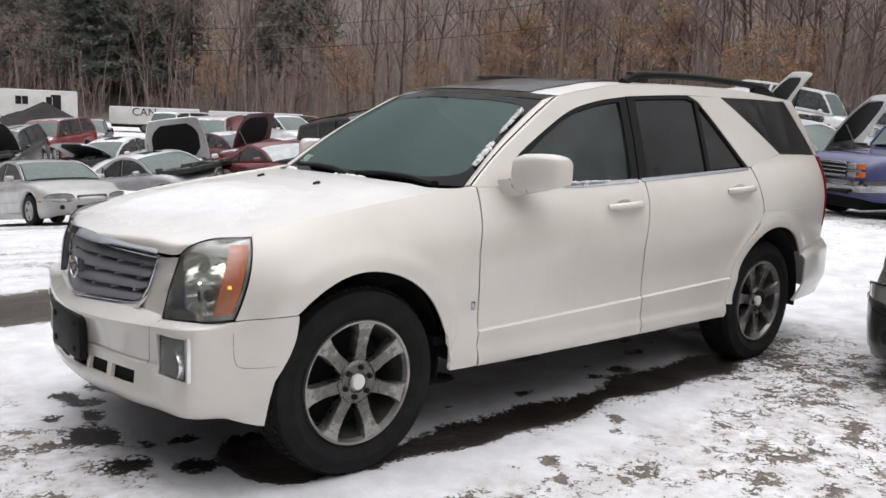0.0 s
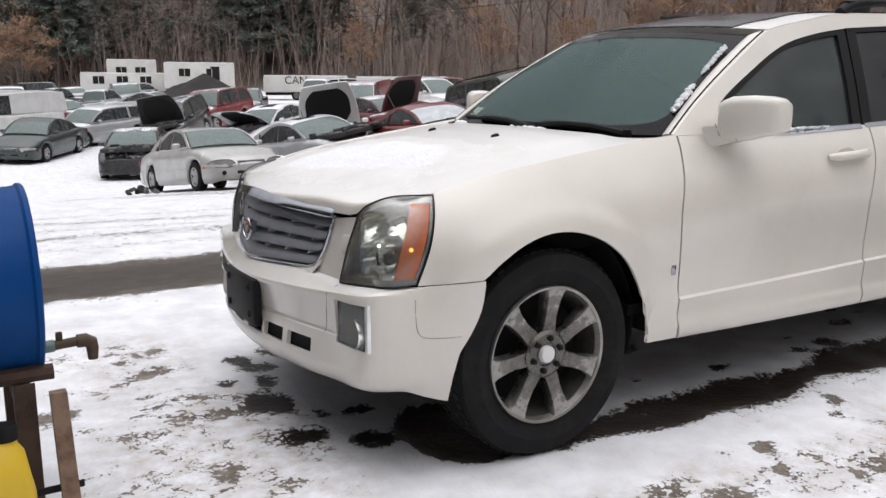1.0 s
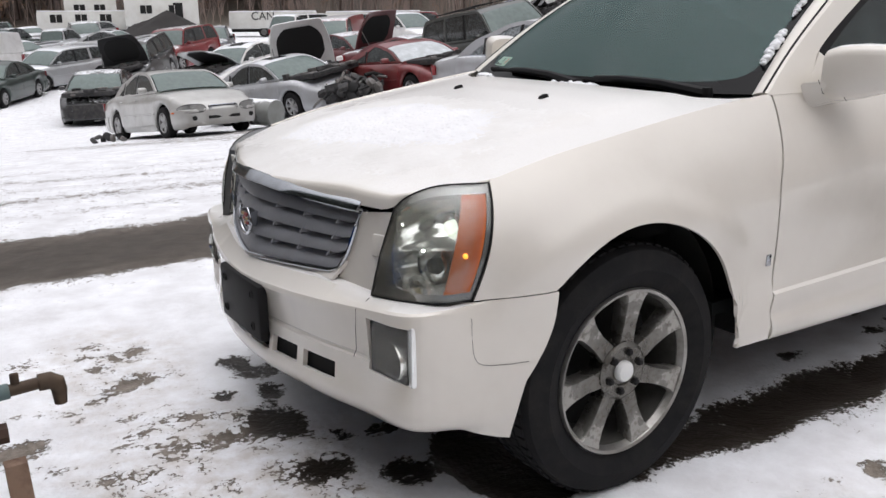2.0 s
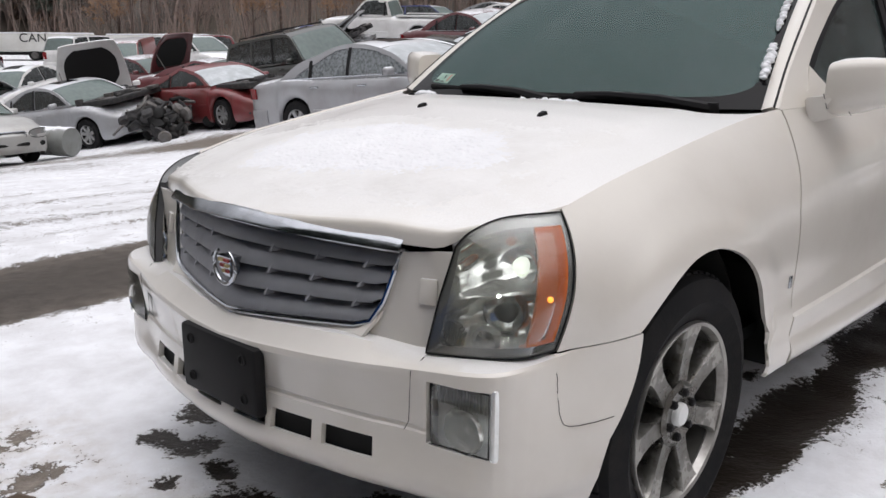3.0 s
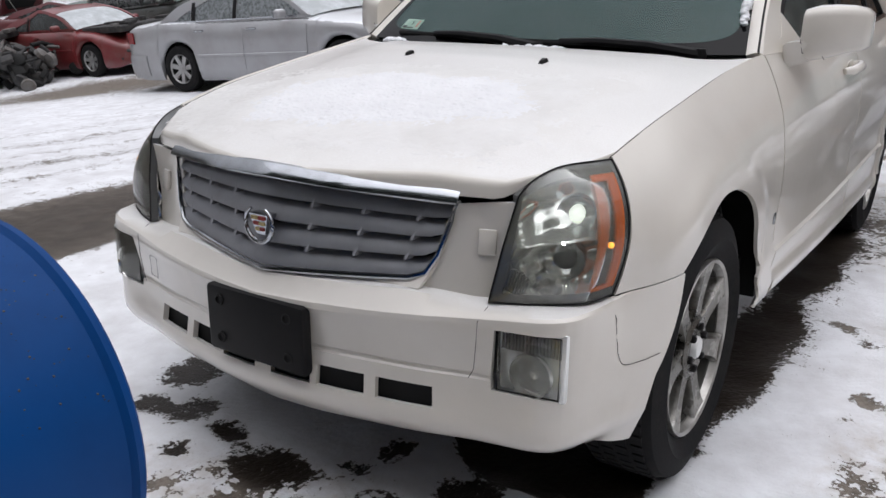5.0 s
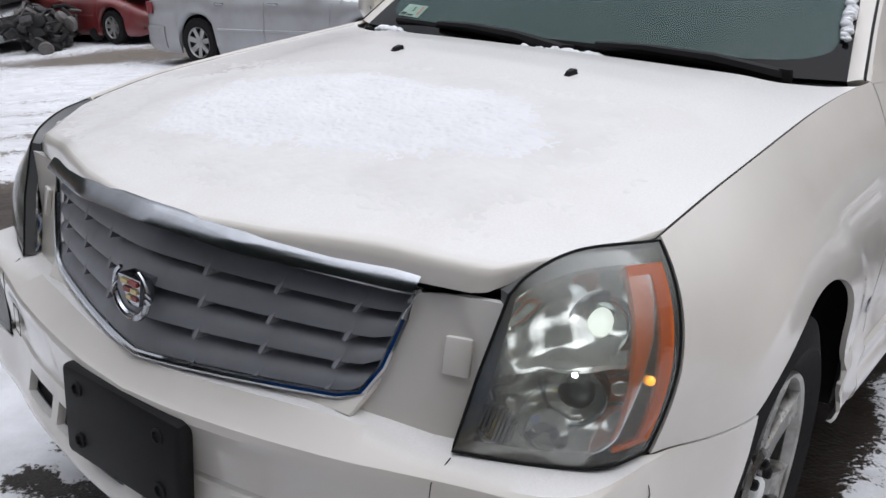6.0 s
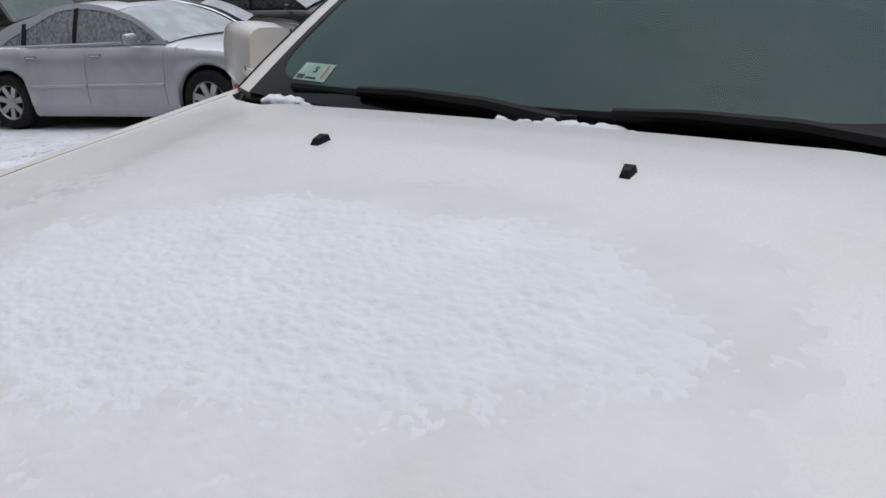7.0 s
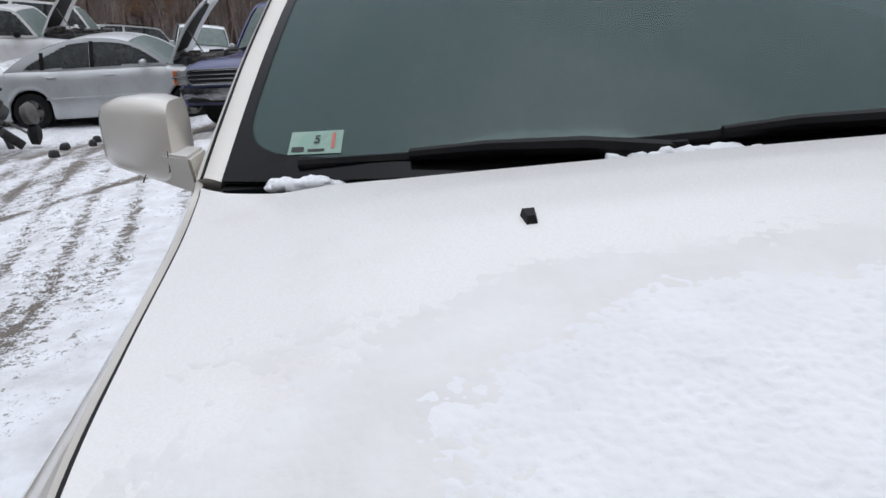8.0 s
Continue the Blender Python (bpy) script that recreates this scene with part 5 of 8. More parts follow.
    bare += 0.5 * f(d, 0.07, 0.03)
    for k in range(5):
        line = 2.05 + 0.17 * k + 0.20 * (x - 3)
        bare += (0.22 + 0.05 * np.sin(x * 40)) * f(np.abs(y - line - 0.04 * np.sin(x * 2 + k)), 0.045, 0.02) * f(np.abs(x - 4.2), 2.0, 0.5)
    # churned mud along the feet of the parked rows
    for a, b, w, s in (((6.5, 11.5), (10.2, 7.0), 1.0, 0.42), ((3.6, 14.0), (7.0, 11.8), 1.0, 0.35), ((11.5, 6.0), (13.0, 0.5), 0.8, 0.30), ((10.5, 3.5), (10.0, -2), 0.8, 0.35), ((1.0, 13.5), (3.5, 11.0), 0.7, 0.30)):
        bare += s * f(seg(x, y, a, b), w, 0.3)
    e = edge_of_woods(x, y)
    bare += 0.60 * f(-e, 2, 1.5)
    bare += 0.06 * f(-np.hypot(x, y), -14, 3)
    return bare, np.clip(wet, 0, 1), trod


def build_ground():
    def axis(lo, hi, fine0, fine1, step, grow):
        a = list(np.arange(fine0, fine1 + step / 2, step))
        s, v = step, fine1
        while v < hi:
            s *= grow
            v += s
            a.append(v)
        s, v = step, fine0
        while v > lo:
            s *= grow
            v -= s
            a.insert(0, v)
        return np.array(a)

    X, Y = axis(-700, 700, -2.6, 4.4, 0.03, 1.03), axis(-700, 700, -3.2, 3.9, 0.03, 1.03)
    gx, gy = np.meshgrid(X, Y, indexing="ij")
    bare, wet, trod = bare_map(gx, gy)
    gz = terrain(gx, gy)
    rough = np.zeros(gx.shape)
    near = np.hypot(gx - 1, gy) < 30
    for i, j in zip(*np.nonzero(near)):
        p = Vector((gx[i, j], gy[i, j], 0))
        rough[i, j] = 0.016 * noise.noise(p * 1.3) + 0.010 * noise.noise(p * 5.0)
    keepflat = 1 / (1 + np.exp(-(np.minimum(np.hypot(gx, np.abs(gy) - 0.8), np.hypot(gx - 2.955, np.abs(gy) - 0.8)) - 0.3) / 0.08))
    gz = gz + rough * keepflat - 0.02 * np.clip(bare - 0.45, 0, 0.8) * keepflat
    nu, nv = gx.shape
    verts = np.stack([gx, gy, gz], 2).reshape(-1, 3)
    i, j = np.meshgrid(np.arange(nu - 1), np.arange(nv - 1), indexing="ij")
    a = (i * nv + j).ravel()
    faces = np.stack([a, a + nv, a + nv + 1, a + 1], 1)
    me = bpy.data.meshes.new("ground")
    me.from_pydata(verts.tolist(), [], faces.tolist())
    for p in me.polygons:
        p.use_smooth = True
    for name, val in (("bare", bare), ("wet", wet), ("trod", trod)):
        at = me.attributes.new(name, "FLOAT", "POINT")
        at.data.foreach_set("value", val.ravel().astype(np.float32))
    me.materials.append(ground_mat())
    return tagged(new("ground", me), "trampled snow over wet brown dirt, sloping away", "ground", kind="structure")


ground = build_ground()

# ---- woods on the hill ----
BARK = grimy("grey_brown_bark", (0.135, 0.102, 0.088), (0.07, 0.054, 0.047), 0.6, 0.9, 0, 4, bumpy=0.5)
TWIG = grimy("bare_twigs", (0.30, 0.225, 0.195), (0.52, 0.49, 0.48), 0.5, 0.9, 0, 3)
NEEDLE = grimy("dark_pine_needles", (0.12, 0.145, 0.12), (0.21, 0.21, 0.195), 0.6, 0.8, 0, 3)
DEAD_LEAF = grimy("dead_tan_leaves", (0.40, 0.25, 0.15), (0.25, 0.15, 0.09), 0.6, 0.8, 0, 3)


def foot_of(a):
    """How far out the wood begins, in a direction given in degrees."""
    return float(1000 - edge_of_woods(1000 * math.cos(radians(a)), 1000 * math.sin(radians(a))))


def limb(verts, faces, pts, radii, n):
    base, prev = len(verts), None
    for k, p in enumerate(pts):
        d = (pts[min(k + 1, len(pts) - 1)] - pts[max(k - 1, 0)]).normalized()
        s = d.orthogonal().normalized()
        t = d.cross(s)
        for q in range(n):
            a = 2 * math.pi * q / n
            verts.append(p + radii[k] * (math.cos(a) * s + math.sin(a) * t))
    for k in range(len(pts) - 1):
        for q in range(n):
            a, b = base + k * n + q, base + k * n + (q + 1) % n
            faces.append((a, b, b + n, a + n))


def bare_tree(seed, height, leafy=0.0, spread=1.0):
    rnd = random.Random(seed)
    tv, tf, cv, cf, lv, lf = [], [], [], [], [], []

    def grow(p, d, length, r, depth):
        pts, radii = [p], [r]
        k = (5, 4, 3, 2, 1)[depth]
        for q in range(k):
            d = (d + Vector((rnd.uniform(-1, 1), rnd.uniform(-1, 1), rnd.uniform(-0.25, 0.5))) * (0.10 + 0.09 * depth)).normalized()
            p = p + d * length / k
            pts.append(p)
            radii.append(r * (1 - 0.75 * (q + 1) / k) if depth else r * (1 - 0.62 * (q + 1) / k))
        limb(tv if depth < 2 else cv, tf if depth < 2 else cf, pts, radii, 7 if depth == 0 else 5 if depth == 1 else 3)
        if depth >= 4:
            if leafy:
                for q in range(2):
                    if rnd.random() < leafy:
                        c = pts[-1] + Vector((rnd.uniform(-0.2, 0.2), rnd.uniform(-0.2, 0.2), rnd.uniform(-0.2, 0.1)))
                        s = rnd.uniform(0.06, 0.13)
                        a, b = Vector((rnd.uniform(-1, 1), rnd.uniform(-1, 1), rnd.uniform(-1, 1))).normalized() * s, Vector((rnd.uniform(-1, 1), rnd.uniform(-1, 1), rnd.uniform(-1, 1))).normalized() * s
                        i = len(lv)
                        lv.extend([c - a, c - b * 0.6, c + a, c + b * 0.6 + Vector((0, 0, s * 0.3))])
                        lf.append((i, i + 1, i + 2, i + 3))
            return
        count = (13, 6, 5, 4)[depth]
        for q in range(count):
            t = rnd.uniform(0.28 if depth == 0 else 0.25, 1.0)
            i = min(len(pts) - 2, int(t * (len(pts) - 1)))
            w = t * (len(pts) - 1) - i
            at = pts[i].lerp(pts[i + 1], w)
            side = Vector((rnd.uniform(-1, 1), rnd.uniform(-1, 1), 0)).normalized()
            nd_ = (d * rnd.uniform(0.5, 1.0) + side * rnd.uniform(0.6, 1.1) * spread + Vector((0, 0, 0.25))).normalized()
            grow(at, nd_, length * rnd.uniform(0.36, 0.60), max(0.007, radii[i] * 0.5), depth + 1)

    grow(Vector((0, 0, -0.3)), Vector((rnd.uniform(-0.06, 0.06), rnd.uniform(-0.06, 0.06), 1)), height * 0.85, height * 0.0085 + 0.015, 0)
    return (tv, tf), (cv, cf), (lv, lf)


def pine(seed, height):
    rnd = random.Random(seed)
    tv, tf, lv, lf = [], [], [], []
    limb(tv, tf, [Vector((0, 0, -0.3)), Vector((0.1, 0, height * 0.5)), Vector((0, 0, height))], [0.22, 0.14, 0.02], 7)
    z = height * 0.15
    while z < height * 0.98:
        reach = (1 - z / height) ** 0.75 * height * 0.24 + 0.3
        for q in range(6):
            a = rnd.uniform(0, 6.28)
            r = reach * rnd.uniform(0.6, 1.1)
            tip = Vector((r * math.cos(a), r * math.sin(a), z - 0.18 * r + rnd.uniform(-0.2, 0.3)))
            root = Vector((0, 0, z))
            limb(tv, tf, [root, root.lerp(tip, 0.5) + Vector((0, 0, 0.1)), tip], [0.035, 0.022, 0.008], 3)
            for k in range(int(16 + r * 14)):
                c = root.lerp(tip, rnd.uniform(0.2, 1.05)) + Vector((rnd.gauss(0, 0.16), rnd.gauss(0, 0.16), rnd.gauss(0, 0.10)))
                u = Vector((rnd.uniform(-1, 1), rnd.uniform(-1, 1), rnd.uniform(-0.5, 0.3))).normalized() * rnd.uniform(0.14, 0.32)
                v = Vector((rnd.uniform(-1, 1), rnd.uniform(-1, 1), rnd.uniform(-0.6, 0.6))).normalized() * rnd.uniform(0.04, 0.10)
                i = len(lv)
                lv.extend([c - u, c + v, c + u, c - v])
                lf.append((i, i + 1, i + 2, i + 3))
        z += rnd.uniform(0.28, 0.5)
    return (tv, tf), (lv, lf)


def plant_woods():
    kinds = []
    for k, (h, leafy, spread) in enumerate(((13, 0, 0.9), (15, 0, 0.8), (11, 0.0, 1.1), (9, 0.0, 1.2), (12, 0, 1.0))):
        (tv, tf), (cv, cf), (lv, lf) = bare_tree(100 + k, h, leafy, spread)
        t = thing("bare_tree", "leafless grey-brown tree with fine twigs", "tree", group="trees of the wood")
        mesh_ob("trunk", tv, tf, BARK, t, smooth=60)
        mesh_ob("crown", cv, cf, TWIG, t, smooth=0)
        kinds.append(t)
    oaks = []
    for k in range(2):
        (tv, tf), (cv, cf), (lv, lf) = bare_tree(300 + k, 6.0, 0.95, 1.2)
        t = thing("oak_tree", "young oak still holding tan dead leaves", "tree", group="trees of the wood")
        mesh_ob("trunk", tv, tf, BARK, t, smooth=60)
        mesh_ob("crown", cv, cf, TWIG, t, smooth=0)
        mesh_ob("leaves", lv, lf, DEAD_LEAF, t, smooth=0)
        oaks.append(t)
    pines = []
    for k, h in enumerate((15, 18)):
        (tv, tf), (lv, lf) = pine(500 + k, h)
        t = thing("pine_tree", "tall dark green pine", "tree", group="trees of the wood")
        mesh_ob("trunk", tv, tf, BARK, t, smooth=60)
        mesh_ob("needles", lv, lf, NEEDLE, t, smooth=0)
        pines.append(t)
    rnd = random.Random(11)
    used = set()

    def put(src, x, y, s):
        m = Matrix.Translation((x, y, float(terrain(x, y)))) @ Matrix.Rotation(rnd.uniform(0, 6.28), 4, "Z")
        if src.name not in used:
            used.add(src.name)
            src.matrix_world = m @ Matrix.Scale(s, 4)
        else:
            o = copy_thing(src, m)
            o.scale = (s, s, s)

    # the second run is out of view, there for reflections and occlusion
    for a in np.r_[np.linspace(-14, 97, 270), np.linspace(100, 345, 90)]:
        a += rnd.uniform(-0.5, 0.5)
        foot = foot_of(a)
        r = foot + rnd.choice((0.5, 2, 4, 7, 11, 16, 23, 32, 44)) + rnd.uniform(-1, 2)
        x, y = r * math.cos(radians(a)), r * math.sin(radians(a))
        if 58 < a < 98 and rnd.random() < (0.80 if a > 65 else 0.30) and r > foot + 3:
            put(rnd.choice(pines), x, y, rnd.uniform(0.85, 1.3))
        elif r < foot + 5 and rnd.random() < 0.30:
            put(rnd.choice(oaks), x, y, rnd.uniform(0.7, 1.2))
        else:
            put(rnd.choice(kinds), x, y, rnd.uniform(0.8, 1.25))

    # a dark stand of unseen pines, added behind the camera to shade the parked car's front
    for a in np.linspace(146, 214, 34):
        r = 12.5 + rnd.choice((0, 2.5, 5.5)) + rnd.uniform(-0.6, 0.6)
        a += rnd.uniform(-0.8, 0.8)
        put(rnd.choice(pines), r * math.cos(radians(a)), r * math.sin(radians(a)), rnd.uniform(0.78, 1.0))


plant_woods()


def brush():
    """Saplings and thicket between the trees, too many to count."""
    rnd = random.Random(5)
    v, f, lv, lf = [], [], [], []
    for _ in range(6500):
        a = rnd.uniform(-14, 98) if rnd.random() < 0.8 else rnd.uniform(98, 346)
        foot = foot_of(a)
        r = foot + abs(rnd.gauss(0, 22)) - 1.0
        x, y = r * math.cos(radians(a)), r * math.sin(radians(a))
        p = Vector((x, y, float(terrain(x, y)) - 0.1))
        h = rnd.uniform(1.2, 8.5)
        lean = Vector((rnd.gauss(0, 0.16), rnd.gauss(0, 0.16), 1)).normalized()
        top = p + lean * h
        limb(v, f, [p, p.lerp(top, 0.5) + Vector((rnd.gauss(0, 0.1), rnd.gauss(0, 0.1), 0)), top], [0.035, 0.025, 0.008], 3)
        for k in range(rnd.randint(4, 9)):
            q = p.lerp(top, rnd.uniform(0.25, 1))
            e = q + Vector((rnd.gauss(0, 0.6), rnd.gauss(0, 0.6), rnd.uniform(0.1, 1.3)))
            limb(v, f, [q, e], [0.014, 0.005], 3)
            if rnd.random() < 0.22 and r < foot + 10:
                for _ in range(5):
                    c = q.lerp(e, rnd.random()) + Vector((rnd.gauss(0, 0.1), rnd.gauss(0, 0.1), rnd.gauss(0, 0.1)))
                    s = rnd.uniform(0.05, 0.11)
                    i = len(lv)
                    lv.extend([c + Vector((-s, 0, 0)), c + Vector((0, s, -s * 0.4)), c + Vector((s, 0, s * 0.5)), c + Vector((0, -s, 0.3 * s))])
                    lf.append((i, i + 1, i + 2, i + 3))
    b = mesh_ob("thicket", v, f, TWIG, smooth=0)
    tagged(b, "bare brown saplings and brush filling the wood", "brush", kind="stuff")
    mesh_ob("dead_leaves", lv, lf, DEAD_LEAF, b, smooth=0)


brush()

# ---- other vehicles of the yard: one builder for all their kinds ----
CAR_GLASS = pane("old_car_glass", (0.13, 0.16, 0.16), 0.05, 0.18)
# pale teal film colour, painted for the sky these screens mirror
SCREEN_GLASS = pane("yard_windscreen", (0.30, 0.37, 0.35), 0.06, 0.36, (0.40, 0.49, 0.47), 0.8)
FROSTED = grimy("wet_side_glass", (0.13, 0.145, 0.15), (0.40, 0.43, 0.45), 0.9, 0.25, 0, 24)
SNOWY_GLASS = grimy("snowed_glass", (0.40, 0.43, 0.445), (0.72, 0.75, 0.78), 1.0, 0.4, 0, 5, bumpy=0.3)
RIM = grimy("old_wheel_alloy", (0.38, 0.38, 0.38), (0.12, 0.11, 0.10), 0.6, 0.4, 0.6, 9)
STEEL = grimy("dirty_steel", (0.17, 0.165, 0.16), (0.10, 0.07, 0.05), 0.8, 0.6, 0.5, 8)
LAMP = grimy("hazed_lamp", (0.42, 0.43, 0.42), (0.20, 0.20, 0.18), 0.6, 0.15, 0.5, 12, coat=0.8)
ENGINE = grimy("engine_clutter", (0.028, 0.028, 0.03), (0.13, 0.12, 0.11), 0.8, 0.7, 0.2, 10, bumpy=0.6)
PAINTS = {}


def car_paint(color, snow):
    key = (color, snow)
    if key not in PAINTS:
        PAINTS[key] = paint("yard_car_paint", color, 0.40 if max(color) > 0.1 else 0.10, snow)
    return PAINTS[key]


# length, width, height, wheelbase, front overhang, and the side view: hood, belt, deck heights, and the cabin's corners
KINDS = {
    "sedan": dict(L=4.85, W=1.82, H=1.43, wb=2.78, fo=0.95, hood=(0.68, 0.93), belt=0.96, deck=(1.0, 0.92), cab=(1.28, 1.98, 3.05, 3.85), r=0.32, doors=2),
    "tall_sedan": dict(L=4.80, W=1.80, H=1.49, wb=2.72, fo=0.95, hood=(0.76, 0.98), belt=1.00, deck=(1.12, 1.06), cab=(1.28, 1.98, 3.20, 4.05), r=0.32, doors=2),
    "limousine": dict(L=5.04, W=1.855, H=1.444, wb=2.965, fo=0.86, hood=(0.80, 0.97), belt=0.985, deck=(1.02, 0.96), cab=(1.38, 2.18, 3.30, 4.18), r=0.335, doors=2),
    "coupe": dict(L=4.6, W=1.78, H=1.31, wb=2.6, fo=0.95, hood=(0.62, 0.86), belt=0.90, deck=(0.95, 0.90), cab=(1.35, 2.1, 2.9, 3.85), r=0.31, doors=1),
    "suv": dict(L=4.65, W=1.82, H=1.74, wb=2.72, fo=0.85, hood=(0.90, 1.06), belt=1.08, deck=(1.08, 1.06), cab=(1.22, 1.72, 4.25, 4.55), r=0.36, doors=3),
    "wagon": dict(L=4.6, W=1.74, H=1.46, wb=2.65, fo=0.92, hood=(0.72, 0.92), belt=0.94, deck=(0.96, 0.94), cab=(1.25, 1.95, 4.0, 4.5), r=0.31, doors=3),
    "van": dict(L=5.3, W=1.98, H=2.05, wb=3.3, fo=0.8, hood=(0.95, 1.18), belt=1.22, deck=(1.22, 1.22), cab=(0.70, 1.35, 5.1, 5.25), r=0.36, doors=3),
    "minivan": dict(L=4.8, W=1.9, H=1.72, wb=2.9, fo=0.9, hood=(0.80, 1.02), belt=1.06, deck=(1.06, 1.04), cab=(0.95, 1.85, 4.3, 4.72), r=0.33, doors=3),
    "pickup": dict(L=5.0, W=1.78, H=1.66, wb=2.95, fo=0.82, hood=(0.90, 1.04), low=0.15, belt=1.06, deck=(1.02, 1.02), cab=(1.32, 1.80, 2.55, 2.78), r=0.36, doors=1),
    "truck": dict(L=5.5, W=1.98, H=1.80, wb=3.3, fo=0.9, low=0.20, hood=(0.98, 1.08), belt=1.12, deck=(1.06, 1.06), cab=(1.45, 1.95, 2.95, 3.2), r=0.39, doors=1),
}
RIM_MESH = {}


def yard_wheel(parent, x, y, r, out, style=0, flat=0.0):
    """Tyre, rim and spokes; out is +1 or -1, the side that it faces."""
    key = (round(r, 3), style)
    if key not in RIM_MESH:
        bm = lathe(bmesh.new(), [(r * 0.62, -0.09), (r * 0.75, -0.105), (r * 0.92, -0.10), (r, -0.07), (r, 0.07), (r * 0.92, 0.10), (r * 0.62, 0.09)], 30, close=True)
        a = part("tyre", bm, RUBBER)
        bm = lathe(bmesh.new(), [(r * 0.64, -0.088), (r * 0.62, -0.095), (r * 0.58, -0.07), (r * 0.55, 0.0), (r * 0.2, 0.0), (r * 0.2, 0.03), (r * 0.62, 0.06)], 26, close=True)
        b = part("rim", bm, DARK if style == 0 else STEEL)
        bm = bmesh.new()
        n = 7 if style == 0 else 5
        for k in range(n):
            R_ = Matrix.Rotation(2 * math.pi * k / n, 4, "Y")
            w0, w1 = (0.030, 0.036) if style == 0 else (0.05, 0.06)
            hull_box(bm, [R_ @ Vector(p) for p in ((-w0, -0.065, 0.02), (w0, -0.065, 0.02), (w0, -0.03, 0.02), (-w0, -0.03, 0.02), (-w1, -0.085, r * 0.63), (w1, -0.085, r * 0.63), (w1, -0.05, r * 0.63), (-w1, -0.05, r * 0.63))])
        lathe(bm, [(0.07, -0.03), (0.07, -0.075), (0.001, -0.08)], 16)
        lathe(bm, [(r * 0.645, -0.085), (r * 0.63, -0.10), (r * 0.585, -0.08), (r * 0.60, -0.06)], 26, close=True)
        c = part("spokes", bm, RIM if style < 2 else STEEL)
        RIM_MESH[key] = [o.data for o in (a, b, c)]
        for o in (a, b, c):
            bpy.data.objects.remove(o)
    me = RIM_MESH[key]
    w = new("wheel", me[0])
    w.parent = parent
    w.matrix_basis = pose(x, y, r, 0, 17 * x % 50, 0 if out < 0 else 180)
    for nm, m in (("rim", me[1]), ("spokes", me[2])):
        o = new(nm, m)
        o.parent = w
    return w


def yard_car(name, kind, color, label, x, y, yaw, snow=0.5, hood_up=0.0, no_wheels=(), glass=None, lift=0.0, pitch=0.0, roll=0.0, scale=1.0, trim=None, wreck=False, style=0, rack=False, category="", side_glass=None, hood_color=None, grille="bars", dark_top=False, belt_trim=None):
    """A parked vehicle at (x, y), lying with the land, its nose pointing along yaw (degrees from +x)."""
    K = KINDS[kind]
    L, Wd, H, wb, fo, r = K["L"], K["W"], K["H"], K["wb"], K["fo"], K["r"]
    Mp = car_paint(color, snow)
    gl = glass or SCREEN_GLASS
    base = float(terrain(x, y))
    up = Vector((-float(terrain(x + 1, y) - terrain(x - 1, y)) / 2, -float(terrain(x, y + 1) - terrain(x, y - 1)) / 2, 1)).normalized()
    ahead = Vector((math.cos(radians(yaw)), math.sin(radians(yaw)), 0))
    ahead = (ahead - up * ahead.dot(up)).normalized()
    lie = Matrix((ahead, up.cross(ahead), up)).transposed().to_4x4()
    car = thing(name, label, category or ("truck" if kind in ("pickup", "truck") else "van" if kind == "van" else "car"), Matrix.Translation((x, y, base + lift)) @ lie @ Matrix.Rotation(radians(pitch), 4, "Y") @ Matrix.Rotation(radians(roll), 4, "X") @ Matrix.Scale(scale, 4))
    h0, h1 = K["hood"]
    belt, (d0, d1) = K["belt"], K["deck"]
    c0, c1, c2, c3 = K["cab"]
    xf = L / 2  # nose; distances in the tables run back from it
    X = lambda d: xf - d
    wheels = (fo, fo + wb)
    ra = r + 0.05
    round_nose = kind in ("sedan", "tall_sedan", "coupe", "wagon", "minivan", "limousine")
    hz_ = soft_tab([0, 0.10, 0.32, c0 * 0.6, c0, c0 + 0.12, (c0 + c3) / 2, c3 - 0.05, c3 + 0.1, L - 0.14, L - 0.04, L], [h0 - 0.20, h0 - 0.04, h0 + 0.045, h1 - 0.05, h1, belt, belt + 0.015, belt + 0.04, d0, d1, d1 - 0.05, d1 - 0.16])
    hz = lambda d: hz_(d)
    nose_w = [0.52, 0.70, 0.82, 0.905, 0.965, 1.0, 1.0, 0.985, 0.93, 0.86, 0.74] if round_nose else [0.80, 0.88, 0.93, 0.96, 0.985, 1.0, 1.0, 0.99, 0.965, 0.93, 0.86]
    hw_ = soft_tab([0, 0.05, 0.15, 0.35, 0.8, 1.5, L * 0.55, L - 0.8, L - 0.22, L - 0.08, L], nose_w)
    hw = lambda d: Wd / 2 * hw_(min(max(d, 0), L))

    def low(d):
        z = tab(d, [0, 0.30, L - 0.35, L], [0.23, 0.15, 0.17, 0.27]) + K.get("low", 0.0)
        for w in wheels:
            if abs(d - w) < ra:
                z = max(z, r + math.sqrt(ra * ra - (d - w) ** 2))
        return z

    ds = sorted(set(np.round(np.r_[np.linspace(0, L, 48), [w + ra * math.cos(a) for w in wheels for a in np.linspace(0, math.pi, 17)], 0.02, 0.05, 0.09, L - 0.02, L - 0.05, L - 0.09], 3)))

    def ring(d):
        top, w, lo = hz(d), hw(d), low(d)
        lo = min(lo, top - 0.12)
        flare = max((max(0.0, 1 - abs(d - q) / 0.62) for q in wheels)) * 0.014
        ups = [(0.0, 0.055), (0.05, 0.02), (0.20, 0.002), (0.34, -0.004), (0.50, 0.002), (0.64, 0.006), (0.78, 0.016), (0.88, 0.036), (0.95, 0.066), (0.99, 0.115)]
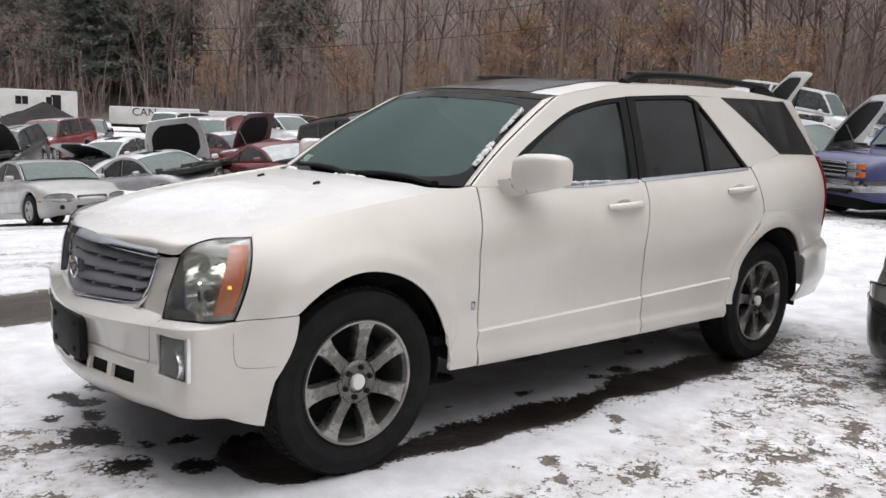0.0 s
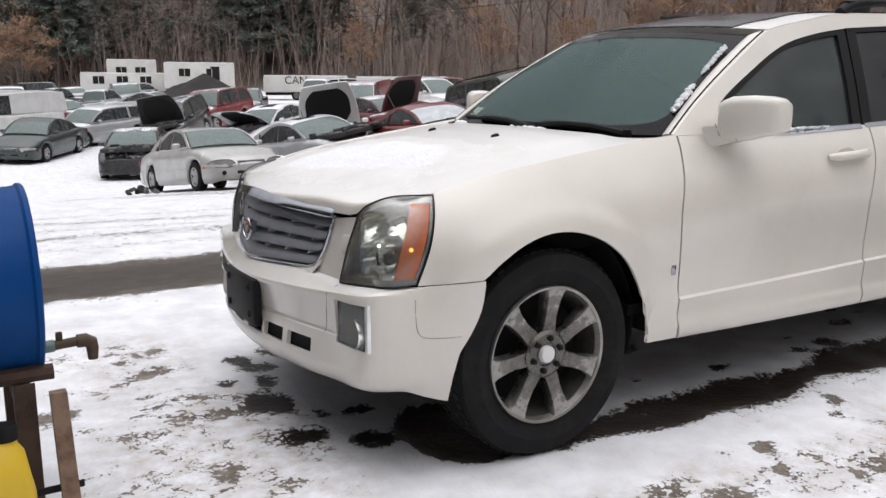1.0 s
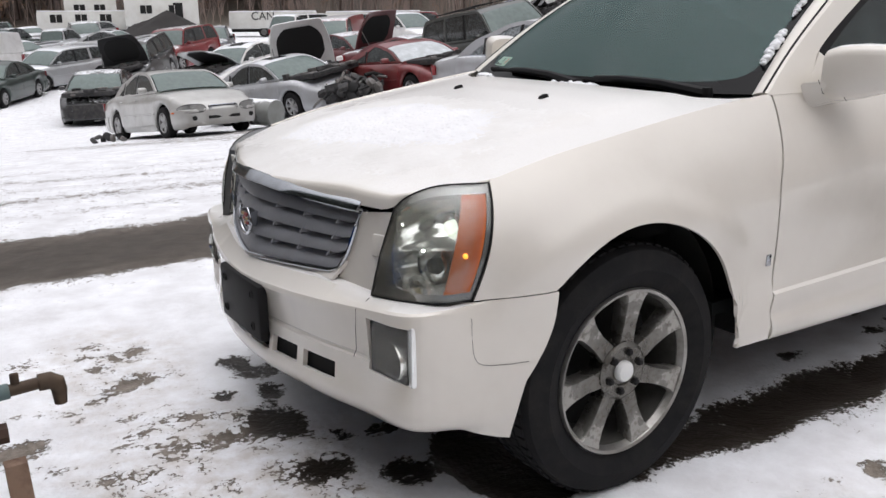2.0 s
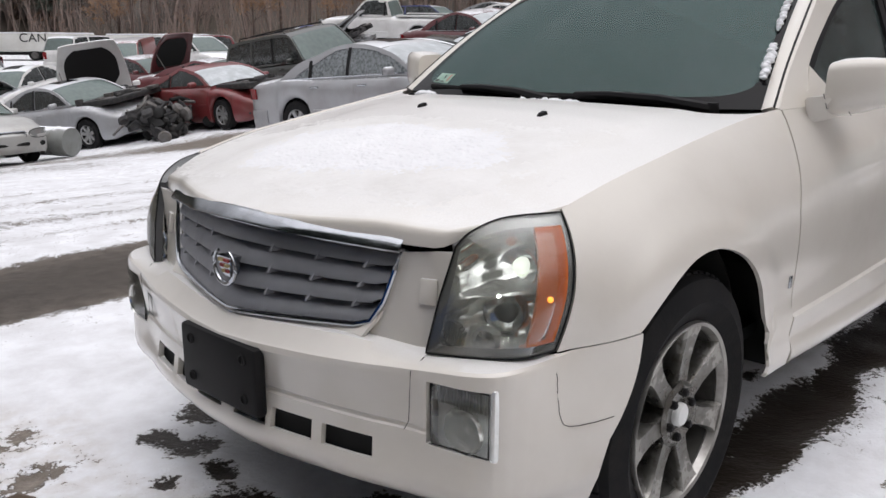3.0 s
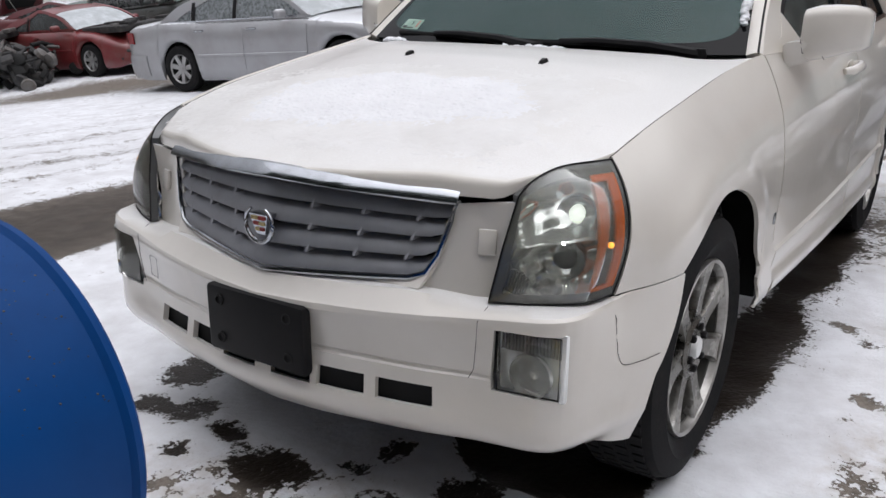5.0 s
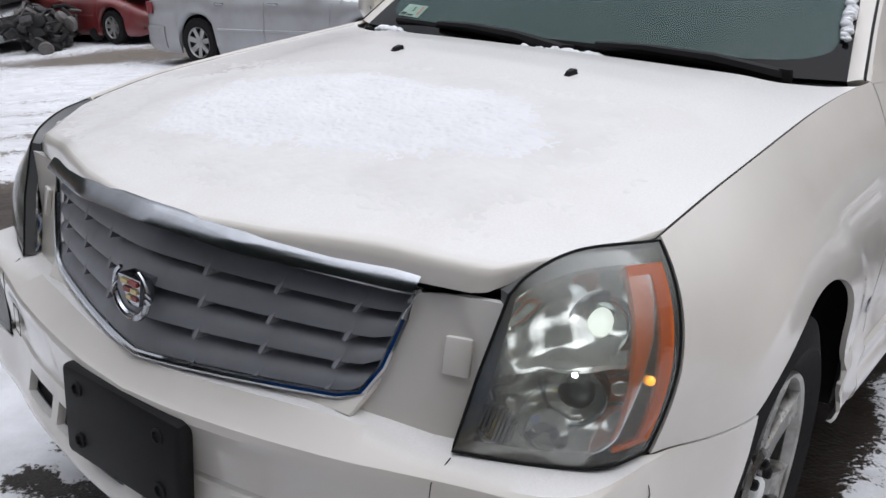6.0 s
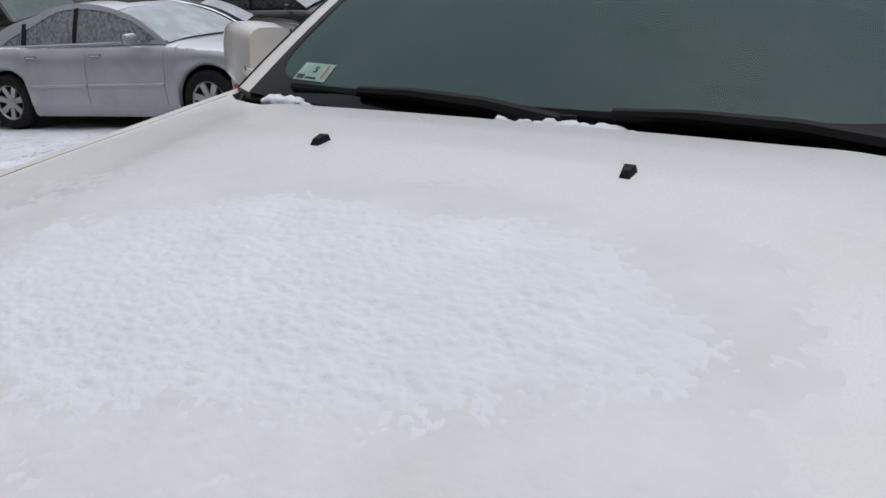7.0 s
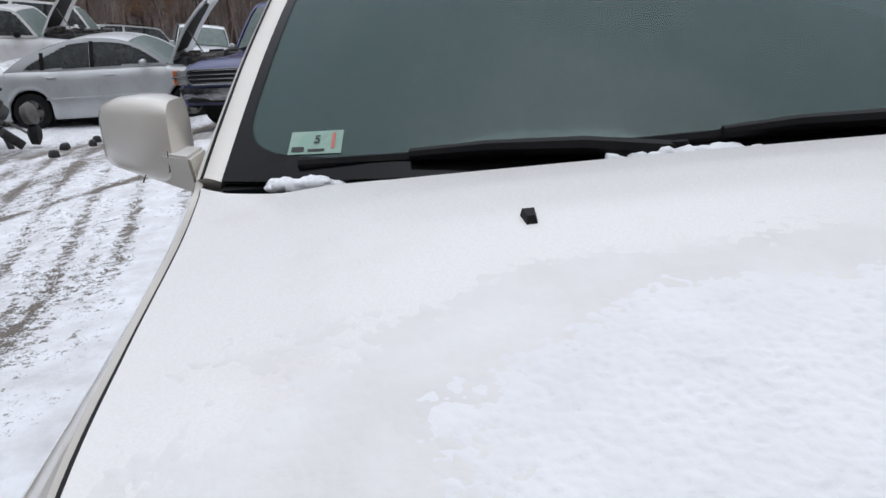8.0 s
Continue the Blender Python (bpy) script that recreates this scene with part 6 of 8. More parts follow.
        pts = [(w - o * min(1.0, w / 0.6) + flare * (0.05 < q < 0.7), lo + (top - 0.016 - lo) * q) for q, o in ups] + [(w * 0.74, top + 0.006), (w * 0.42, top + 0.022), (0, top + 0.028)]
        return pts

    rows = []
    for d in ds:
        p = ring(d)
        rows.append([(X(d), -a, b) for a, b in p] + [(X(d), a, b) for a, b in p[::-1][1:]])
    V = [v for row in rows for v in row]
    n = len(rows[0])
    F = [(i * n + j, (i + 1) * n + j, (i + 1) * n + j + 1, i * n + j + 1) for i in range(len(rows) - 1) for j in range(n - 1)]
    F += [tuple(range(n))[::-1], tuple((len(rows) - 1) * n + j for j in range(n))]
    mesh_ob("body", V, F, Mp, car, smooth=48)
    bm = bmesh.new()
    box(bm, (0, 0, 0.42), (L - 0.5, Wd * 0.62, 0.42))
    box(bm, (X(fo + wb / 2), 0, 0.40), (wb - 2 * ra - 0.05, Wd * 0.93, 0.30))
    part("underbody", bm, DARK, car)

    def on_flank(d, zz, s, out):
        pr = ring(d)
        return (X(d), s * (float(np.interp(zz, [p[1] for p in pr[:10]], [p[0] for p in pr[:10]])) + out), zz)

    # doors, proud of the body by a few millimetres, with handles and a rubbing strip
    gap = {1: [(c0 + 0.02, c0 + 1.32)], 2: [(c0 + 0.02, c0 + 1.13), (c0 + 1.14, min(c3 - 0.35, c0 + 2.12))], 3: [(c0 + 0.02, c0 + 1.05), (c0 + 1.06, c0 + 2.02)]}[K["doors"]]
    for a, b in gap:
        for s in (-1, 1):
            P = np.zeros((16, 9, 3))
            for i, d in enumerate(np.linspace(a, b, 16)):
                lo, top = max(low(d) + 0.02, 0.30), hz(d)
                for j, q in enumerate(np.linspace(0.0, 0.965, 9)):
                    P[i, j] = on_flank(d, lo + (top - lo) * q, s, 0.007)
            dr = shell("door", P, Mp, car, "", 0.014, centre=(0, 0, 0.6))
            bm = bmesh.new()
            hx, hy, hz3 = on_flank(b - 0.16, belt - 0.12, s, 0.016)
            box(bm, (hx, hy, hz3), (0.17, 0.03, 0.03), bevel=0.01)
            part("handle", bm, trim or Mp, dr)
            P = np.array([[on_flank(d, zz, s, o) for zz, o in ((0.50, 0.006), (0.505, 0.018), (0.535, 0.018), (0.54, 0.006))] for d in np.linspace(a + 0.01, b - 0.01, 10)])
            shell("side_moulding", P, Mp, dr, "", 0.01, centre=(0, 0, 0.6))
    # cabin: one roofline carries screens, roof and side frames
    boxy = kind in ("van", "suv", "minivan", "truck", "pickup", "wagon")
    zb, zt = belt + 0.012, H
    wb0, wt = Wd / 2 - (0.09 if not boxy else 0.05), Wd / 2 - (0.25 if not boxy else 0.19 if kind != "van" else 0.12)
    tumble = lambda z_: wb0 + (wt - wb0) * ((z_ - zb) / (zt - zb)) ** 1.25 if z_ > zb else wb0
    mid = (c1 + c2) / 2
    if boxy:
        rl = [(c0, zb), (c0 + (c1 - c0) * 0.5, zb + (zt - zb) * 0.53), (c1 - 0.02, zt - 0.075), (c1 + 0.30, zt - 0.015), (mid, zt), (c2 - 0.25, zt - 0.02), (c2 + 0.02, zt - 0.07), (c3 - (c3 - c2) * 0.45, zb + (zt - zb) * 0.50), (c3, zb)]
    else:
        rl = [(c0, zb), (c0 + (c1 - c0) * 0.5, zb + (zt - zb) * 0.535), (c1 - 0.05, zt - 0.085), (c1 + 0.28, zt - 0.018), (mid + 0.05, zt), (c2 - 0.22, zt - 0.035), (c2 + 0.05, zt - 0.11), (c3 - (c3 - c2) * 0.45, zb + (zt - zb) * 0.50), (c3, zb)]
    RL = smooth_curve(rl, 161)
    line = lambda d: float(np.interp(d, RL[:, 0], RL[:, 1]))
    slope = lambda d: (line(d + 0.03) - line(d - 0.03)) / 0.06
    posts = {1: [c1 + (c2 - c1) * 0.97] if kind not in ("coupe",) else [c2 - 0.05], 2: [c1 + (c2 - c1) * 0.46, c2 + (c3 - c2) * 0.22], 3: [c1 + (c2 - c1) * 0.27, c1 + (c2 - c1) * 0.62]}[K["doors"]]
    if kind == "van":
        posts = [c1 + 0.75]
    nu, nv = (150, 22) if math.hypot(x, y) < 24 else (70, 12)
    D = np.linspace(c0 + 0.01, c3 - 0.01, nu)
    vs = np.linspace(0, 1, nv) ** 0.9
    S = np.array([[(X(d), tumble(zb - 0.03 + (line(d) - zb + 0.03) * v), zb - 0.03 + (line(d) - zb + 0.03) * v) for v in vs] for d in D])
    cell = np.zeros((nu - 1, nv - 1), int)
    for i in range(nu - 1):
        d = (D[i] + D[i + 1]) / 2
        for j in range(nv - 1):
            z_ = (S[i, j, 2] + S[i + 1, j + 1, 2]) / 2
            rim_ = (line(d) - z_) / math.sqrt(1 + slope(d) ** 2)
            back = 0.055 + (0.13 if not boxy else 0.06) * min(1.0, max(0.0, (d - c2 + 0.35) / (c3 - c2 + 0.1)))
            if z_ > zb + 0.012 and rim_ > back and not (kind == "van" and d > posts[0]):
                k = sum(d > q for q in posts)
                if all(abs(d - q) > 0.034 for q in posts):
                    cell[i, j] = 1 + k
    for s in (-1, 1):
        Q = S * (1, s, 1)
        shell("side_frame", Q, Mp, car, "", 0.03, cell == 0, centre=(0, 0, 1.0))
        for k in range(1, cell.max() + 1):
            if (cell == k).any():
                shell("side_window", Q - np.array((0, s * 0.014, 0)), side_glass or glass or CAR_GLASS, car, "", 0.004, cell == k, centre=(0, 0, 1.0))
        for q in posts[:2 if K["doors"] == 2 else 1]:
            if kind != "van" and line(q) - zb > 0.2:
                P = np.array([[(X(q + o), s * (tumble(zz) + 0.002), zz) for o in (-0.034, 0.034)] for zz in np.linspace(zb, line(q) - 0.05, 6)])
                shell("door_post", P, TRIM, car, "", 0.012, centre=(0, 0, 1.0))
        if belt_trim or trim:
            P = np.array([[(X(d), s * (tumble(zb) + o), zb + h) for o, h in ((0.0, -0.012), (0.008, -0.008), (0.008, 0.008), (0.0, 0.012))] for d in np.linspace(c0 + 0.2, c3 - 0.2, 12)])
            shell("belt_strip", P, belt_trim or trim, car, "", 0.006, centre=(0, 0, 0.5))
        bm = bmesh.new()
        box(bm, (X(c0 + 0.36), s * (Wd / 2 + 0.06), belt + 0.05), (0.10, 0.19, 0.125), bevel=0.04)
        mir = part("door_mirror", bm, Mp if kind not in ("van", "truck", "pickup") else TRIM, car, "", 60)
        bm = bmesh.new()
        box(bm, (X(c0 + 0.41), s * (Wd / 2 + 0.065), belt + 0.05), (0.006, 0.155, 0.09), bevel=0.002)
        part("mirror_glass", bm, CHROME, mir)

    def over(da, db, n_, inset_, bow, lift_=0.0):
        return np.array([[(X(d) + bow * (1 - q * q), q * (tumble(line(d)) - inset_), line(d) + lift_ + 0.022 * (1 - q * q) - 0.02 * abs(q) ** 6) for q in np.linspace(-1, 1, 15)] for d in np.linspace(da, db, n_)])

    shell("roof", over(c1 - 0.06, c2 + 0.06, 24, -0.004, 0.0), car_paint((0.02, 0.02, 0.022), snow) if dark_top else Mp, car, "", 0.03, centre=(0, 0, 0.5))
    shell("windscreen", over(c0 - 0.01, c1 - 0.055, 10, 0.055, 0.05), gl, car, "", 0.005, centre=(0, 0, 0.8))
    if kind != "van":
        shell("rear_window", over(c2 + 0.055, c3 + 0.01, 10, 0.07, -0.04), gl, car, "", 0.005, centre=(0, 0, 0.8))
    if kind in ("sedan", "tall_sedan", "limousine") and snow > 0.3:
        shell("sunroof", over(c1 + 0.12, c1 + 0.55, 5, 0.22, 0.0, 0.006), FRIT, car, "", 0.004, centre=(0, 0, 0.8))
    for s in (-1, 1):
        bm = bmesh.new()
        tube(bm, [(X(c0 + 0.05), s * 0.1, zb + 0.045), (X(c0 + 0.12), s * 0.42, zb + 0.075)], 0.010, 5)
        part("wiper", bm, TRIM, car)
    if rack:
        for s in (-1, 1):
            bm = bmesh.new()
            tube(bm, [(X(c1 + 0.3), s * (wt - 0.12), zt - 0.01), (X(c1 + 0.35), s * (wt - 0.12), zt + 0.05), (X(c2 - 0.35), s * (wt - 0.12), zt + 0.05), (X(c2 - 0.3), s * (wt - 0.12), zt - 0.01)], 0.016, 6)
            part("roof_rail", bm, TRIM, car)
        for d in (c1 + 0.7, c2 - 0.8):
            bm = bmesh.new()
            tube(bm, [(X(d), -wt + 0.12, zt + 0.06), (X(d), wt - 0.12, zt + 0.06)], 0.014, 6)
            part("cross_bar", bm, TRIM, car)
    bm = bmesh.new()
    box(bm, (X((c0 + c3) / 2 + 0.1), 0, belt - 0.2), (c3 - c0 - 0.5, Wd * 0.8, 0.3))
    for d in (c1 + 0.45, c2 - 0.3) if kind not in ("pickup", "truck", "van") else (c1 + 0.45,):
        for s in (-1, 1):
            box(bm, (X(d), s * Wd * 0.2, belt + 0.04), (0.16, Wd * 0.27, 0.34), bevel=0.05)
            box(bm, (X(d + 0.03), s * Wd * 0.2, belt + 0.27), (0.10, Wd * 0.14, 0.14), bevel=0.04)
    part("interior", bm, INTERIOR, car)
    zf = 0.45 + 0.75 * K.get("low", 0.0)
    gw = 0.30 if kind not in ("truck", "van") else 0.62
    gz, gh = h0 - 0.14, 0.16 if kind == "limousine" else 0.11 if kind not in ("truck", "suv", "van", "pickup") else 0.22

    # bumpers, wrapped round the ends of the body
    def bumper(nm, front):
        plan = [(d if front else L - d, hw(d if front else L - d)) for d in (0.55, 0.40, 0.28, 0.18, 0.10, 0.05, 0.015)]
        e = 0.0 if front else L
        plan += [(e, plan[-1][1] * 0.72), (e + (-0.045 if front else 0.045), plan[-1][1] * 0.36), (e + (-0.06 if front else 0.06), 0)]
        plan = smooth_curve(plan, 24)
        plan = np.concatenate([plan * (1, -1), plan[::-1][1:]])
        hi = zf + 0.115
        prof = ((zf - 0.25, -0.05), (zf - 0.20, 0.002), (zf - 0.14, 0.010), (zf - 0.05, 0.020), (zf + 0.05, 0.022), (zf + 0.085, 0.016), (hi, -0.02)) if not (kind in ("truck", "pickup")) else ((zf - 0.11, -0.03), (zf - 0.09, 0.02), (zf - 0.02, 0.03), (zf + 0.02, 0.03), (zf + 0.08, 0.02), (zf + 0.09, -0.03))
        P = np.zeros((len(plan), len(prof), 3))
        for i, (d, w) in enumerate(plan):
            c = np.array([d - (1.2 if front else L - 1.2), w * 1.0])
            c /= np.linalg.norm(c)
            for j, (z_, o) in enumerate(prof):
                P[i, j] = (X(d + c[0] * o), w + c[1] * o, z_)
        return shell(nm, P, CHROME if kind in ("truck",) or (kind == "pickup" and not front) else Mp, car, "", 0.02, centre=(0, 0, 0.5), smooth=50)

    if not wreck:
        fb = bumper("front_bumper", True)
        bm = bmesh.new()
        box(bm, (X(-0.045), 0, zf - 0.09), (0.05, gw * 2.2, 0.06), bevel=0.015)
        part("lower_intake", bm, DARK, fb)
        for s in (-1, 1):
            bm = bmesh.new()
            lathe(bm, [(0.045, 0.03), (0.047, 0.0), (0.001, 0.0)], 14, Matrix.Translation((X(0.02), s * 0.60, zf - 0.09)) @ Matrix.Rotation(radians(-90), 4, "Z"))
            part("fog_recess", bm, DARK, fb)
    bumper("rear_bumper", False)
    yd = np.array([(hw(d), d) for d in np.linspace(0.0, 0.7, 40)])
    d_at = lambda y_: float(np.interp(y_, yd[:, 0], yd[:, 1]))
    if not wreck:
        bm = bmesh.new()
        box(bm, (X(0.0), 0, gz), (0.07, gw * 2, gh), bevel=0.025)
        g = part("grille", bm, DARK, car)
        part("grille_frame", tube(bmesh.new(), [(X(-0.04), q * gw, gz + v * gh / 2) for q, v in ((-1, -0.6), (-0.9, -1), (0.9, -1), (1, -0.6), (1, 0.6), (0.9, 1), (-0.9, 1), (-1, 0.6))], 0.009, 6, True), CHROME, g)
        for k in range(4):
            bm = bmesh.new()
            if grille == "bars":
                box(bm, (X(-0.045), 0, gz - gh * 0.4 + gh * 0.27 * k), (0.012, gw * 2 - 0.02, 0.010 if kind != "truck" else 0.02), bevel=0.003)
            else:
                box(bm, (X(-0.045), gw * (-0.9 + 0.6 * k), gz), (0.012, 0.02, gh - 0.02), bevel=0.003)
            part("grille_bar", bm, CHROME, g)
    for s in (-1, 1):
        if not wreck and kind != "truck":
            yo = hw(0.34 if round_nose else 0.10)
            P = np.array([[(X(d_at(gw + 0.05 + (yo - gw - 0.05) * u)) + 0.016, s * (gw + 0.05 + (yo - gw - 0.05) * u + 0.006), gz + 0.02 * u + gh * (0.72 if round_nose else 0.62) * (2 * v - 1) * ((1 - abs(2 * u - 1) ** 2.6) ** 0.5 + 0.06 if round_nose else 1.0)) for v in np.linspace(0, 1, 6)] for u in np.linspace(0, 1, 14)])
            hl = shell("headlamp", P, LAMP, car, "", 0.03, centre=(0, 0, 0.6))
            rim = [tuple(p + (0.003, 0, 0)) for p in np.concatenate([P[:, 0], P[-1, 1:], P[::-1, -1][1:], P[0, ::-1][1:-1]])]
            part("lamp_frame", tube(bmesh.new(), rim, 0.006, 5, True), DARK, hl)
            bm = bmesh.new()
            ax, ay, az = on_flank(0.46, zf + 0.04, s, 0.02)
            box(bm, (ax, ay, az), (0.13, 0.02, 0.035), bevel=0.006)
            part("marker_lamp", bm, AMBER, hl)
        elif not wreck:
            # stacked square lamps and amber corners beside the barred grille
            for q in (0.055, -0.065):
                bm = bmesh.new()
                box(bm, (X(-0.02), s * (gw + 0.12), gz + q), (0.05, 0.20, 0.085), bevel=0.012)
                hl = part("headlamp", bm, LAMP, car)
                bm = bmesh.new()
                box(bm, (X(0.02), s * (gw + 0.265), gz + q), (0.09, 0.075, 0.085), bevel=0.01)
                part("marker_lamp", bm, AMBER, hl)
            bm = bmesh.new()
            box(bm, (X(-0.03), s * (gw + 0.15), gz - 0.005), (0.05, 0.30, 0.022), bevel=0.004)
            part("lamp_bar", bm, CHROME, car)
        tz, th = ((d1 + zf) / 2 + 0.10, 0.17) if kind in ("sedan", "tall_sedan", "coupe", "limousine") else ((d1 + zf) / 2 + 0.12, 0.34)
        P = np.array([[(X(L - dd) - 0.012, s * (hw(L - dd) + 0.006 - yy), tz + th * v) for v in (-0.5, -0.2, 0.2, 0.45)] for dd, yy in ((0.30, -0.004), (0.20, -0.004), (0.12, -0.002), (0.06, 0.0), (0.02, 0.03), (0.0, 0.12), (0.0, 0.20))])
        shell("tail_lamp", P, RED_LENS, car, "", 0.02, centre=(0, 0, 0.6))
    # engine bay, where the hood is open or gone
    if hood_up or wreck:
        bm = bmesh.new()
        box(bm, (X(c0 * 0.52), 0, h1 - 0.01), (c0 * 0.84, Wd * 0.76, 0.12), bevel=0.02)
        rnd = random.Random(name + str(x))
        bay = part("engine_bay", bm, ENGINE, car)
        for k in range(22):
            bm = bmesh.new()
            box(bm, (X(c0 * rnd.uniform(0.05, 0.9)), rnd.uniform(-0.62, 0.62), h1 + rnd.uniform(-0.02, 0.08)), (rnd.uniform(0.06, 0.30), rnd.uniform(0.06, 0.30), rnd.uniform(0.06, 0.14)), Matrix.Rotation(rnd.uniform(-0.1, 0.1), 4, "Z"), 0.015)
            part("engine_part", bm, rnd.choice((ENGINE, ENGINE, STEEL)), bay)
        if wreck:
            for k in range(26):
                bm = bmesh.new()
                p0 = Vector((X(rnd.uniform(-0.05, 0.25)), rnd.uniform(-0.75, 0.75), rnd.uniform(0.25, h0)))
                p1 = p0 + Vector((rnd.uniform(-0.1, 0.12), rnd.uniform(-0.4, 0.4), rnd.uniform(-0.2, 0.2)))
                tube(bm, [p0, p0.lerp(p1, 0.5) + Vector((rnd.uniform(0, 0.08), 0, rnd.uniform(-0.05, 0.05))), p1], rnd.uniform(0.012, 0.045), 6)
                part("bent_bar", bm, rnd.choice((ENGINE, ENGINE, STEEL, Mp)), bay)
            bm = bmesh.new()
            box(bm, (X(-0.01), 0, (h0 + 0.25) / 2), (0.10, hw(0.05) * 1.8, h0 - 0.30), bevel=0.02)
            part("radiator", bm, ENGINE, bay)
    if hood_up:
        Hm = car_paint(hood_color, snow) if hood_color else Mp
        T = Matrix.Translation((X(c0 - 0.02), 0, h1 + 0.05)) @ Matrix.Rotation(radians(-hood_up), 4, "Y")
        P = np.array([[tuple(T @ Vector((u * c0 * 0.97, q * Wd * 0.45 * (1 - 0.24 * u**2.5), 0.09 * math.sin(u * 2.6) + 0.03 * (1 - q * q) - 0.05 * abs(q) ** 8))) for q in np.linspace(-1, 1, 15)] for u in np.linspace(0, 1, 12)])
        hd = shell("raised_hood", P, Hm, car, "hood propped open", 0.03, centre=(X(c0 / 2), 0, 0), smooth=60)
        P = np.array([[tuple(T @ Vector((u * c0 * 0.97, q * Wd * 0.45, 0.09 * math.sin(u * 2.6) - 0.030))) for q in np.linspace(-0.74, 0.74, 11) * (1 if u < 0.5 else math.sqrt(max(0.05, 1 - ((u - 0.5) / 0.38) ** 2 * 0.80))) * min(1.0, 0.72 + (u - 0.10) * 1.6)] for u in np.linspace(0.12, 0.86, 14)])
        shell("hood_liner", P, DARK, hd, "black insulation under the hood", 0.012, centre=tuple(T @ Vector((0.5, 0, 3))))
        bm = bmesh.new()
        tube(bm, [(X(c0 * 0.45), -Wd * 0.38, h1), T @ Vector((c0 * 0.5, -Wd * 0.40, -0.02))], 0.012, 6)
        part("hood_strut", bm, STEEL, car)
    # load bed of pickups: an open trough with walls of its own
    if kind in ("pickup", "truck"):
        bm = bmesh.new()
        box(bm, (X((c3 + L) / 2 + 0.08), 0, d0 + 0.036), (L - c3 - 0.25, Wd * 0.80, 0.012))
        part("bed", bm, DARK, car)
        for s in (-1, 1):
            bm = bmesh.new()
            box(bm, (X((c3 + L) / 2 + 0.08), s * Wd * 0.43, d0 + 0.055), (L - c3 - 0.12, 0.10, 0.07), bevel=0.02)
            part("bed_rail", bm, Mp, car)
        part("tailgate", box(bmesh.new(), (X(L - 0.03), 0, d0 - 0.12), (0.06, Wd * 0.78, 0.42), bevel=0.02), Mp, car)
    for k, (d, s) in enumerate(((fo, -1), (fo, 1), (fo + wb, -1), (fo + wb, 1))):
        if k not in no_wheels:
            yard_wheel(car, X(d), s * (Wd / 2 - 0.115), r, s, style)
        else:
            bm = bmesh.new()
            lathe(bm, [(0.15, -0.02), (0.15, 0.02), (0.07, 0.03), (0.06, 0.12)], 20, Matrix.Translation((X(d), s * (Wd / 2 - 0.2), r)))
            part("brake_drum", bm, STEEL, car)
    return car

# ---- the yard: vehicles row by row ----
WHITE, SILVER, GREY, BLACK = (0.70, 0.70, 0.69), (0.42, 0.43, 0.44), (0.20, 0.205, 0.21), (0.014, 0.015, 0.017)
GREEN, RED, MAROON, BLUE = (0.012, 0.026, 0.022), (0.17, 0.012, 0.016), (0.10, 0.014, 0.018), (0.030, 0.042, 0.16)

yard_car("silver_sedan", "sedan", (0.46, 0.46, 0.445), "dirty pale silver sedan parked nose-out on the snow", 3.79, 16.6, -84, 0.0, style=1)
yard_car("wrecked_sedan", "sedan", BLACK, "black sedan with a smashed and stripped nose", 4.1, 25.4, -112, 0.15, wreck=True, lift=-0.02)
yard_car("green_sedan", "sedan", GREEN, "dark green sedan with a white-edged bumper in snow", 1.9, 32.0, -121, 0.0)
yard_car("white_van", "van", WHITE, "white panel van parked among dark cars", 1.2, 37.6, -140, 0.5)
yard_car("grey_hatchback", "wagon", SILVER, "silver-grey hatchback between dark cars", 4.6, 35.6, -150, 0.5, scale=1.04)
yard_car("black_sport_utility", "suv", BLACK, "black sport utility with its hood propped up", 6.9, 31.5, -122, 0.1, hood_up=62)
yard_car("red_sport_utility", "suv", RED, "dark red sport utility in the back row", 9.6, 35.6, -136, 0.15)
yard_car("dark_pickup", "pickup", (0.06, 0.07, 0.09), "slate-grey pickup in the back row", 13.0, 41.0, -115, 0.2, lift=-0.2)
yard_car("white_sedan", "sedan", WHITE, "white sedan with a dented grey hood raised", 8.6, 24.9, -150, 0.55, hood_up=24, hood_color=(0.36, 0.37, 0.38))
yard_car("silver_wreck", "sedan", (0.44, 0.45, 0.47), "silver sedan missing its front end", 6.75, 17.55, -74, 0.35, wreck=True)
yard_car("white_coupe", "sedan", WHITE, "white sedan with its hood wide open on a black liner", 8.35, 19.6, -112, 0.5, hood_up=70)
yard_car("red_coupe", "coupe", RED, "dark red coupe with a stripped nose and snowed windscreen", 8.75, 14.75, -88, 0.0, glass=SNOWY_GLASS, wreck=True, side_glass=CAR_GLASS)
yard_car("maroon_coupe", "coupe", MAROON, "maroon coupe in the second row", 12.6, 20.9, -60, 0.3)
yard_car("red_van", "van", (0.22, 0.016, 0.02), "red van with a white band", 12.9, 27.0, -128, 0.4, scale=0.9)
yard_car("maroon_sedan", "sedan", MAROON, "maroon sedan with its hood up", 11.9, 23.9, -75, 0.2, hood_up=60)
yard_car("green_sport_utility", "suv", (0.040, 0.046, 0.042), "dark grey-green sport utility with a roof rack", 11.75, 15.2, -90, 0.0, rack=True)
yard_car("silver_limousine", "limousine", (0.36, 0.365, 0.38), "large silver sedan with snow on its windscreen", 7.27, 7.55, -86, 0.6, glass=SNOWY_GLASS, side_glass=FROSTED, trim=CHROME)
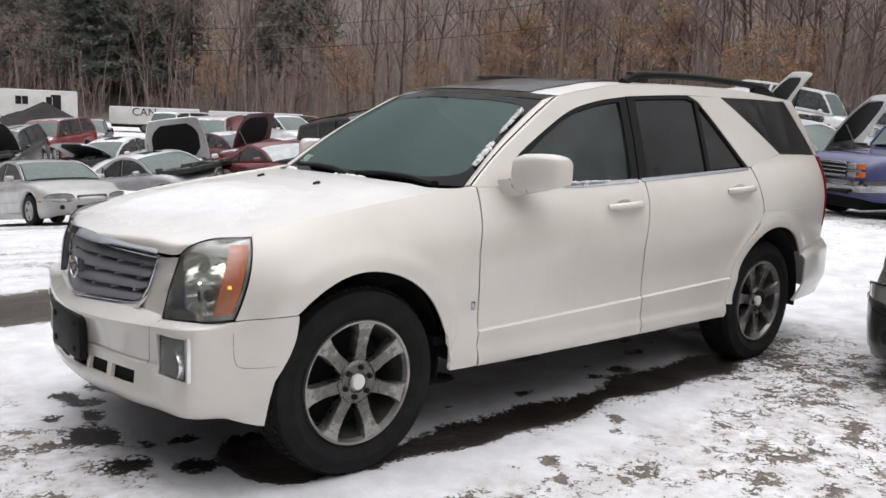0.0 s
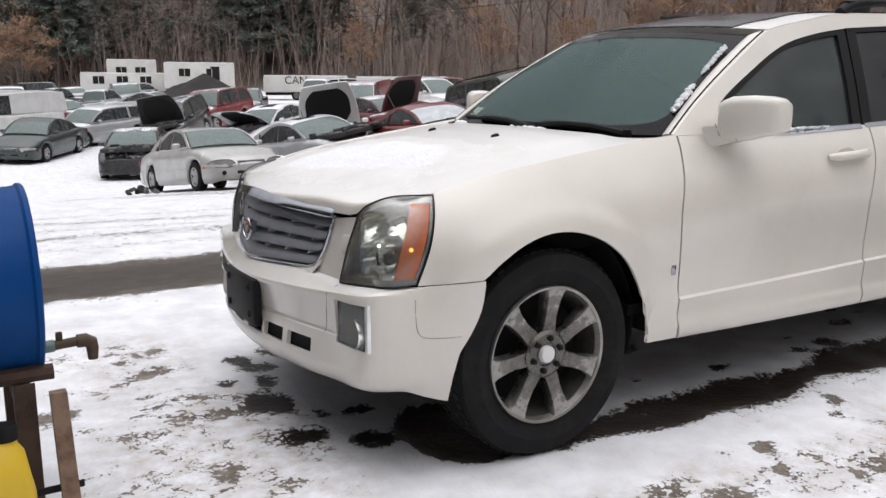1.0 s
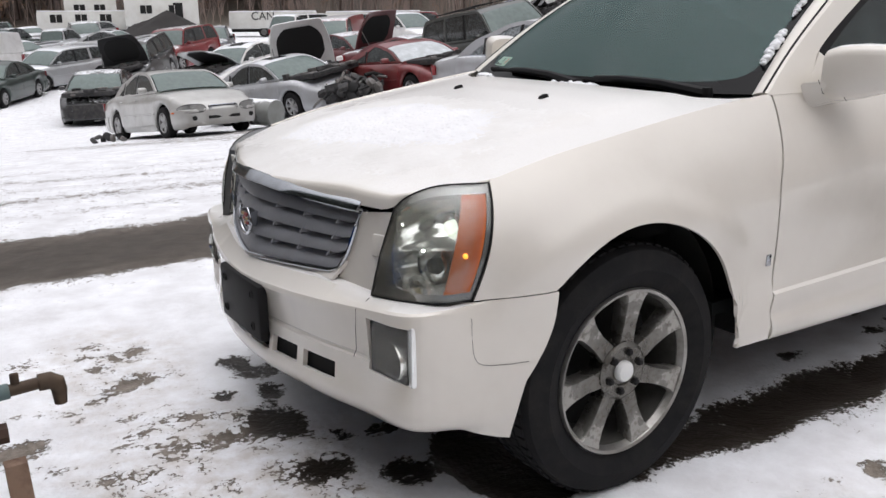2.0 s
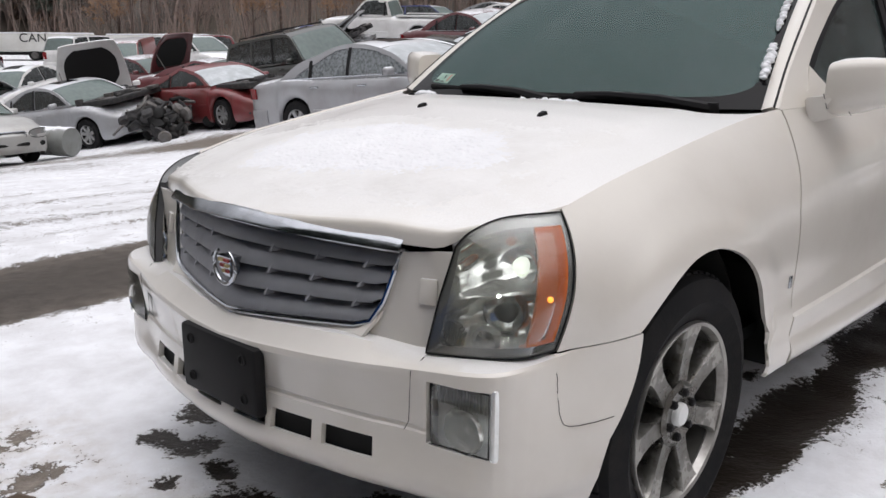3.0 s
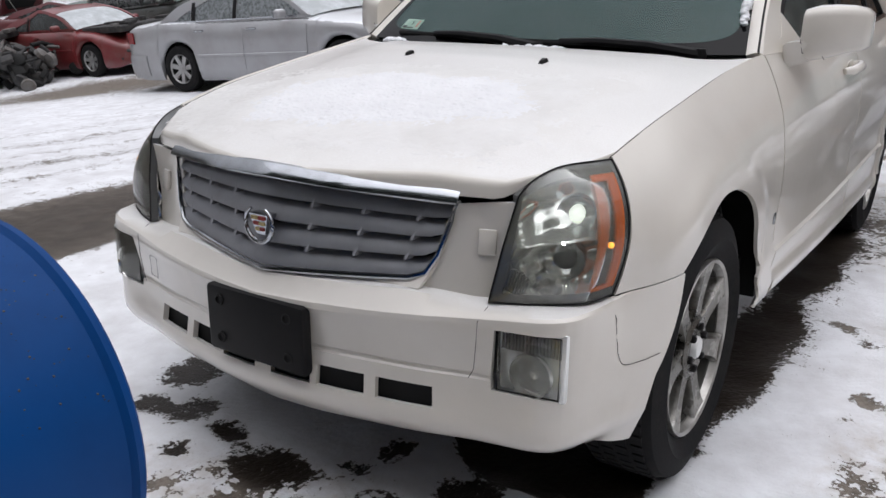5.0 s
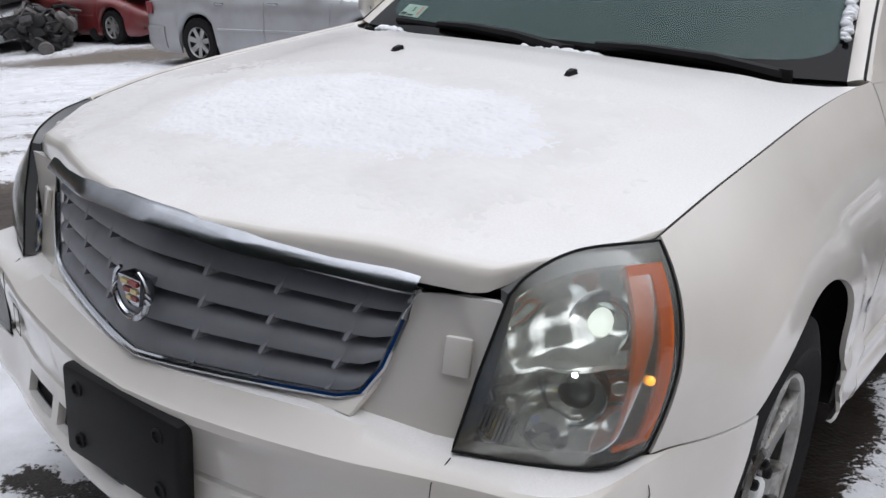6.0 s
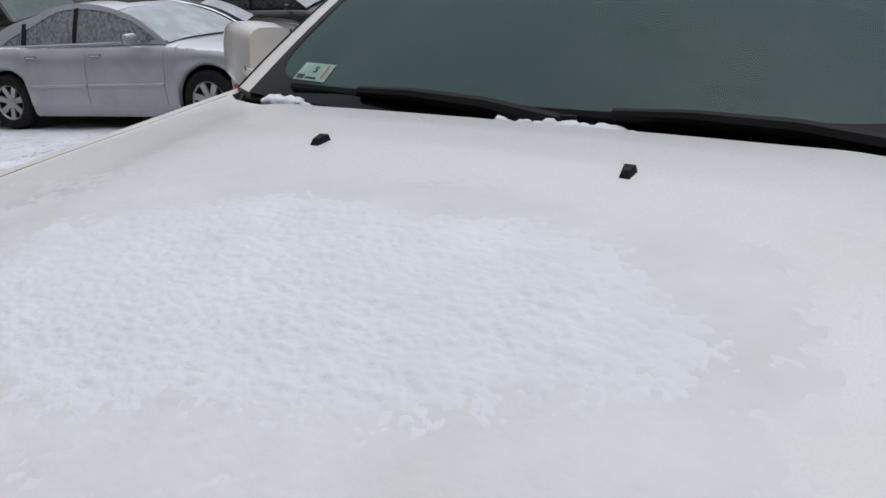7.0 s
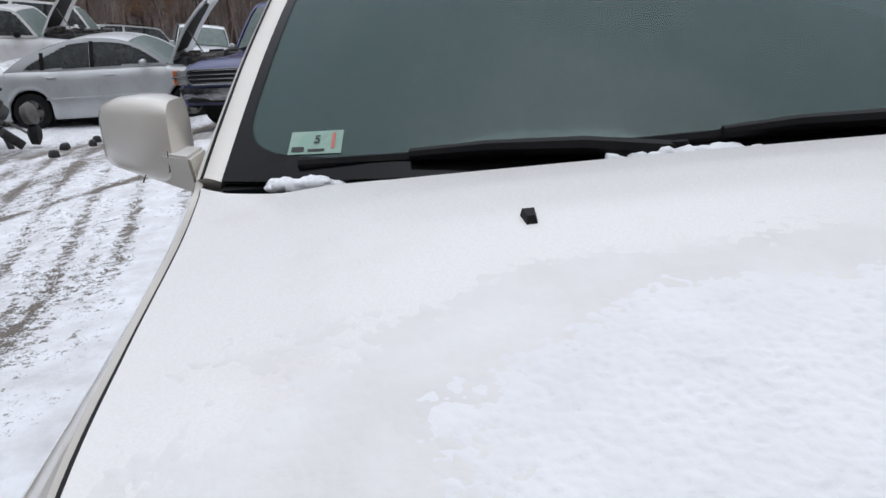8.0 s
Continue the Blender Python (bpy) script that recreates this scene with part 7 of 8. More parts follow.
yard_car("dark_green_sedan", "coupe", (0.014, 0.022, 0.020), "dark green sedan with a snowed windscreen", 11.3, 10.2, -57, 0.0, glass=SNOWY_GLASS, side_glass=CAR_GLASS, scale=1.06, belt_trim=CHROME)
yard_car("black_sedan", "sedan", BLACK, "black sedan tucked behind a dark green one", 14.4, 10.9, -72, 0.0, glass=SNOWY_GLASS, side_glass=CAR_GLASS, scale=0.96)
yard_car("maroon_saloon", "sedan", MAROON, "old maroon saloon with chrome window frames", 16.6, 13.9, -94, 0.25, glass=SNOWY_GLASS, side_glass=CAR_GLASS, trim=CHROME)
yard_car("snowed_sedan", "sedan", WHITE, "white sedan under fresh snow", 20.5, 15.7, -90, 0.7, side_glass=CAR_GLASS)
yard_car("grey_sedan", "sedan", GREY, "grey sedan in the back row", 25.5, 20.5, -80, 0.35)
yard_car("white_pickup", "pickup", WHITE, "small white pickup truck with its hood raised", 18.6, 9.0, -86, 0.35, style=2, hood_up=55)
yard_car("white_sport_utility", "suv", WHITE, "long white sport utility snowed over", 25.4, 10.3, -80, 0.6, scale=1.02)
yard_car("tan_coupe", "coupe", (0.42, 0.33, 0.17), "tan coupe behind a white pickup", 23.4, 13.4, -80, 0.4)
yard_car("silver_wagon", "wagon", SILVER, "silver station wagon far back", 31.0, 17.5, -70, 0.4)
yard_car("pale_sedan", "tall_sedan", (0.52, 0.535, 0.54), "pale silver sedan with its hood raised, rear wheel bare", 15.2, 5.4, -90, 0.3, style=2, hood_up=52)
yard_car("blue_truck", "truck", BLUE, "blue and grey pickup truck with a chrome grille", 13.8, 1.35, 149, 0.0)
yard_car("grey_jeep", "suv", SILVER, "silver-grey boxy wagon in the distance", 38.0, 11.4, -54, 0.35, rack=True)
yard_car("black_car", "sedan", BLACK, "black car parked beside the white wagon", 5.385, -2.105, 183, 0.2)
yard_car("white_minivan", "minivan", WHITE, "white minivan with dark windows in the back row", 18.6, 32.0, -80, 0.6)
yard_car("white_saloon", "sedan", WHITE, "white sedan with a damaged roof", 17.0, 24.5, -120, 0.6)
yard_car("white_long_pickup", "pickup", WHITE, "white pickup bed behind bare saplings", 20.5, 21.5, 120, 0.5)
yard_car("dark_hood_car", "sedan", BLACK, "black car with its hood open", 15.6, 20.2, -60, 0.1, hood_up=22)
yard_car("silver_far_sedan", "sedan", SILVER, "silver sedan far back with its hood raised", 9.4, 48.0, -35, 0.4)
rnd = random.Random(3)
for k, (x, y) in enumerate(((4.2, 45), (7.0, 50), (2.6, 52), (5.4, 57), (9.6, 55), (3.4, 62), (7.6, 64), (0.8, 47), (1.2, 58), (5.2, 70), (10.6, 61), (2.0, 68), (17.8, 40), (19.6, 34), (25.5, 33), (29.5, 38), (24.0, 43), (31.5, 30), (33.0, 25), (35.0, 14.5), (29.5, 7.0))):
    kind = rnd.choice(("sedan", "sedan", "wagon", "suv", "minivan", "pickup"))
    c, word = rnd.choice(((WHITE, "white"), (SILVER, "silver"), (GREY, "grey"), (RED, "red"), (BLUE, "blue"), (BLACK, "black"), ((0.30, 0.24, 0.06), "yellow") if k == 4 else (WHITE, "white"), (GREEN, "dark green")))
    yard_car(f"{word.replace(' ', '_')}_{'car' if kind in ('sedan', 'wagon') else {'suv': 'sport_utility'}.get(kind, kind)}", kind, c, f"{word} {'car' if kind in ('sedan', 'wagon') else {'suv': 'sport utility'}.get(kind, kind)} snow-dusted in the far rows", x, y, rnd.uniform(-180, 180), rnd.uniform(0.3, 0.65))

# ---- trailers, mound and pole behind the rows ----
TRAILER = grimy("trailer_panels", (0.66, 0.66, 0.63), (0.36, 0.33, 0.28), 0.6, 0.5, 0, 1.2, 0.5)
WOOD = grimy("grey_wood", (0.16, 0.12, 0.09), (0.08, 0.06, 0.05), 0.6, 0.85, 0, 6)
MULCH = grimy("dark_mound", (0.020, 0.018, 0.018), (0.05, 0.045, 0.04), 0.6, 0.95, 0, 2, bumpy=0.8)
DRUM_BLUE = grimy("blue_drum_paint", (0.003, 0.055, 0.215), (0.003, 0.030, 0.12), 0.8, 0.38, 0.0, 4, coat=0.0, bumpy=0.10, spec=0.12)
RUST = grimy("rusted_steel", (0.075, 0.046, 0.034), (0.03, 0.022, 0.02), 0.9, 0.75, 0.3, 11, bumpy=0.5)
RUST_LIGHT = grimy("flaked_rust", (0.24, 0.16, 0.115), (0.075, 0.036, 0.026), 1.0, 0.8, 0.1, 22, bumpy=0.6)
IRON = grimy("old_pipe_iron", (0.10, 0.07, 0.045), (0.05, 0.035, 0.03), 0.7, 0.55, 0.5, 20)
PIPE_GREEN = grimy("green_grey_valve", (0.16, 0.22, 0.21), (0.08, 0.08, 0.07), 0.6, 0.5, 0.2, 20)
JUG = grimy("yellow_jug_plastic", (0.62, 0.42, 0.02), (0.55, 0.34, 0.03), 0.3, 0.4, 0, 12)


def on_land(x, y, yaw=0):
    return Matrix.Translation((x, y, float(terrain(x, y)))) @ Matrix.Rotation(radians(yaw), 4, "Z")


def trailer(name, label, x, y, yaw, L, W, H, doors=1, windows=2, text=""):
    t = thing(name, label, "trailer", on_land(x, y, yaw))
    bm = bmesh.new()
    box(bm, (0, 0, 0.55 + H / 2), (L, W, H), bevel=0.12)
    part("body", bm, TRAILER, t)
    for k in range(windows):
        wx = -L / 2 + L * (k + 0.75) / (windows + 0.6)
        bm = bmesh.new()
        box(bm, (wx, -W / 2 - 0.01, 0.55 + H * 0.62), (0.85, 0.05, 0.6), bevel=0.02)
        w = part("window", bm, DARK, t)
        bm = bmesh.new()
        box(bm, (wx, -W / 2 - 0.04, 0.55 + H * 0.62), (0.04, 0.03, 0.6))
        part("window_bar", bm, TRAILER, w)
    for k in range(doors):
        bm = bmesh.new()
        box(bm, (L * 0.22, -W / 2 - 0.012, 0.55 + H * 0.45), (0.7, 0.05, H * 0.82), bevel=0.02)
        part("door", bm, DARK, t)
    bm = bmesh.new()
    box(bm, (0, 0, 0.45), (L * 0.96, W * 0.8, 0.2))
    part("chassis", bm, DARK, t)
    for s in (-1, 1):
        for q in (-0.1, 0.1):
            yard_wheel(t, L * q, s * (W / 2 - 0.15), 0.34, s, 2)
    P = np.array([[(u * L * 0.49, v * W * 0.49, 0.56 + H + 0.03 + 0.03 * noise.noise(Vector((u * 5, v * 4, x)))) for v in np.linspace(-1, 1, 8)] for u in np.linspace(-1, 1, 16)])
    shell("roof_snow", P, SNOW, t, "snow on the roof", 0.06, centre=(0, 0, 0))
    if text:
        text_mesh("lettering", text, 0.75, INK, Matrix.Translation((-L * 0.1, -W / 2 - 0.015, 0.55 + H * 0.72)) @ Matrix.Rotation(radians(90), 4, "X"), t, 0.01)
    return t


trailer("camper_trailer", "white camper trailer with a dark door and window", 17.6, 66.6, -16, 5.4, 2.4, 2.0)
trailer("camper_trailer", "low white camper with a row of windows", 12.4, 70.5, -8, 6.4, 2.4, 1.45, 0, 3)
trailer("motor_home", "tall white motor home behind a camper", 14.0, 74.8, -10, 4.0, 2.4, 2.4, 0, 2)
trailer("box_trailer", "weathered white box trailer with black letters", 22.0, 55.0, -30, 5.8, 2.2, 1.15, 0, 0, "CAN")
trailer("flat_trailer", "long low weathered trailer body", 25.8, 47.5, -34, 6.0, 2.3, 1.2, 0, 0)


def mound():
    V, F = [], []
    for i, r in enumerate(np.linspace(0, 1, 12)):
        for k in range(36):
            a = 2 * math.pi * k / 36
            h = 2.0 * (1 - r) ** 1.05
            j = 1 + 0.16 * noise.noise(Vector((math.cos(a) * 2, math.sin(a) * 2, r * 3)))
            V.append((r * 4.2 * j * math.cos(a), r * 4.2 * j * math.sin(a), h + 0.12 * noise.noise(Vector((r * 9 * math.cos(a), r * 9 * math.sin(a), 3))) - 0.15 * (r > 0.99)))
    F = [(i * 36 + k, i * 36 + (k + 1) % 36, (i + 1) * 36 + (k + 1) % 36, (i + 1) * 36 + k) for i in range(11) for k in range(36)]
    o = mesh_ob("dirt_mound", V, F, MULCH, smooth=60)
    o.matrix_world = on_land(14.8, 55.5)
    tagged(o, "conical mound of dark mulch", "mound")


mound()


def utility_pole(x, y, h=9.5):
    t = thing("utility_pole", "brown wooden utility pole at the edge of the wood", "pole", on_land(x, y))
    part("shaft", tube(bmesh.new(), [(0, 0, -0.3), (0.02, 0, h / 2), (0, 0, h)], [0.16, 0.14, 0.11], 12), WOOD, t)
    part("crossarm", box(bmesh.new(), (0, 0, h - 0.6), (0.1, 2.2, 0.12), bevel=0.01), WOOD, t)
    return t


utility_pole(42.97, 36.34)
for k, dz in enumerate((8.6, 7.0)):
    a, b = Vector((42.97, 36.34, float(terrain(42.97, 36.34)) + dz)), Vector((4.0, 88.0, float(terrain(4, 88)) + dz + 1.5))
    pts = [a.lerp(b, q) - Vector((0, 0, 2.2 * 4 * q * (1 - q))) for q in np.linspace(0, 1, 24)]
    o = part("overhead_cable", tube(bmesh.new(), pts, 0.014, 5), TRIM)
    tagged(o, "black overhead cable sagging before the trees", "cable", kind="structure")


# ---- blue oil drum on its rusty stand, tap and jug ----
def drum_stand():
    ax = Matrix.Translation((-1.548, -0.278, 0.0)) @ Matrix.Rotation(DRUM_YAW, 4, "Z")
    R_, cz, Ld = 0.283, DRUM_Z, 0.88
    d = thing("oil_drum", "blue steel drum lying on a rusty stand, wet with droplets", "drum", ax)
    turn = Matrix.Translation((0, 0, cz)) @ Matrix.Rotation(radians(-90), 4, "Z")
    bm = bmesh.new()
    pr = [(0.001, -0.006), (R_ - 0.011, -0.006), (R_ - 0.006, 0.009), (R_ - 0.002, 0.011), (R_ + 0.003, 0.006), (R_ + 0.004, -0.004), (R_ - 0.003, -0.012), (R_ - 0.006, -0.03)]
    pr += [(R_ - 0.006, -0.27), (R_ + 0.004, -0.285), (R_ + 0.004, -0.300), (R_ - 0.006, -0.315), (R_ - 0.006, -0.56), (R_ + 0.004, -0.575), (R_ + 0.004, -0.59), (R_ - 0.006, -0.605), (R_ - 0.006, -Ld + 0.02), (R_ + 0.004, -Ld), (R_ - 0.012, -Ld - 0.006), (0.001, -Ld + 0.012)]
    lathe(bm, pr, 72, turn)
    part("shell", bm, DRUM_BLUE, d, "", 30)
    # droplets on the upper side
    bm = bmesh.new()
    rnd = random.Random(8)
    for k in range(1500):
        a, x = rnd.uniform(0.3, 2.85), -rnd.uniform(0.012, 0.85)
        r = rnd.choice((0.0007, 0.0009, 0.0012, 0.0018))
        c = Vector((x, -math.cos(a) * (R_ - 0.005), cz + math.sin(a) * (R_ - 0.005)))
        n = Vector((0, -math.cos(a), math.sin(a)))
        t1, t2 = Vector((1, 0, 0)), n.cross(Vector((1, 0, 0)))
        ring = [bm.verts.new(c + r * (math.cos(q) * t1 + math.sin(q) * t2)) for q in np.linspace(0, 6.28, 6, endpoint=False)]
        tip = bm.verts.new(c + n * r * 0.7)
        for q in range(6):
            bm.faces.new((ring[q], ring[(q + 1) % 6], tip))
    o = part("droplet_spray", bm, SMOKED, d)
    o["kind"] = "stuff"
    # tap low in the drum's end
    bm = bmesh.new()
    tube(bm, [(0.0, 0.0, cz - 0.222), (0.06, 0.0, cz - 0.220)], 0.019, 10)
    tap = part("tap", bm, PIPE_GREEN, d, "iron pipe tap with a bent spout")
    part("pipe", tube(bmesh.new(), [(0.055, 0, cz - 0.220), (0.135, 0, cz - 0.216)], 0.015, 10), IRON, tap)
    part("spout", tube(bmesh.new(), [(0.125, 0, cz - 0.216), (0.150, 0, cz - 0.216), (0.166, 0, cz - 0.226), (0.169, 0, cz - 0.243), (0.169, 0, cz - 0.280)], [0.021, 0.022, 0.022, 0.019, 0.015], 10), IRON, tap)
    part("lever", box(bmesh.new(), (0.075, 0, cz - 0.193), (0.02, 0.012, 0.03), bevel=0.004), IRON, tap)
    part("bung", lathe(bmesh.new(), [(0.028, -0.004), (0.028, 0.016), (0.018, 0.02), (0.001, 0.02)], 16, Matrix.Translation((0.0, -0.02, cz - 0.16)) @ Matrix.Rotation(radians(-90), 4, "Z")), DRUM_BLUE, d)
    # stand of angle iron
    st = thing("drum_stand", "rusty welded angle-iron stand under the drum", "stand", ax)
    zt = cz - 0.235
    for y in (-0.19, 0.19):
        part("cradle_rail", tube(bmesh.new(), [(0.03, y, zt - 0.004), (-0.95, y, zt - 0.004)], 0.024, 8), RUST, st)
    for x in (-0.05, -0.82):
        part("cross_bar", box(bmesh.new(), (x, 0, zt - 0.078), (0.05, 0.42, 0.04), bevel=0.004), RUST, st)
        for s in (-1, 1):
            bm = bmesh.new()
            box(bm, (x, s * 0.215, (zt - 0.022) / 2), (0.055, 0.008, zt - 0.022), bevel=0.002)
            box(bm, (x - 0.024, s * 0.195, (zt - 0.022) / 2), (0.008, 0.045, zt - 0.022), bevel=0.002)
            part("leg", bm, RUST, st)
        part("brace", box(bmesh.new(), (x, 0, 0.09), (0.03, 0.42, 0.03), bevel=0.003), RUST, st)
    for s in (-1, 1):
        part("brace", box(bmesh.new(), (-0.43, s * 0.2, 0.09), (0.8, 0.03, 0.03), bevel=0.003), RUST, st)
    # the flaked plank-like post standing out in front
    bm = bmesh.new()
    hull_box(bm, [(0.02, -0.29, 0), (0.068, -0.29, 0), (0.068, -0.25, 0), (0.02, -0.25, 0), (0.008, -0.275, zt - 0.045), (0.052, -0.275, zt - 0.045), (0.052, -0.24, zt - 0.045), (0.008, -0.24, zt - 0.045)])
    part("front_post", bm, RUST_LIGHT, st, "flaking rusty post")
    part("strap", box(bmesh.new(), (-0.35, -0.262, 0.135), (0.86, 0.006, 0.022), bevel=0.002), TRIM, st)
    # oil jug
    j = thing("oil_jug", "yellow plastic oil jug with a black cap beside the stand", "jug", ax @ Matrix.Translation((-0.185, -0.40, 0)) @ Matrix.Rotation(radians(8), 4, "Z") @ Matrix.Scale(1.14, 4))
    bm = bmesh.new()
    R2 = []
    for z, w, t, sh in ((0.0, 0.20, 0.115, 0), (0.012, 0.215, 0.125, 0), (0.19, 0.215, 0.125, 0), (0.235, 0.20, 0.12, 0.0), (0.285, 0.13, 0.10, 0.03), (0.305, 0.055, 0.055, 0.055), (0.325, 0.045, 0.045, 0.058)):
        ring = []
        for a in np.linspace(0, 2 * math.pi, 24, endpoint=False):
            ca, sa = math.cos(a), math.sin(a)
            e = 0.45 if z < 0.28 else 0.9
            ring.append(bm.verts.new((sh + w / 2 * math.copysign(abs(ca) ** e, ca), t / 2 * math.copysign(abs(sa) ** e, sa), z)))
        R2.append(ring)
    for a, b in zip(R2, R2[1:]):
        for q in range(24):
            bm.faces.new((a[q], a[(q + 1) % 24], b[(q + 1) % 24], b[q]))
    bm.faces.new(R2[0][::-1])
    bm.faces.new(R2[-1])
    part("bottle", bm, JUG, j, "", 50)
    part("cap", lathe(bmesh.new(), [(0.027, 0.318), (0.028, 0.35), (0.025, 0.354), (0.001, 0.354)], 20, Matrix.Translation((0.058, 0, 0)) @ Matrix.Rotation(radians(90), 4, "X")), TRIM, j)
    part("grip", tube(bmesh.new(), [(-0.02, 0, 0.285), (-0.075, 0, 0.275), (-0.10, 0, 0.22), (-0.104, 0, 0.15)], [0.014, 0.013, 0.013, 0.012], 8), JUG, j)
    lab = part("label", box(bmesh.new(), (0.0, -0.063, 0.105), (0.15, 0.004, 0.14), bevel=0.001), mat("label_orange", (0.62, 0.27, 0.03), 0.4), j)
    part("label_oval", lathe(bmesh.new(), [(0.03, 0), (0.03, -0.003), (0.001, -0.003)], 20, Matrix.Translation((0, -0.066, 0.145)) @ Matrix.Diagonal((1.3, 1, 0.6, 1))), WHITE_PLASTIC, lab)
    for k in range(4):
        part("label_line", box(bmesh.new(), (0.0, -0.066, 0.10 - 0.016 * k), (0.12 - 0.02 * (k % 2), 0.002, 0.005)), INK, lab)


DRUM_YAW, DRUM_Z = 0.012, 0.703
drum_stand()


# ---- snow left on the car ----
def hood_snow():
    """What is left on the hood: a grainy patch, and a thin melting film round it; each sinks below the paint at its edge."""
    def sheet(name, label, cx, cy, rx, ry, skew, tall, grain, material, seed, ragged):
        nx, ny = 240, 380
        X_, Y_ = np.linspace(max(-0.68, cx - rx * 1.6), min(0.40, cx + rx * 1.6), nx), np.linspace(max(-0.68, cy - ry * 1.5), min(0.69, cy + ry * 1.5), ny)
        P, F = np.zeros((nx, ny, 3)), np.zeros((nx, ny))
        for i, x in enumerate(X_):
            for j, y in enumerate(Y_):
                p = Vector((x, y, seed))
                d = 1 - (abs((x - cx - skew * (y - cy)) / rx) ** 2.6 + abs((y - cy) / ry) ** 2.6) ** (1 / 2.6)
                d += ragged * (0.34 * noise.noise(p * 3.6) + 0.18 * noise.noise(p * 9) + 0.12 * noise.noise(p * 24) + 0.17 * noise.noise(p * 60) + 0.10 * noise.noise(p * 120))
                d = min(d, (x - 0.045 - tab(abs(y), [0, 0.25, 0.465, 0.592, 0.64, 0.69, 0.73], [-0.744, -0.706, -0.634, -0.598, -0.53, -0.455, -0.36])) * 5)
                k = min(1.0, max(-0.4, d * 2.6))
                h = tall * (k if k > 0 else 2 * k)
                h += grain * (0.5 * noise.noise(p * 30) + 0.45 * noise.noise(p * 70) + 0.6 * noise.noise(p * 130)) * max(0.0, k)
                F[i, j] = h
                P[i, j] = (x, y, zhood(x, y) + h + 0.0003)
        top = tall * 0.5
        hi = np.maximum(np.maximum(F[:-1, :-1], F[1:, 1:]), np.maximum(F[1:, :-1], F[:-1, 1:]))
        o = shell(name, P, material, None, "", 0.0004, hi > -top, centre=(0, 0, 0), smooth=75)
        tagged(o, label, "snow")

    sheet("snow_film", "thin melting snow film on the white hood", -0.25, 0.05, 0.33, 0.60, -0.06, 0.0016, 0.0012, FILM, 2.0, 1.0)
    sheet("snow_patch", "grainy snow patch lying on the white hood", -0.265, 0.0, 0.235, 0.42, -0.10, 0.005, 0.0042, HOOD_SNOW, 5.0, 0.6)


FILM = snow_mat("melting_snow", 40.0, 0.25)
link(FILM, ramp(FILM, noise_at(FILM, 7.0, 5), [(0.3, (0.70, 0.69, 0.67)), (0.7, (0.79, 0.785, 0.775))]), bsdf(FILM).inputs["Base Color"])
bsdf(FILM).inputs["Roughness"].default_value = 0.4


def snow_lump(name, label, pts, r, seed):
    """A crumbly ridge of snow along some places."""
    rnd = random.Random(seed)
    bm = bmesh.new()
    P = poly(pts, 46)
    for k, p in enumerate(P):
        rr = r * rnd.uniform(0.5, 1.15) * (0.55 + 0.45 * math.sin(math.pi * (k + 0.5) / 46))
        c = Vector(p) + Vector((rnd.uniform(-0.6, 0.6) * r, rnd.uniform(-0.5, 0.5) * r, rnd.uniform(-0.2, 0.3) * r))
        bmesh.ops.create_icosphere(bm, subdivisions=2, radius=rr, matrix=Matrix.Translation(c) @ Matrix.Diagonal((1.15, 1.25, 0.8, 1)))
    for v in bm.verts:
        v.co += Vector((1, 1, 1)) * 0.25 * r * noise.noise(v.co * 70)
    tagged(part(name, bm, SNOW, None, smooth=80), label, "snow")


hood_snow()
snow_lump("wiper_snow", "snow caught between the wipers", [(0.478, -0.20, 1.084), (0.480, -0.08, 1.088), (0.485, 0.05, 1.088)], 0.019, 1)
snow_lump("wiper_snow", "snow caught at the corner of the windscreen", [(0.525, 0.52, 1.084), (0.55, 0.63, 1.088)], 0.017, 2)
snow_lump("pillar_snow", "snow clinging to the edge of the windscreen", [(0.700, -0.682, 1.180), (0.785, -0.662, 1.242), (0.845, -0.647, 1.284)], 0.0125, 3)
snow_lump("pillar_snow", "snow clinging to the edge of the windscreen", [(0.905, -0.632, 1.328), (1.00, -0.610, 1.392), (1.07, -0.60, 1.44)], 0.0095, 4)
snow_lump("ledge_snow", "thin line of snow along the window ledge", [(1.0, -0.826, 1.110), (1.25, -0.834, 1.113), (1.45, -0.836, 1.117)], 0.0065, 9)


# ---- scrap on the ground ----
def scrap_heap(name, label, x, y, n, size, seed, h=0.5):
    rnd = random.Random(seed)
    t = thing(name, label, "scrap", on_land(x, y, rnd.uniform(0, 360)))
    for k in range(n):
        q = rnd.random()
        bm = bmesh.new()
        c = (rnd.gauss(0, size * 0.45), rnd.gauss(0, size * 0.45), rnd.uniform(0.03, h) * (1 - 0.4 * rnd.random()))
        M = Matrix.Translation(c) @ Euler((rnd.uniform(-1, 1), rnd.uniform(-1, 1), rnd.uniform(0, 6))).to_matrix().to_4x4()
        if q < 0.4:
            box(bm, (0, 0, 0), (rnd.uniform(0.1, 0.4) * size, rnd.uniform(0.1, 0.3) * size, rnd.uniform(0.05, 0.22) * size), M, 0.02)
            nm = "block"
        elif q < 0.7:
            tube(bm, [M @ Vector((-0.3 * size, 0, 0)), M @ Vector((0, 0.03, 0.05)), M @ Vector((0.3 * size, 0, 0))], rnd.uniform(0.02, 0.05), 8)
            nm = "pipe"
        else:
            lathe(bm, [(0.05 * size, -0.1 * size), (0.16 * size, -0.06 * size), (0.18 * size, 0.05 * size), (0.07 * size, 0.1 * size)], 14, M)
            nm = "housing"
        part(nm, bm, rnd.choice((ENGINE, ENGINE, ENGINE, DARK, STEEL)), t)


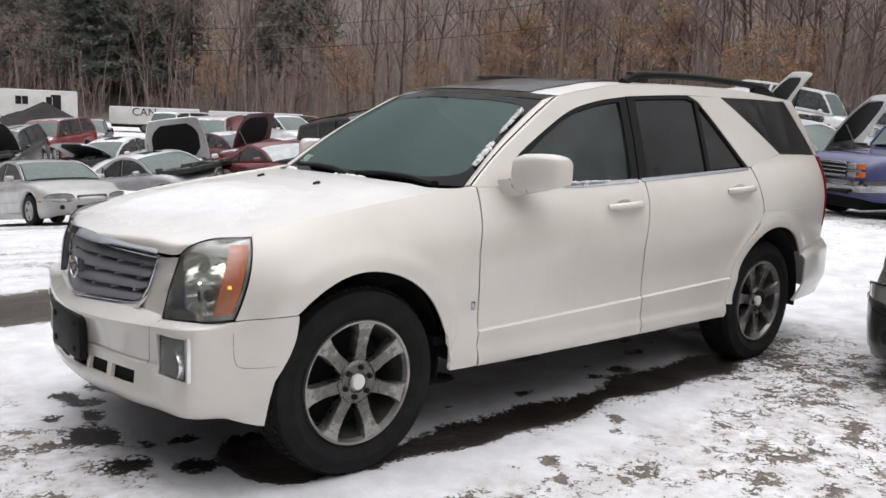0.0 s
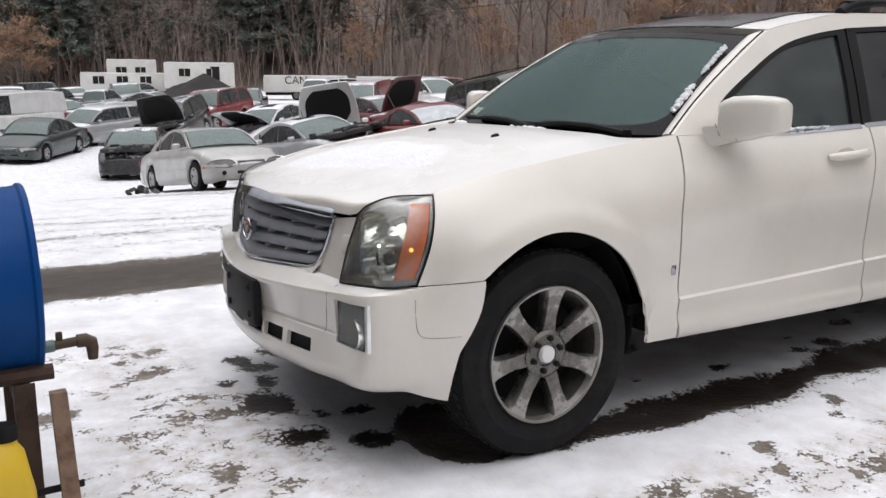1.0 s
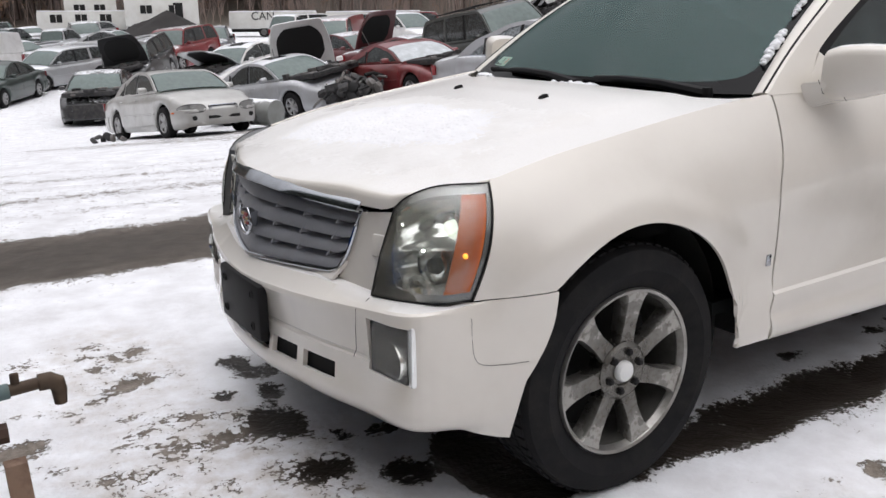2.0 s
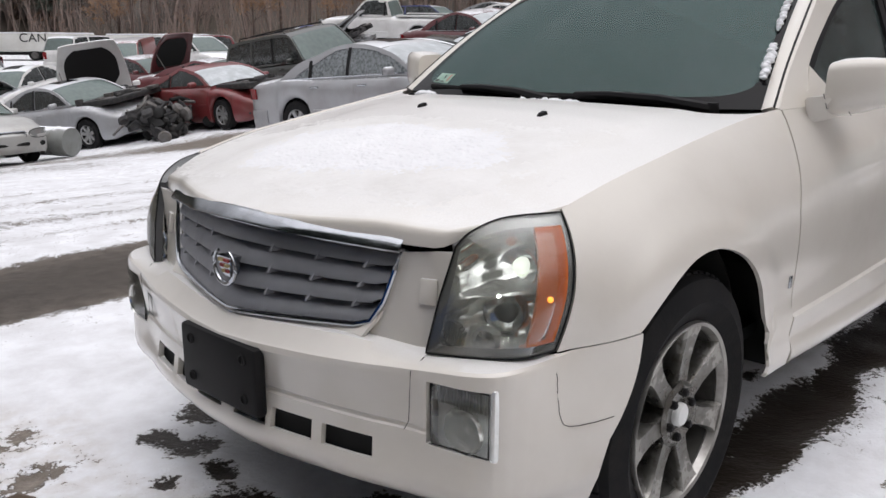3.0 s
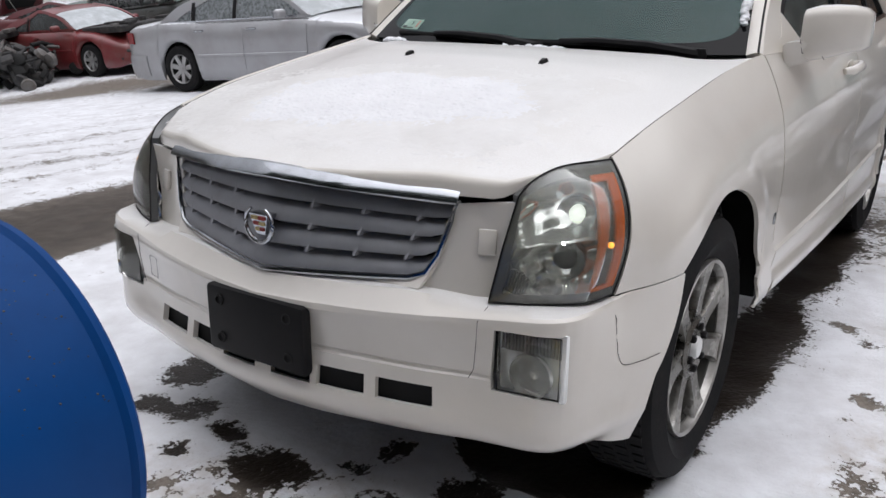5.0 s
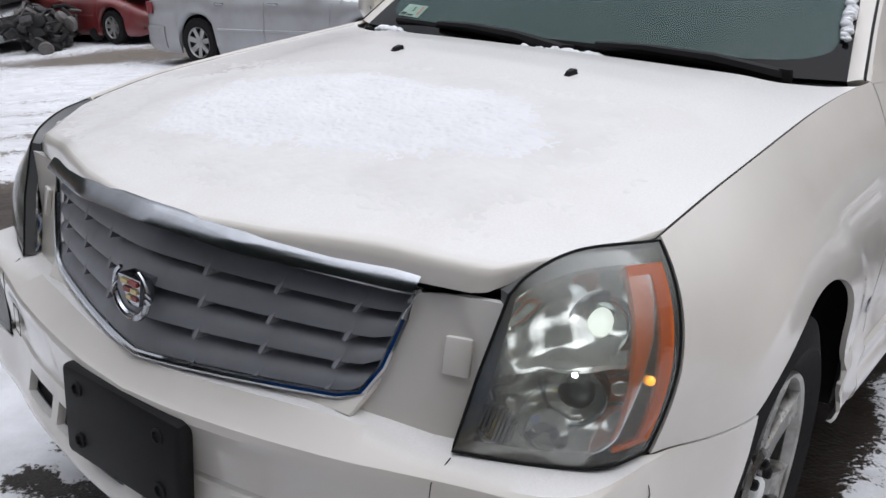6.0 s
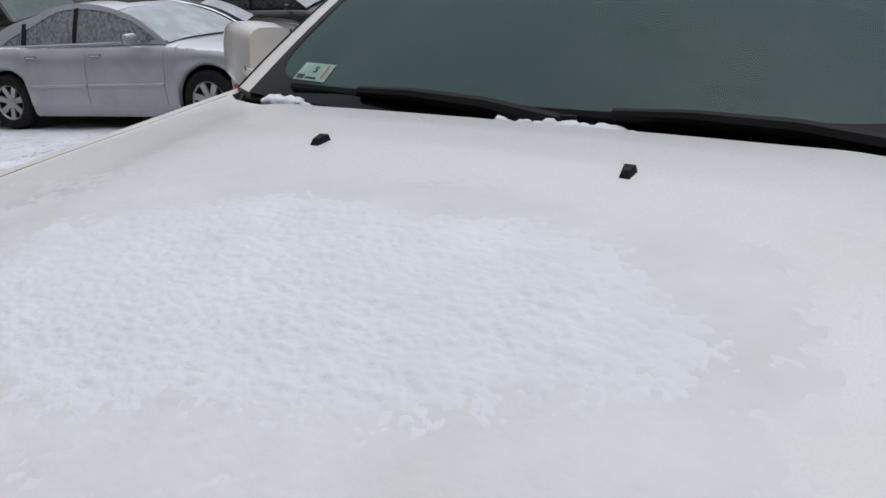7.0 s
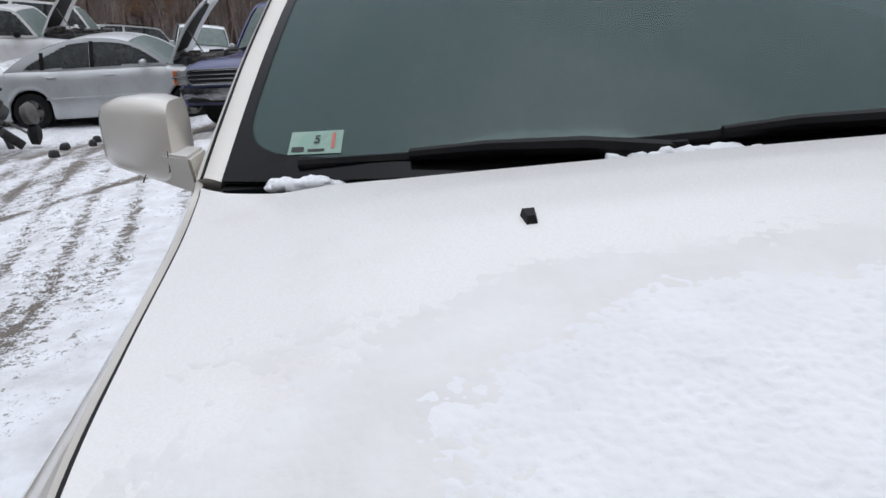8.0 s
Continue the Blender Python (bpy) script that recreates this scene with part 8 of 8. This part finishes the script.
scrap_heap("scrap_axle", "heap of rusty axle and gearbox parts on the snow", 12.1, 6.95, 70, 1.0, 4, 1.15)
scrap_heap("car_front_clip", "black stripped front end of a car on the snow", 7.2, 14.4, 90, 0.75, 5, 0.8)
scrap_heap("loose_scrap", "small black scrap lying in the snow", 2.3, 16.9, 9, 0.5, 6, 0.16)
for k, (x, y) in enumerate(((11.7, 5.23), (11.68, 4.82), (10.1, 4.77), (12.4, 5.0))):
    rnd = random.Random(40 + k)
    bm = bmesh.new()
    box(bm, (0, 0, 0.05), (rnd.uniform(0.12, 0.24), rnd.uniform(0.1, 0.16), 0.10), bevel=0.03, taper=0.7)
    o = part("scrap_piece", bm, ENGINE)
    o.matrix_world = on_land(x, y, rnd.uniform(0, 180))
    tagged(o, "black lump of scrap lying on the snow", "scrap")


def leaning_window(x, y):
    t = thing("loose_window", "framed car window leaning upright in the snow", "window", on_land(x, y, 20) @ Matrix.Rotation(radians(14), 4, "Y"))
    part("frame", tube(bmesh.new(), [(0, -0.2, 0), (0, -0.24, 0.75), (0, -0.1, 1.0), (0, 0.28, 0.35), (0, 0.26, 0.0)], 0.025, 8, True), STEEL, t)
    part("pane", hull_box(bmesh.new(), [(-0.004, -0.2, 0.02), (0.004, -0.2, 0.02), (0.004, 0.25, 0.02), (-0.004, 0.25, 0.02), (-0.004, -0.14, 0.95), (0.004, -0.14, 0.95), (0.004, 0.0, 0.72), (-0.004, 0.0, 0.72)]), CAR_GLASS, t)


leaning_window(8.01, 5.36)
bm = lathe(bmesh.new(), [(0.001, 0), (0.27, 0.0), (0.285, 0.02), (0.28, 0.28), (0.29, 0.30), (0.28, 0.32), (0.28, 0.6), (0.285, 0.82), (0.27, 0.84), (0.001, 0.84)], 32)
o = part("grey_barrel", bm, grimy("grey_barrel_paint", (0.22, 0.23, 0.22), (0.12, 0.11, 0.10), 0.6, 0.6, 0, 4, 0.5))
o.matrix_world = on_land(5.3, 14.6, 25) @ Matrix.Translation((0, 0, 0.285))
tagged(o, "grey barrel lying on its side between sedans", "barrel")
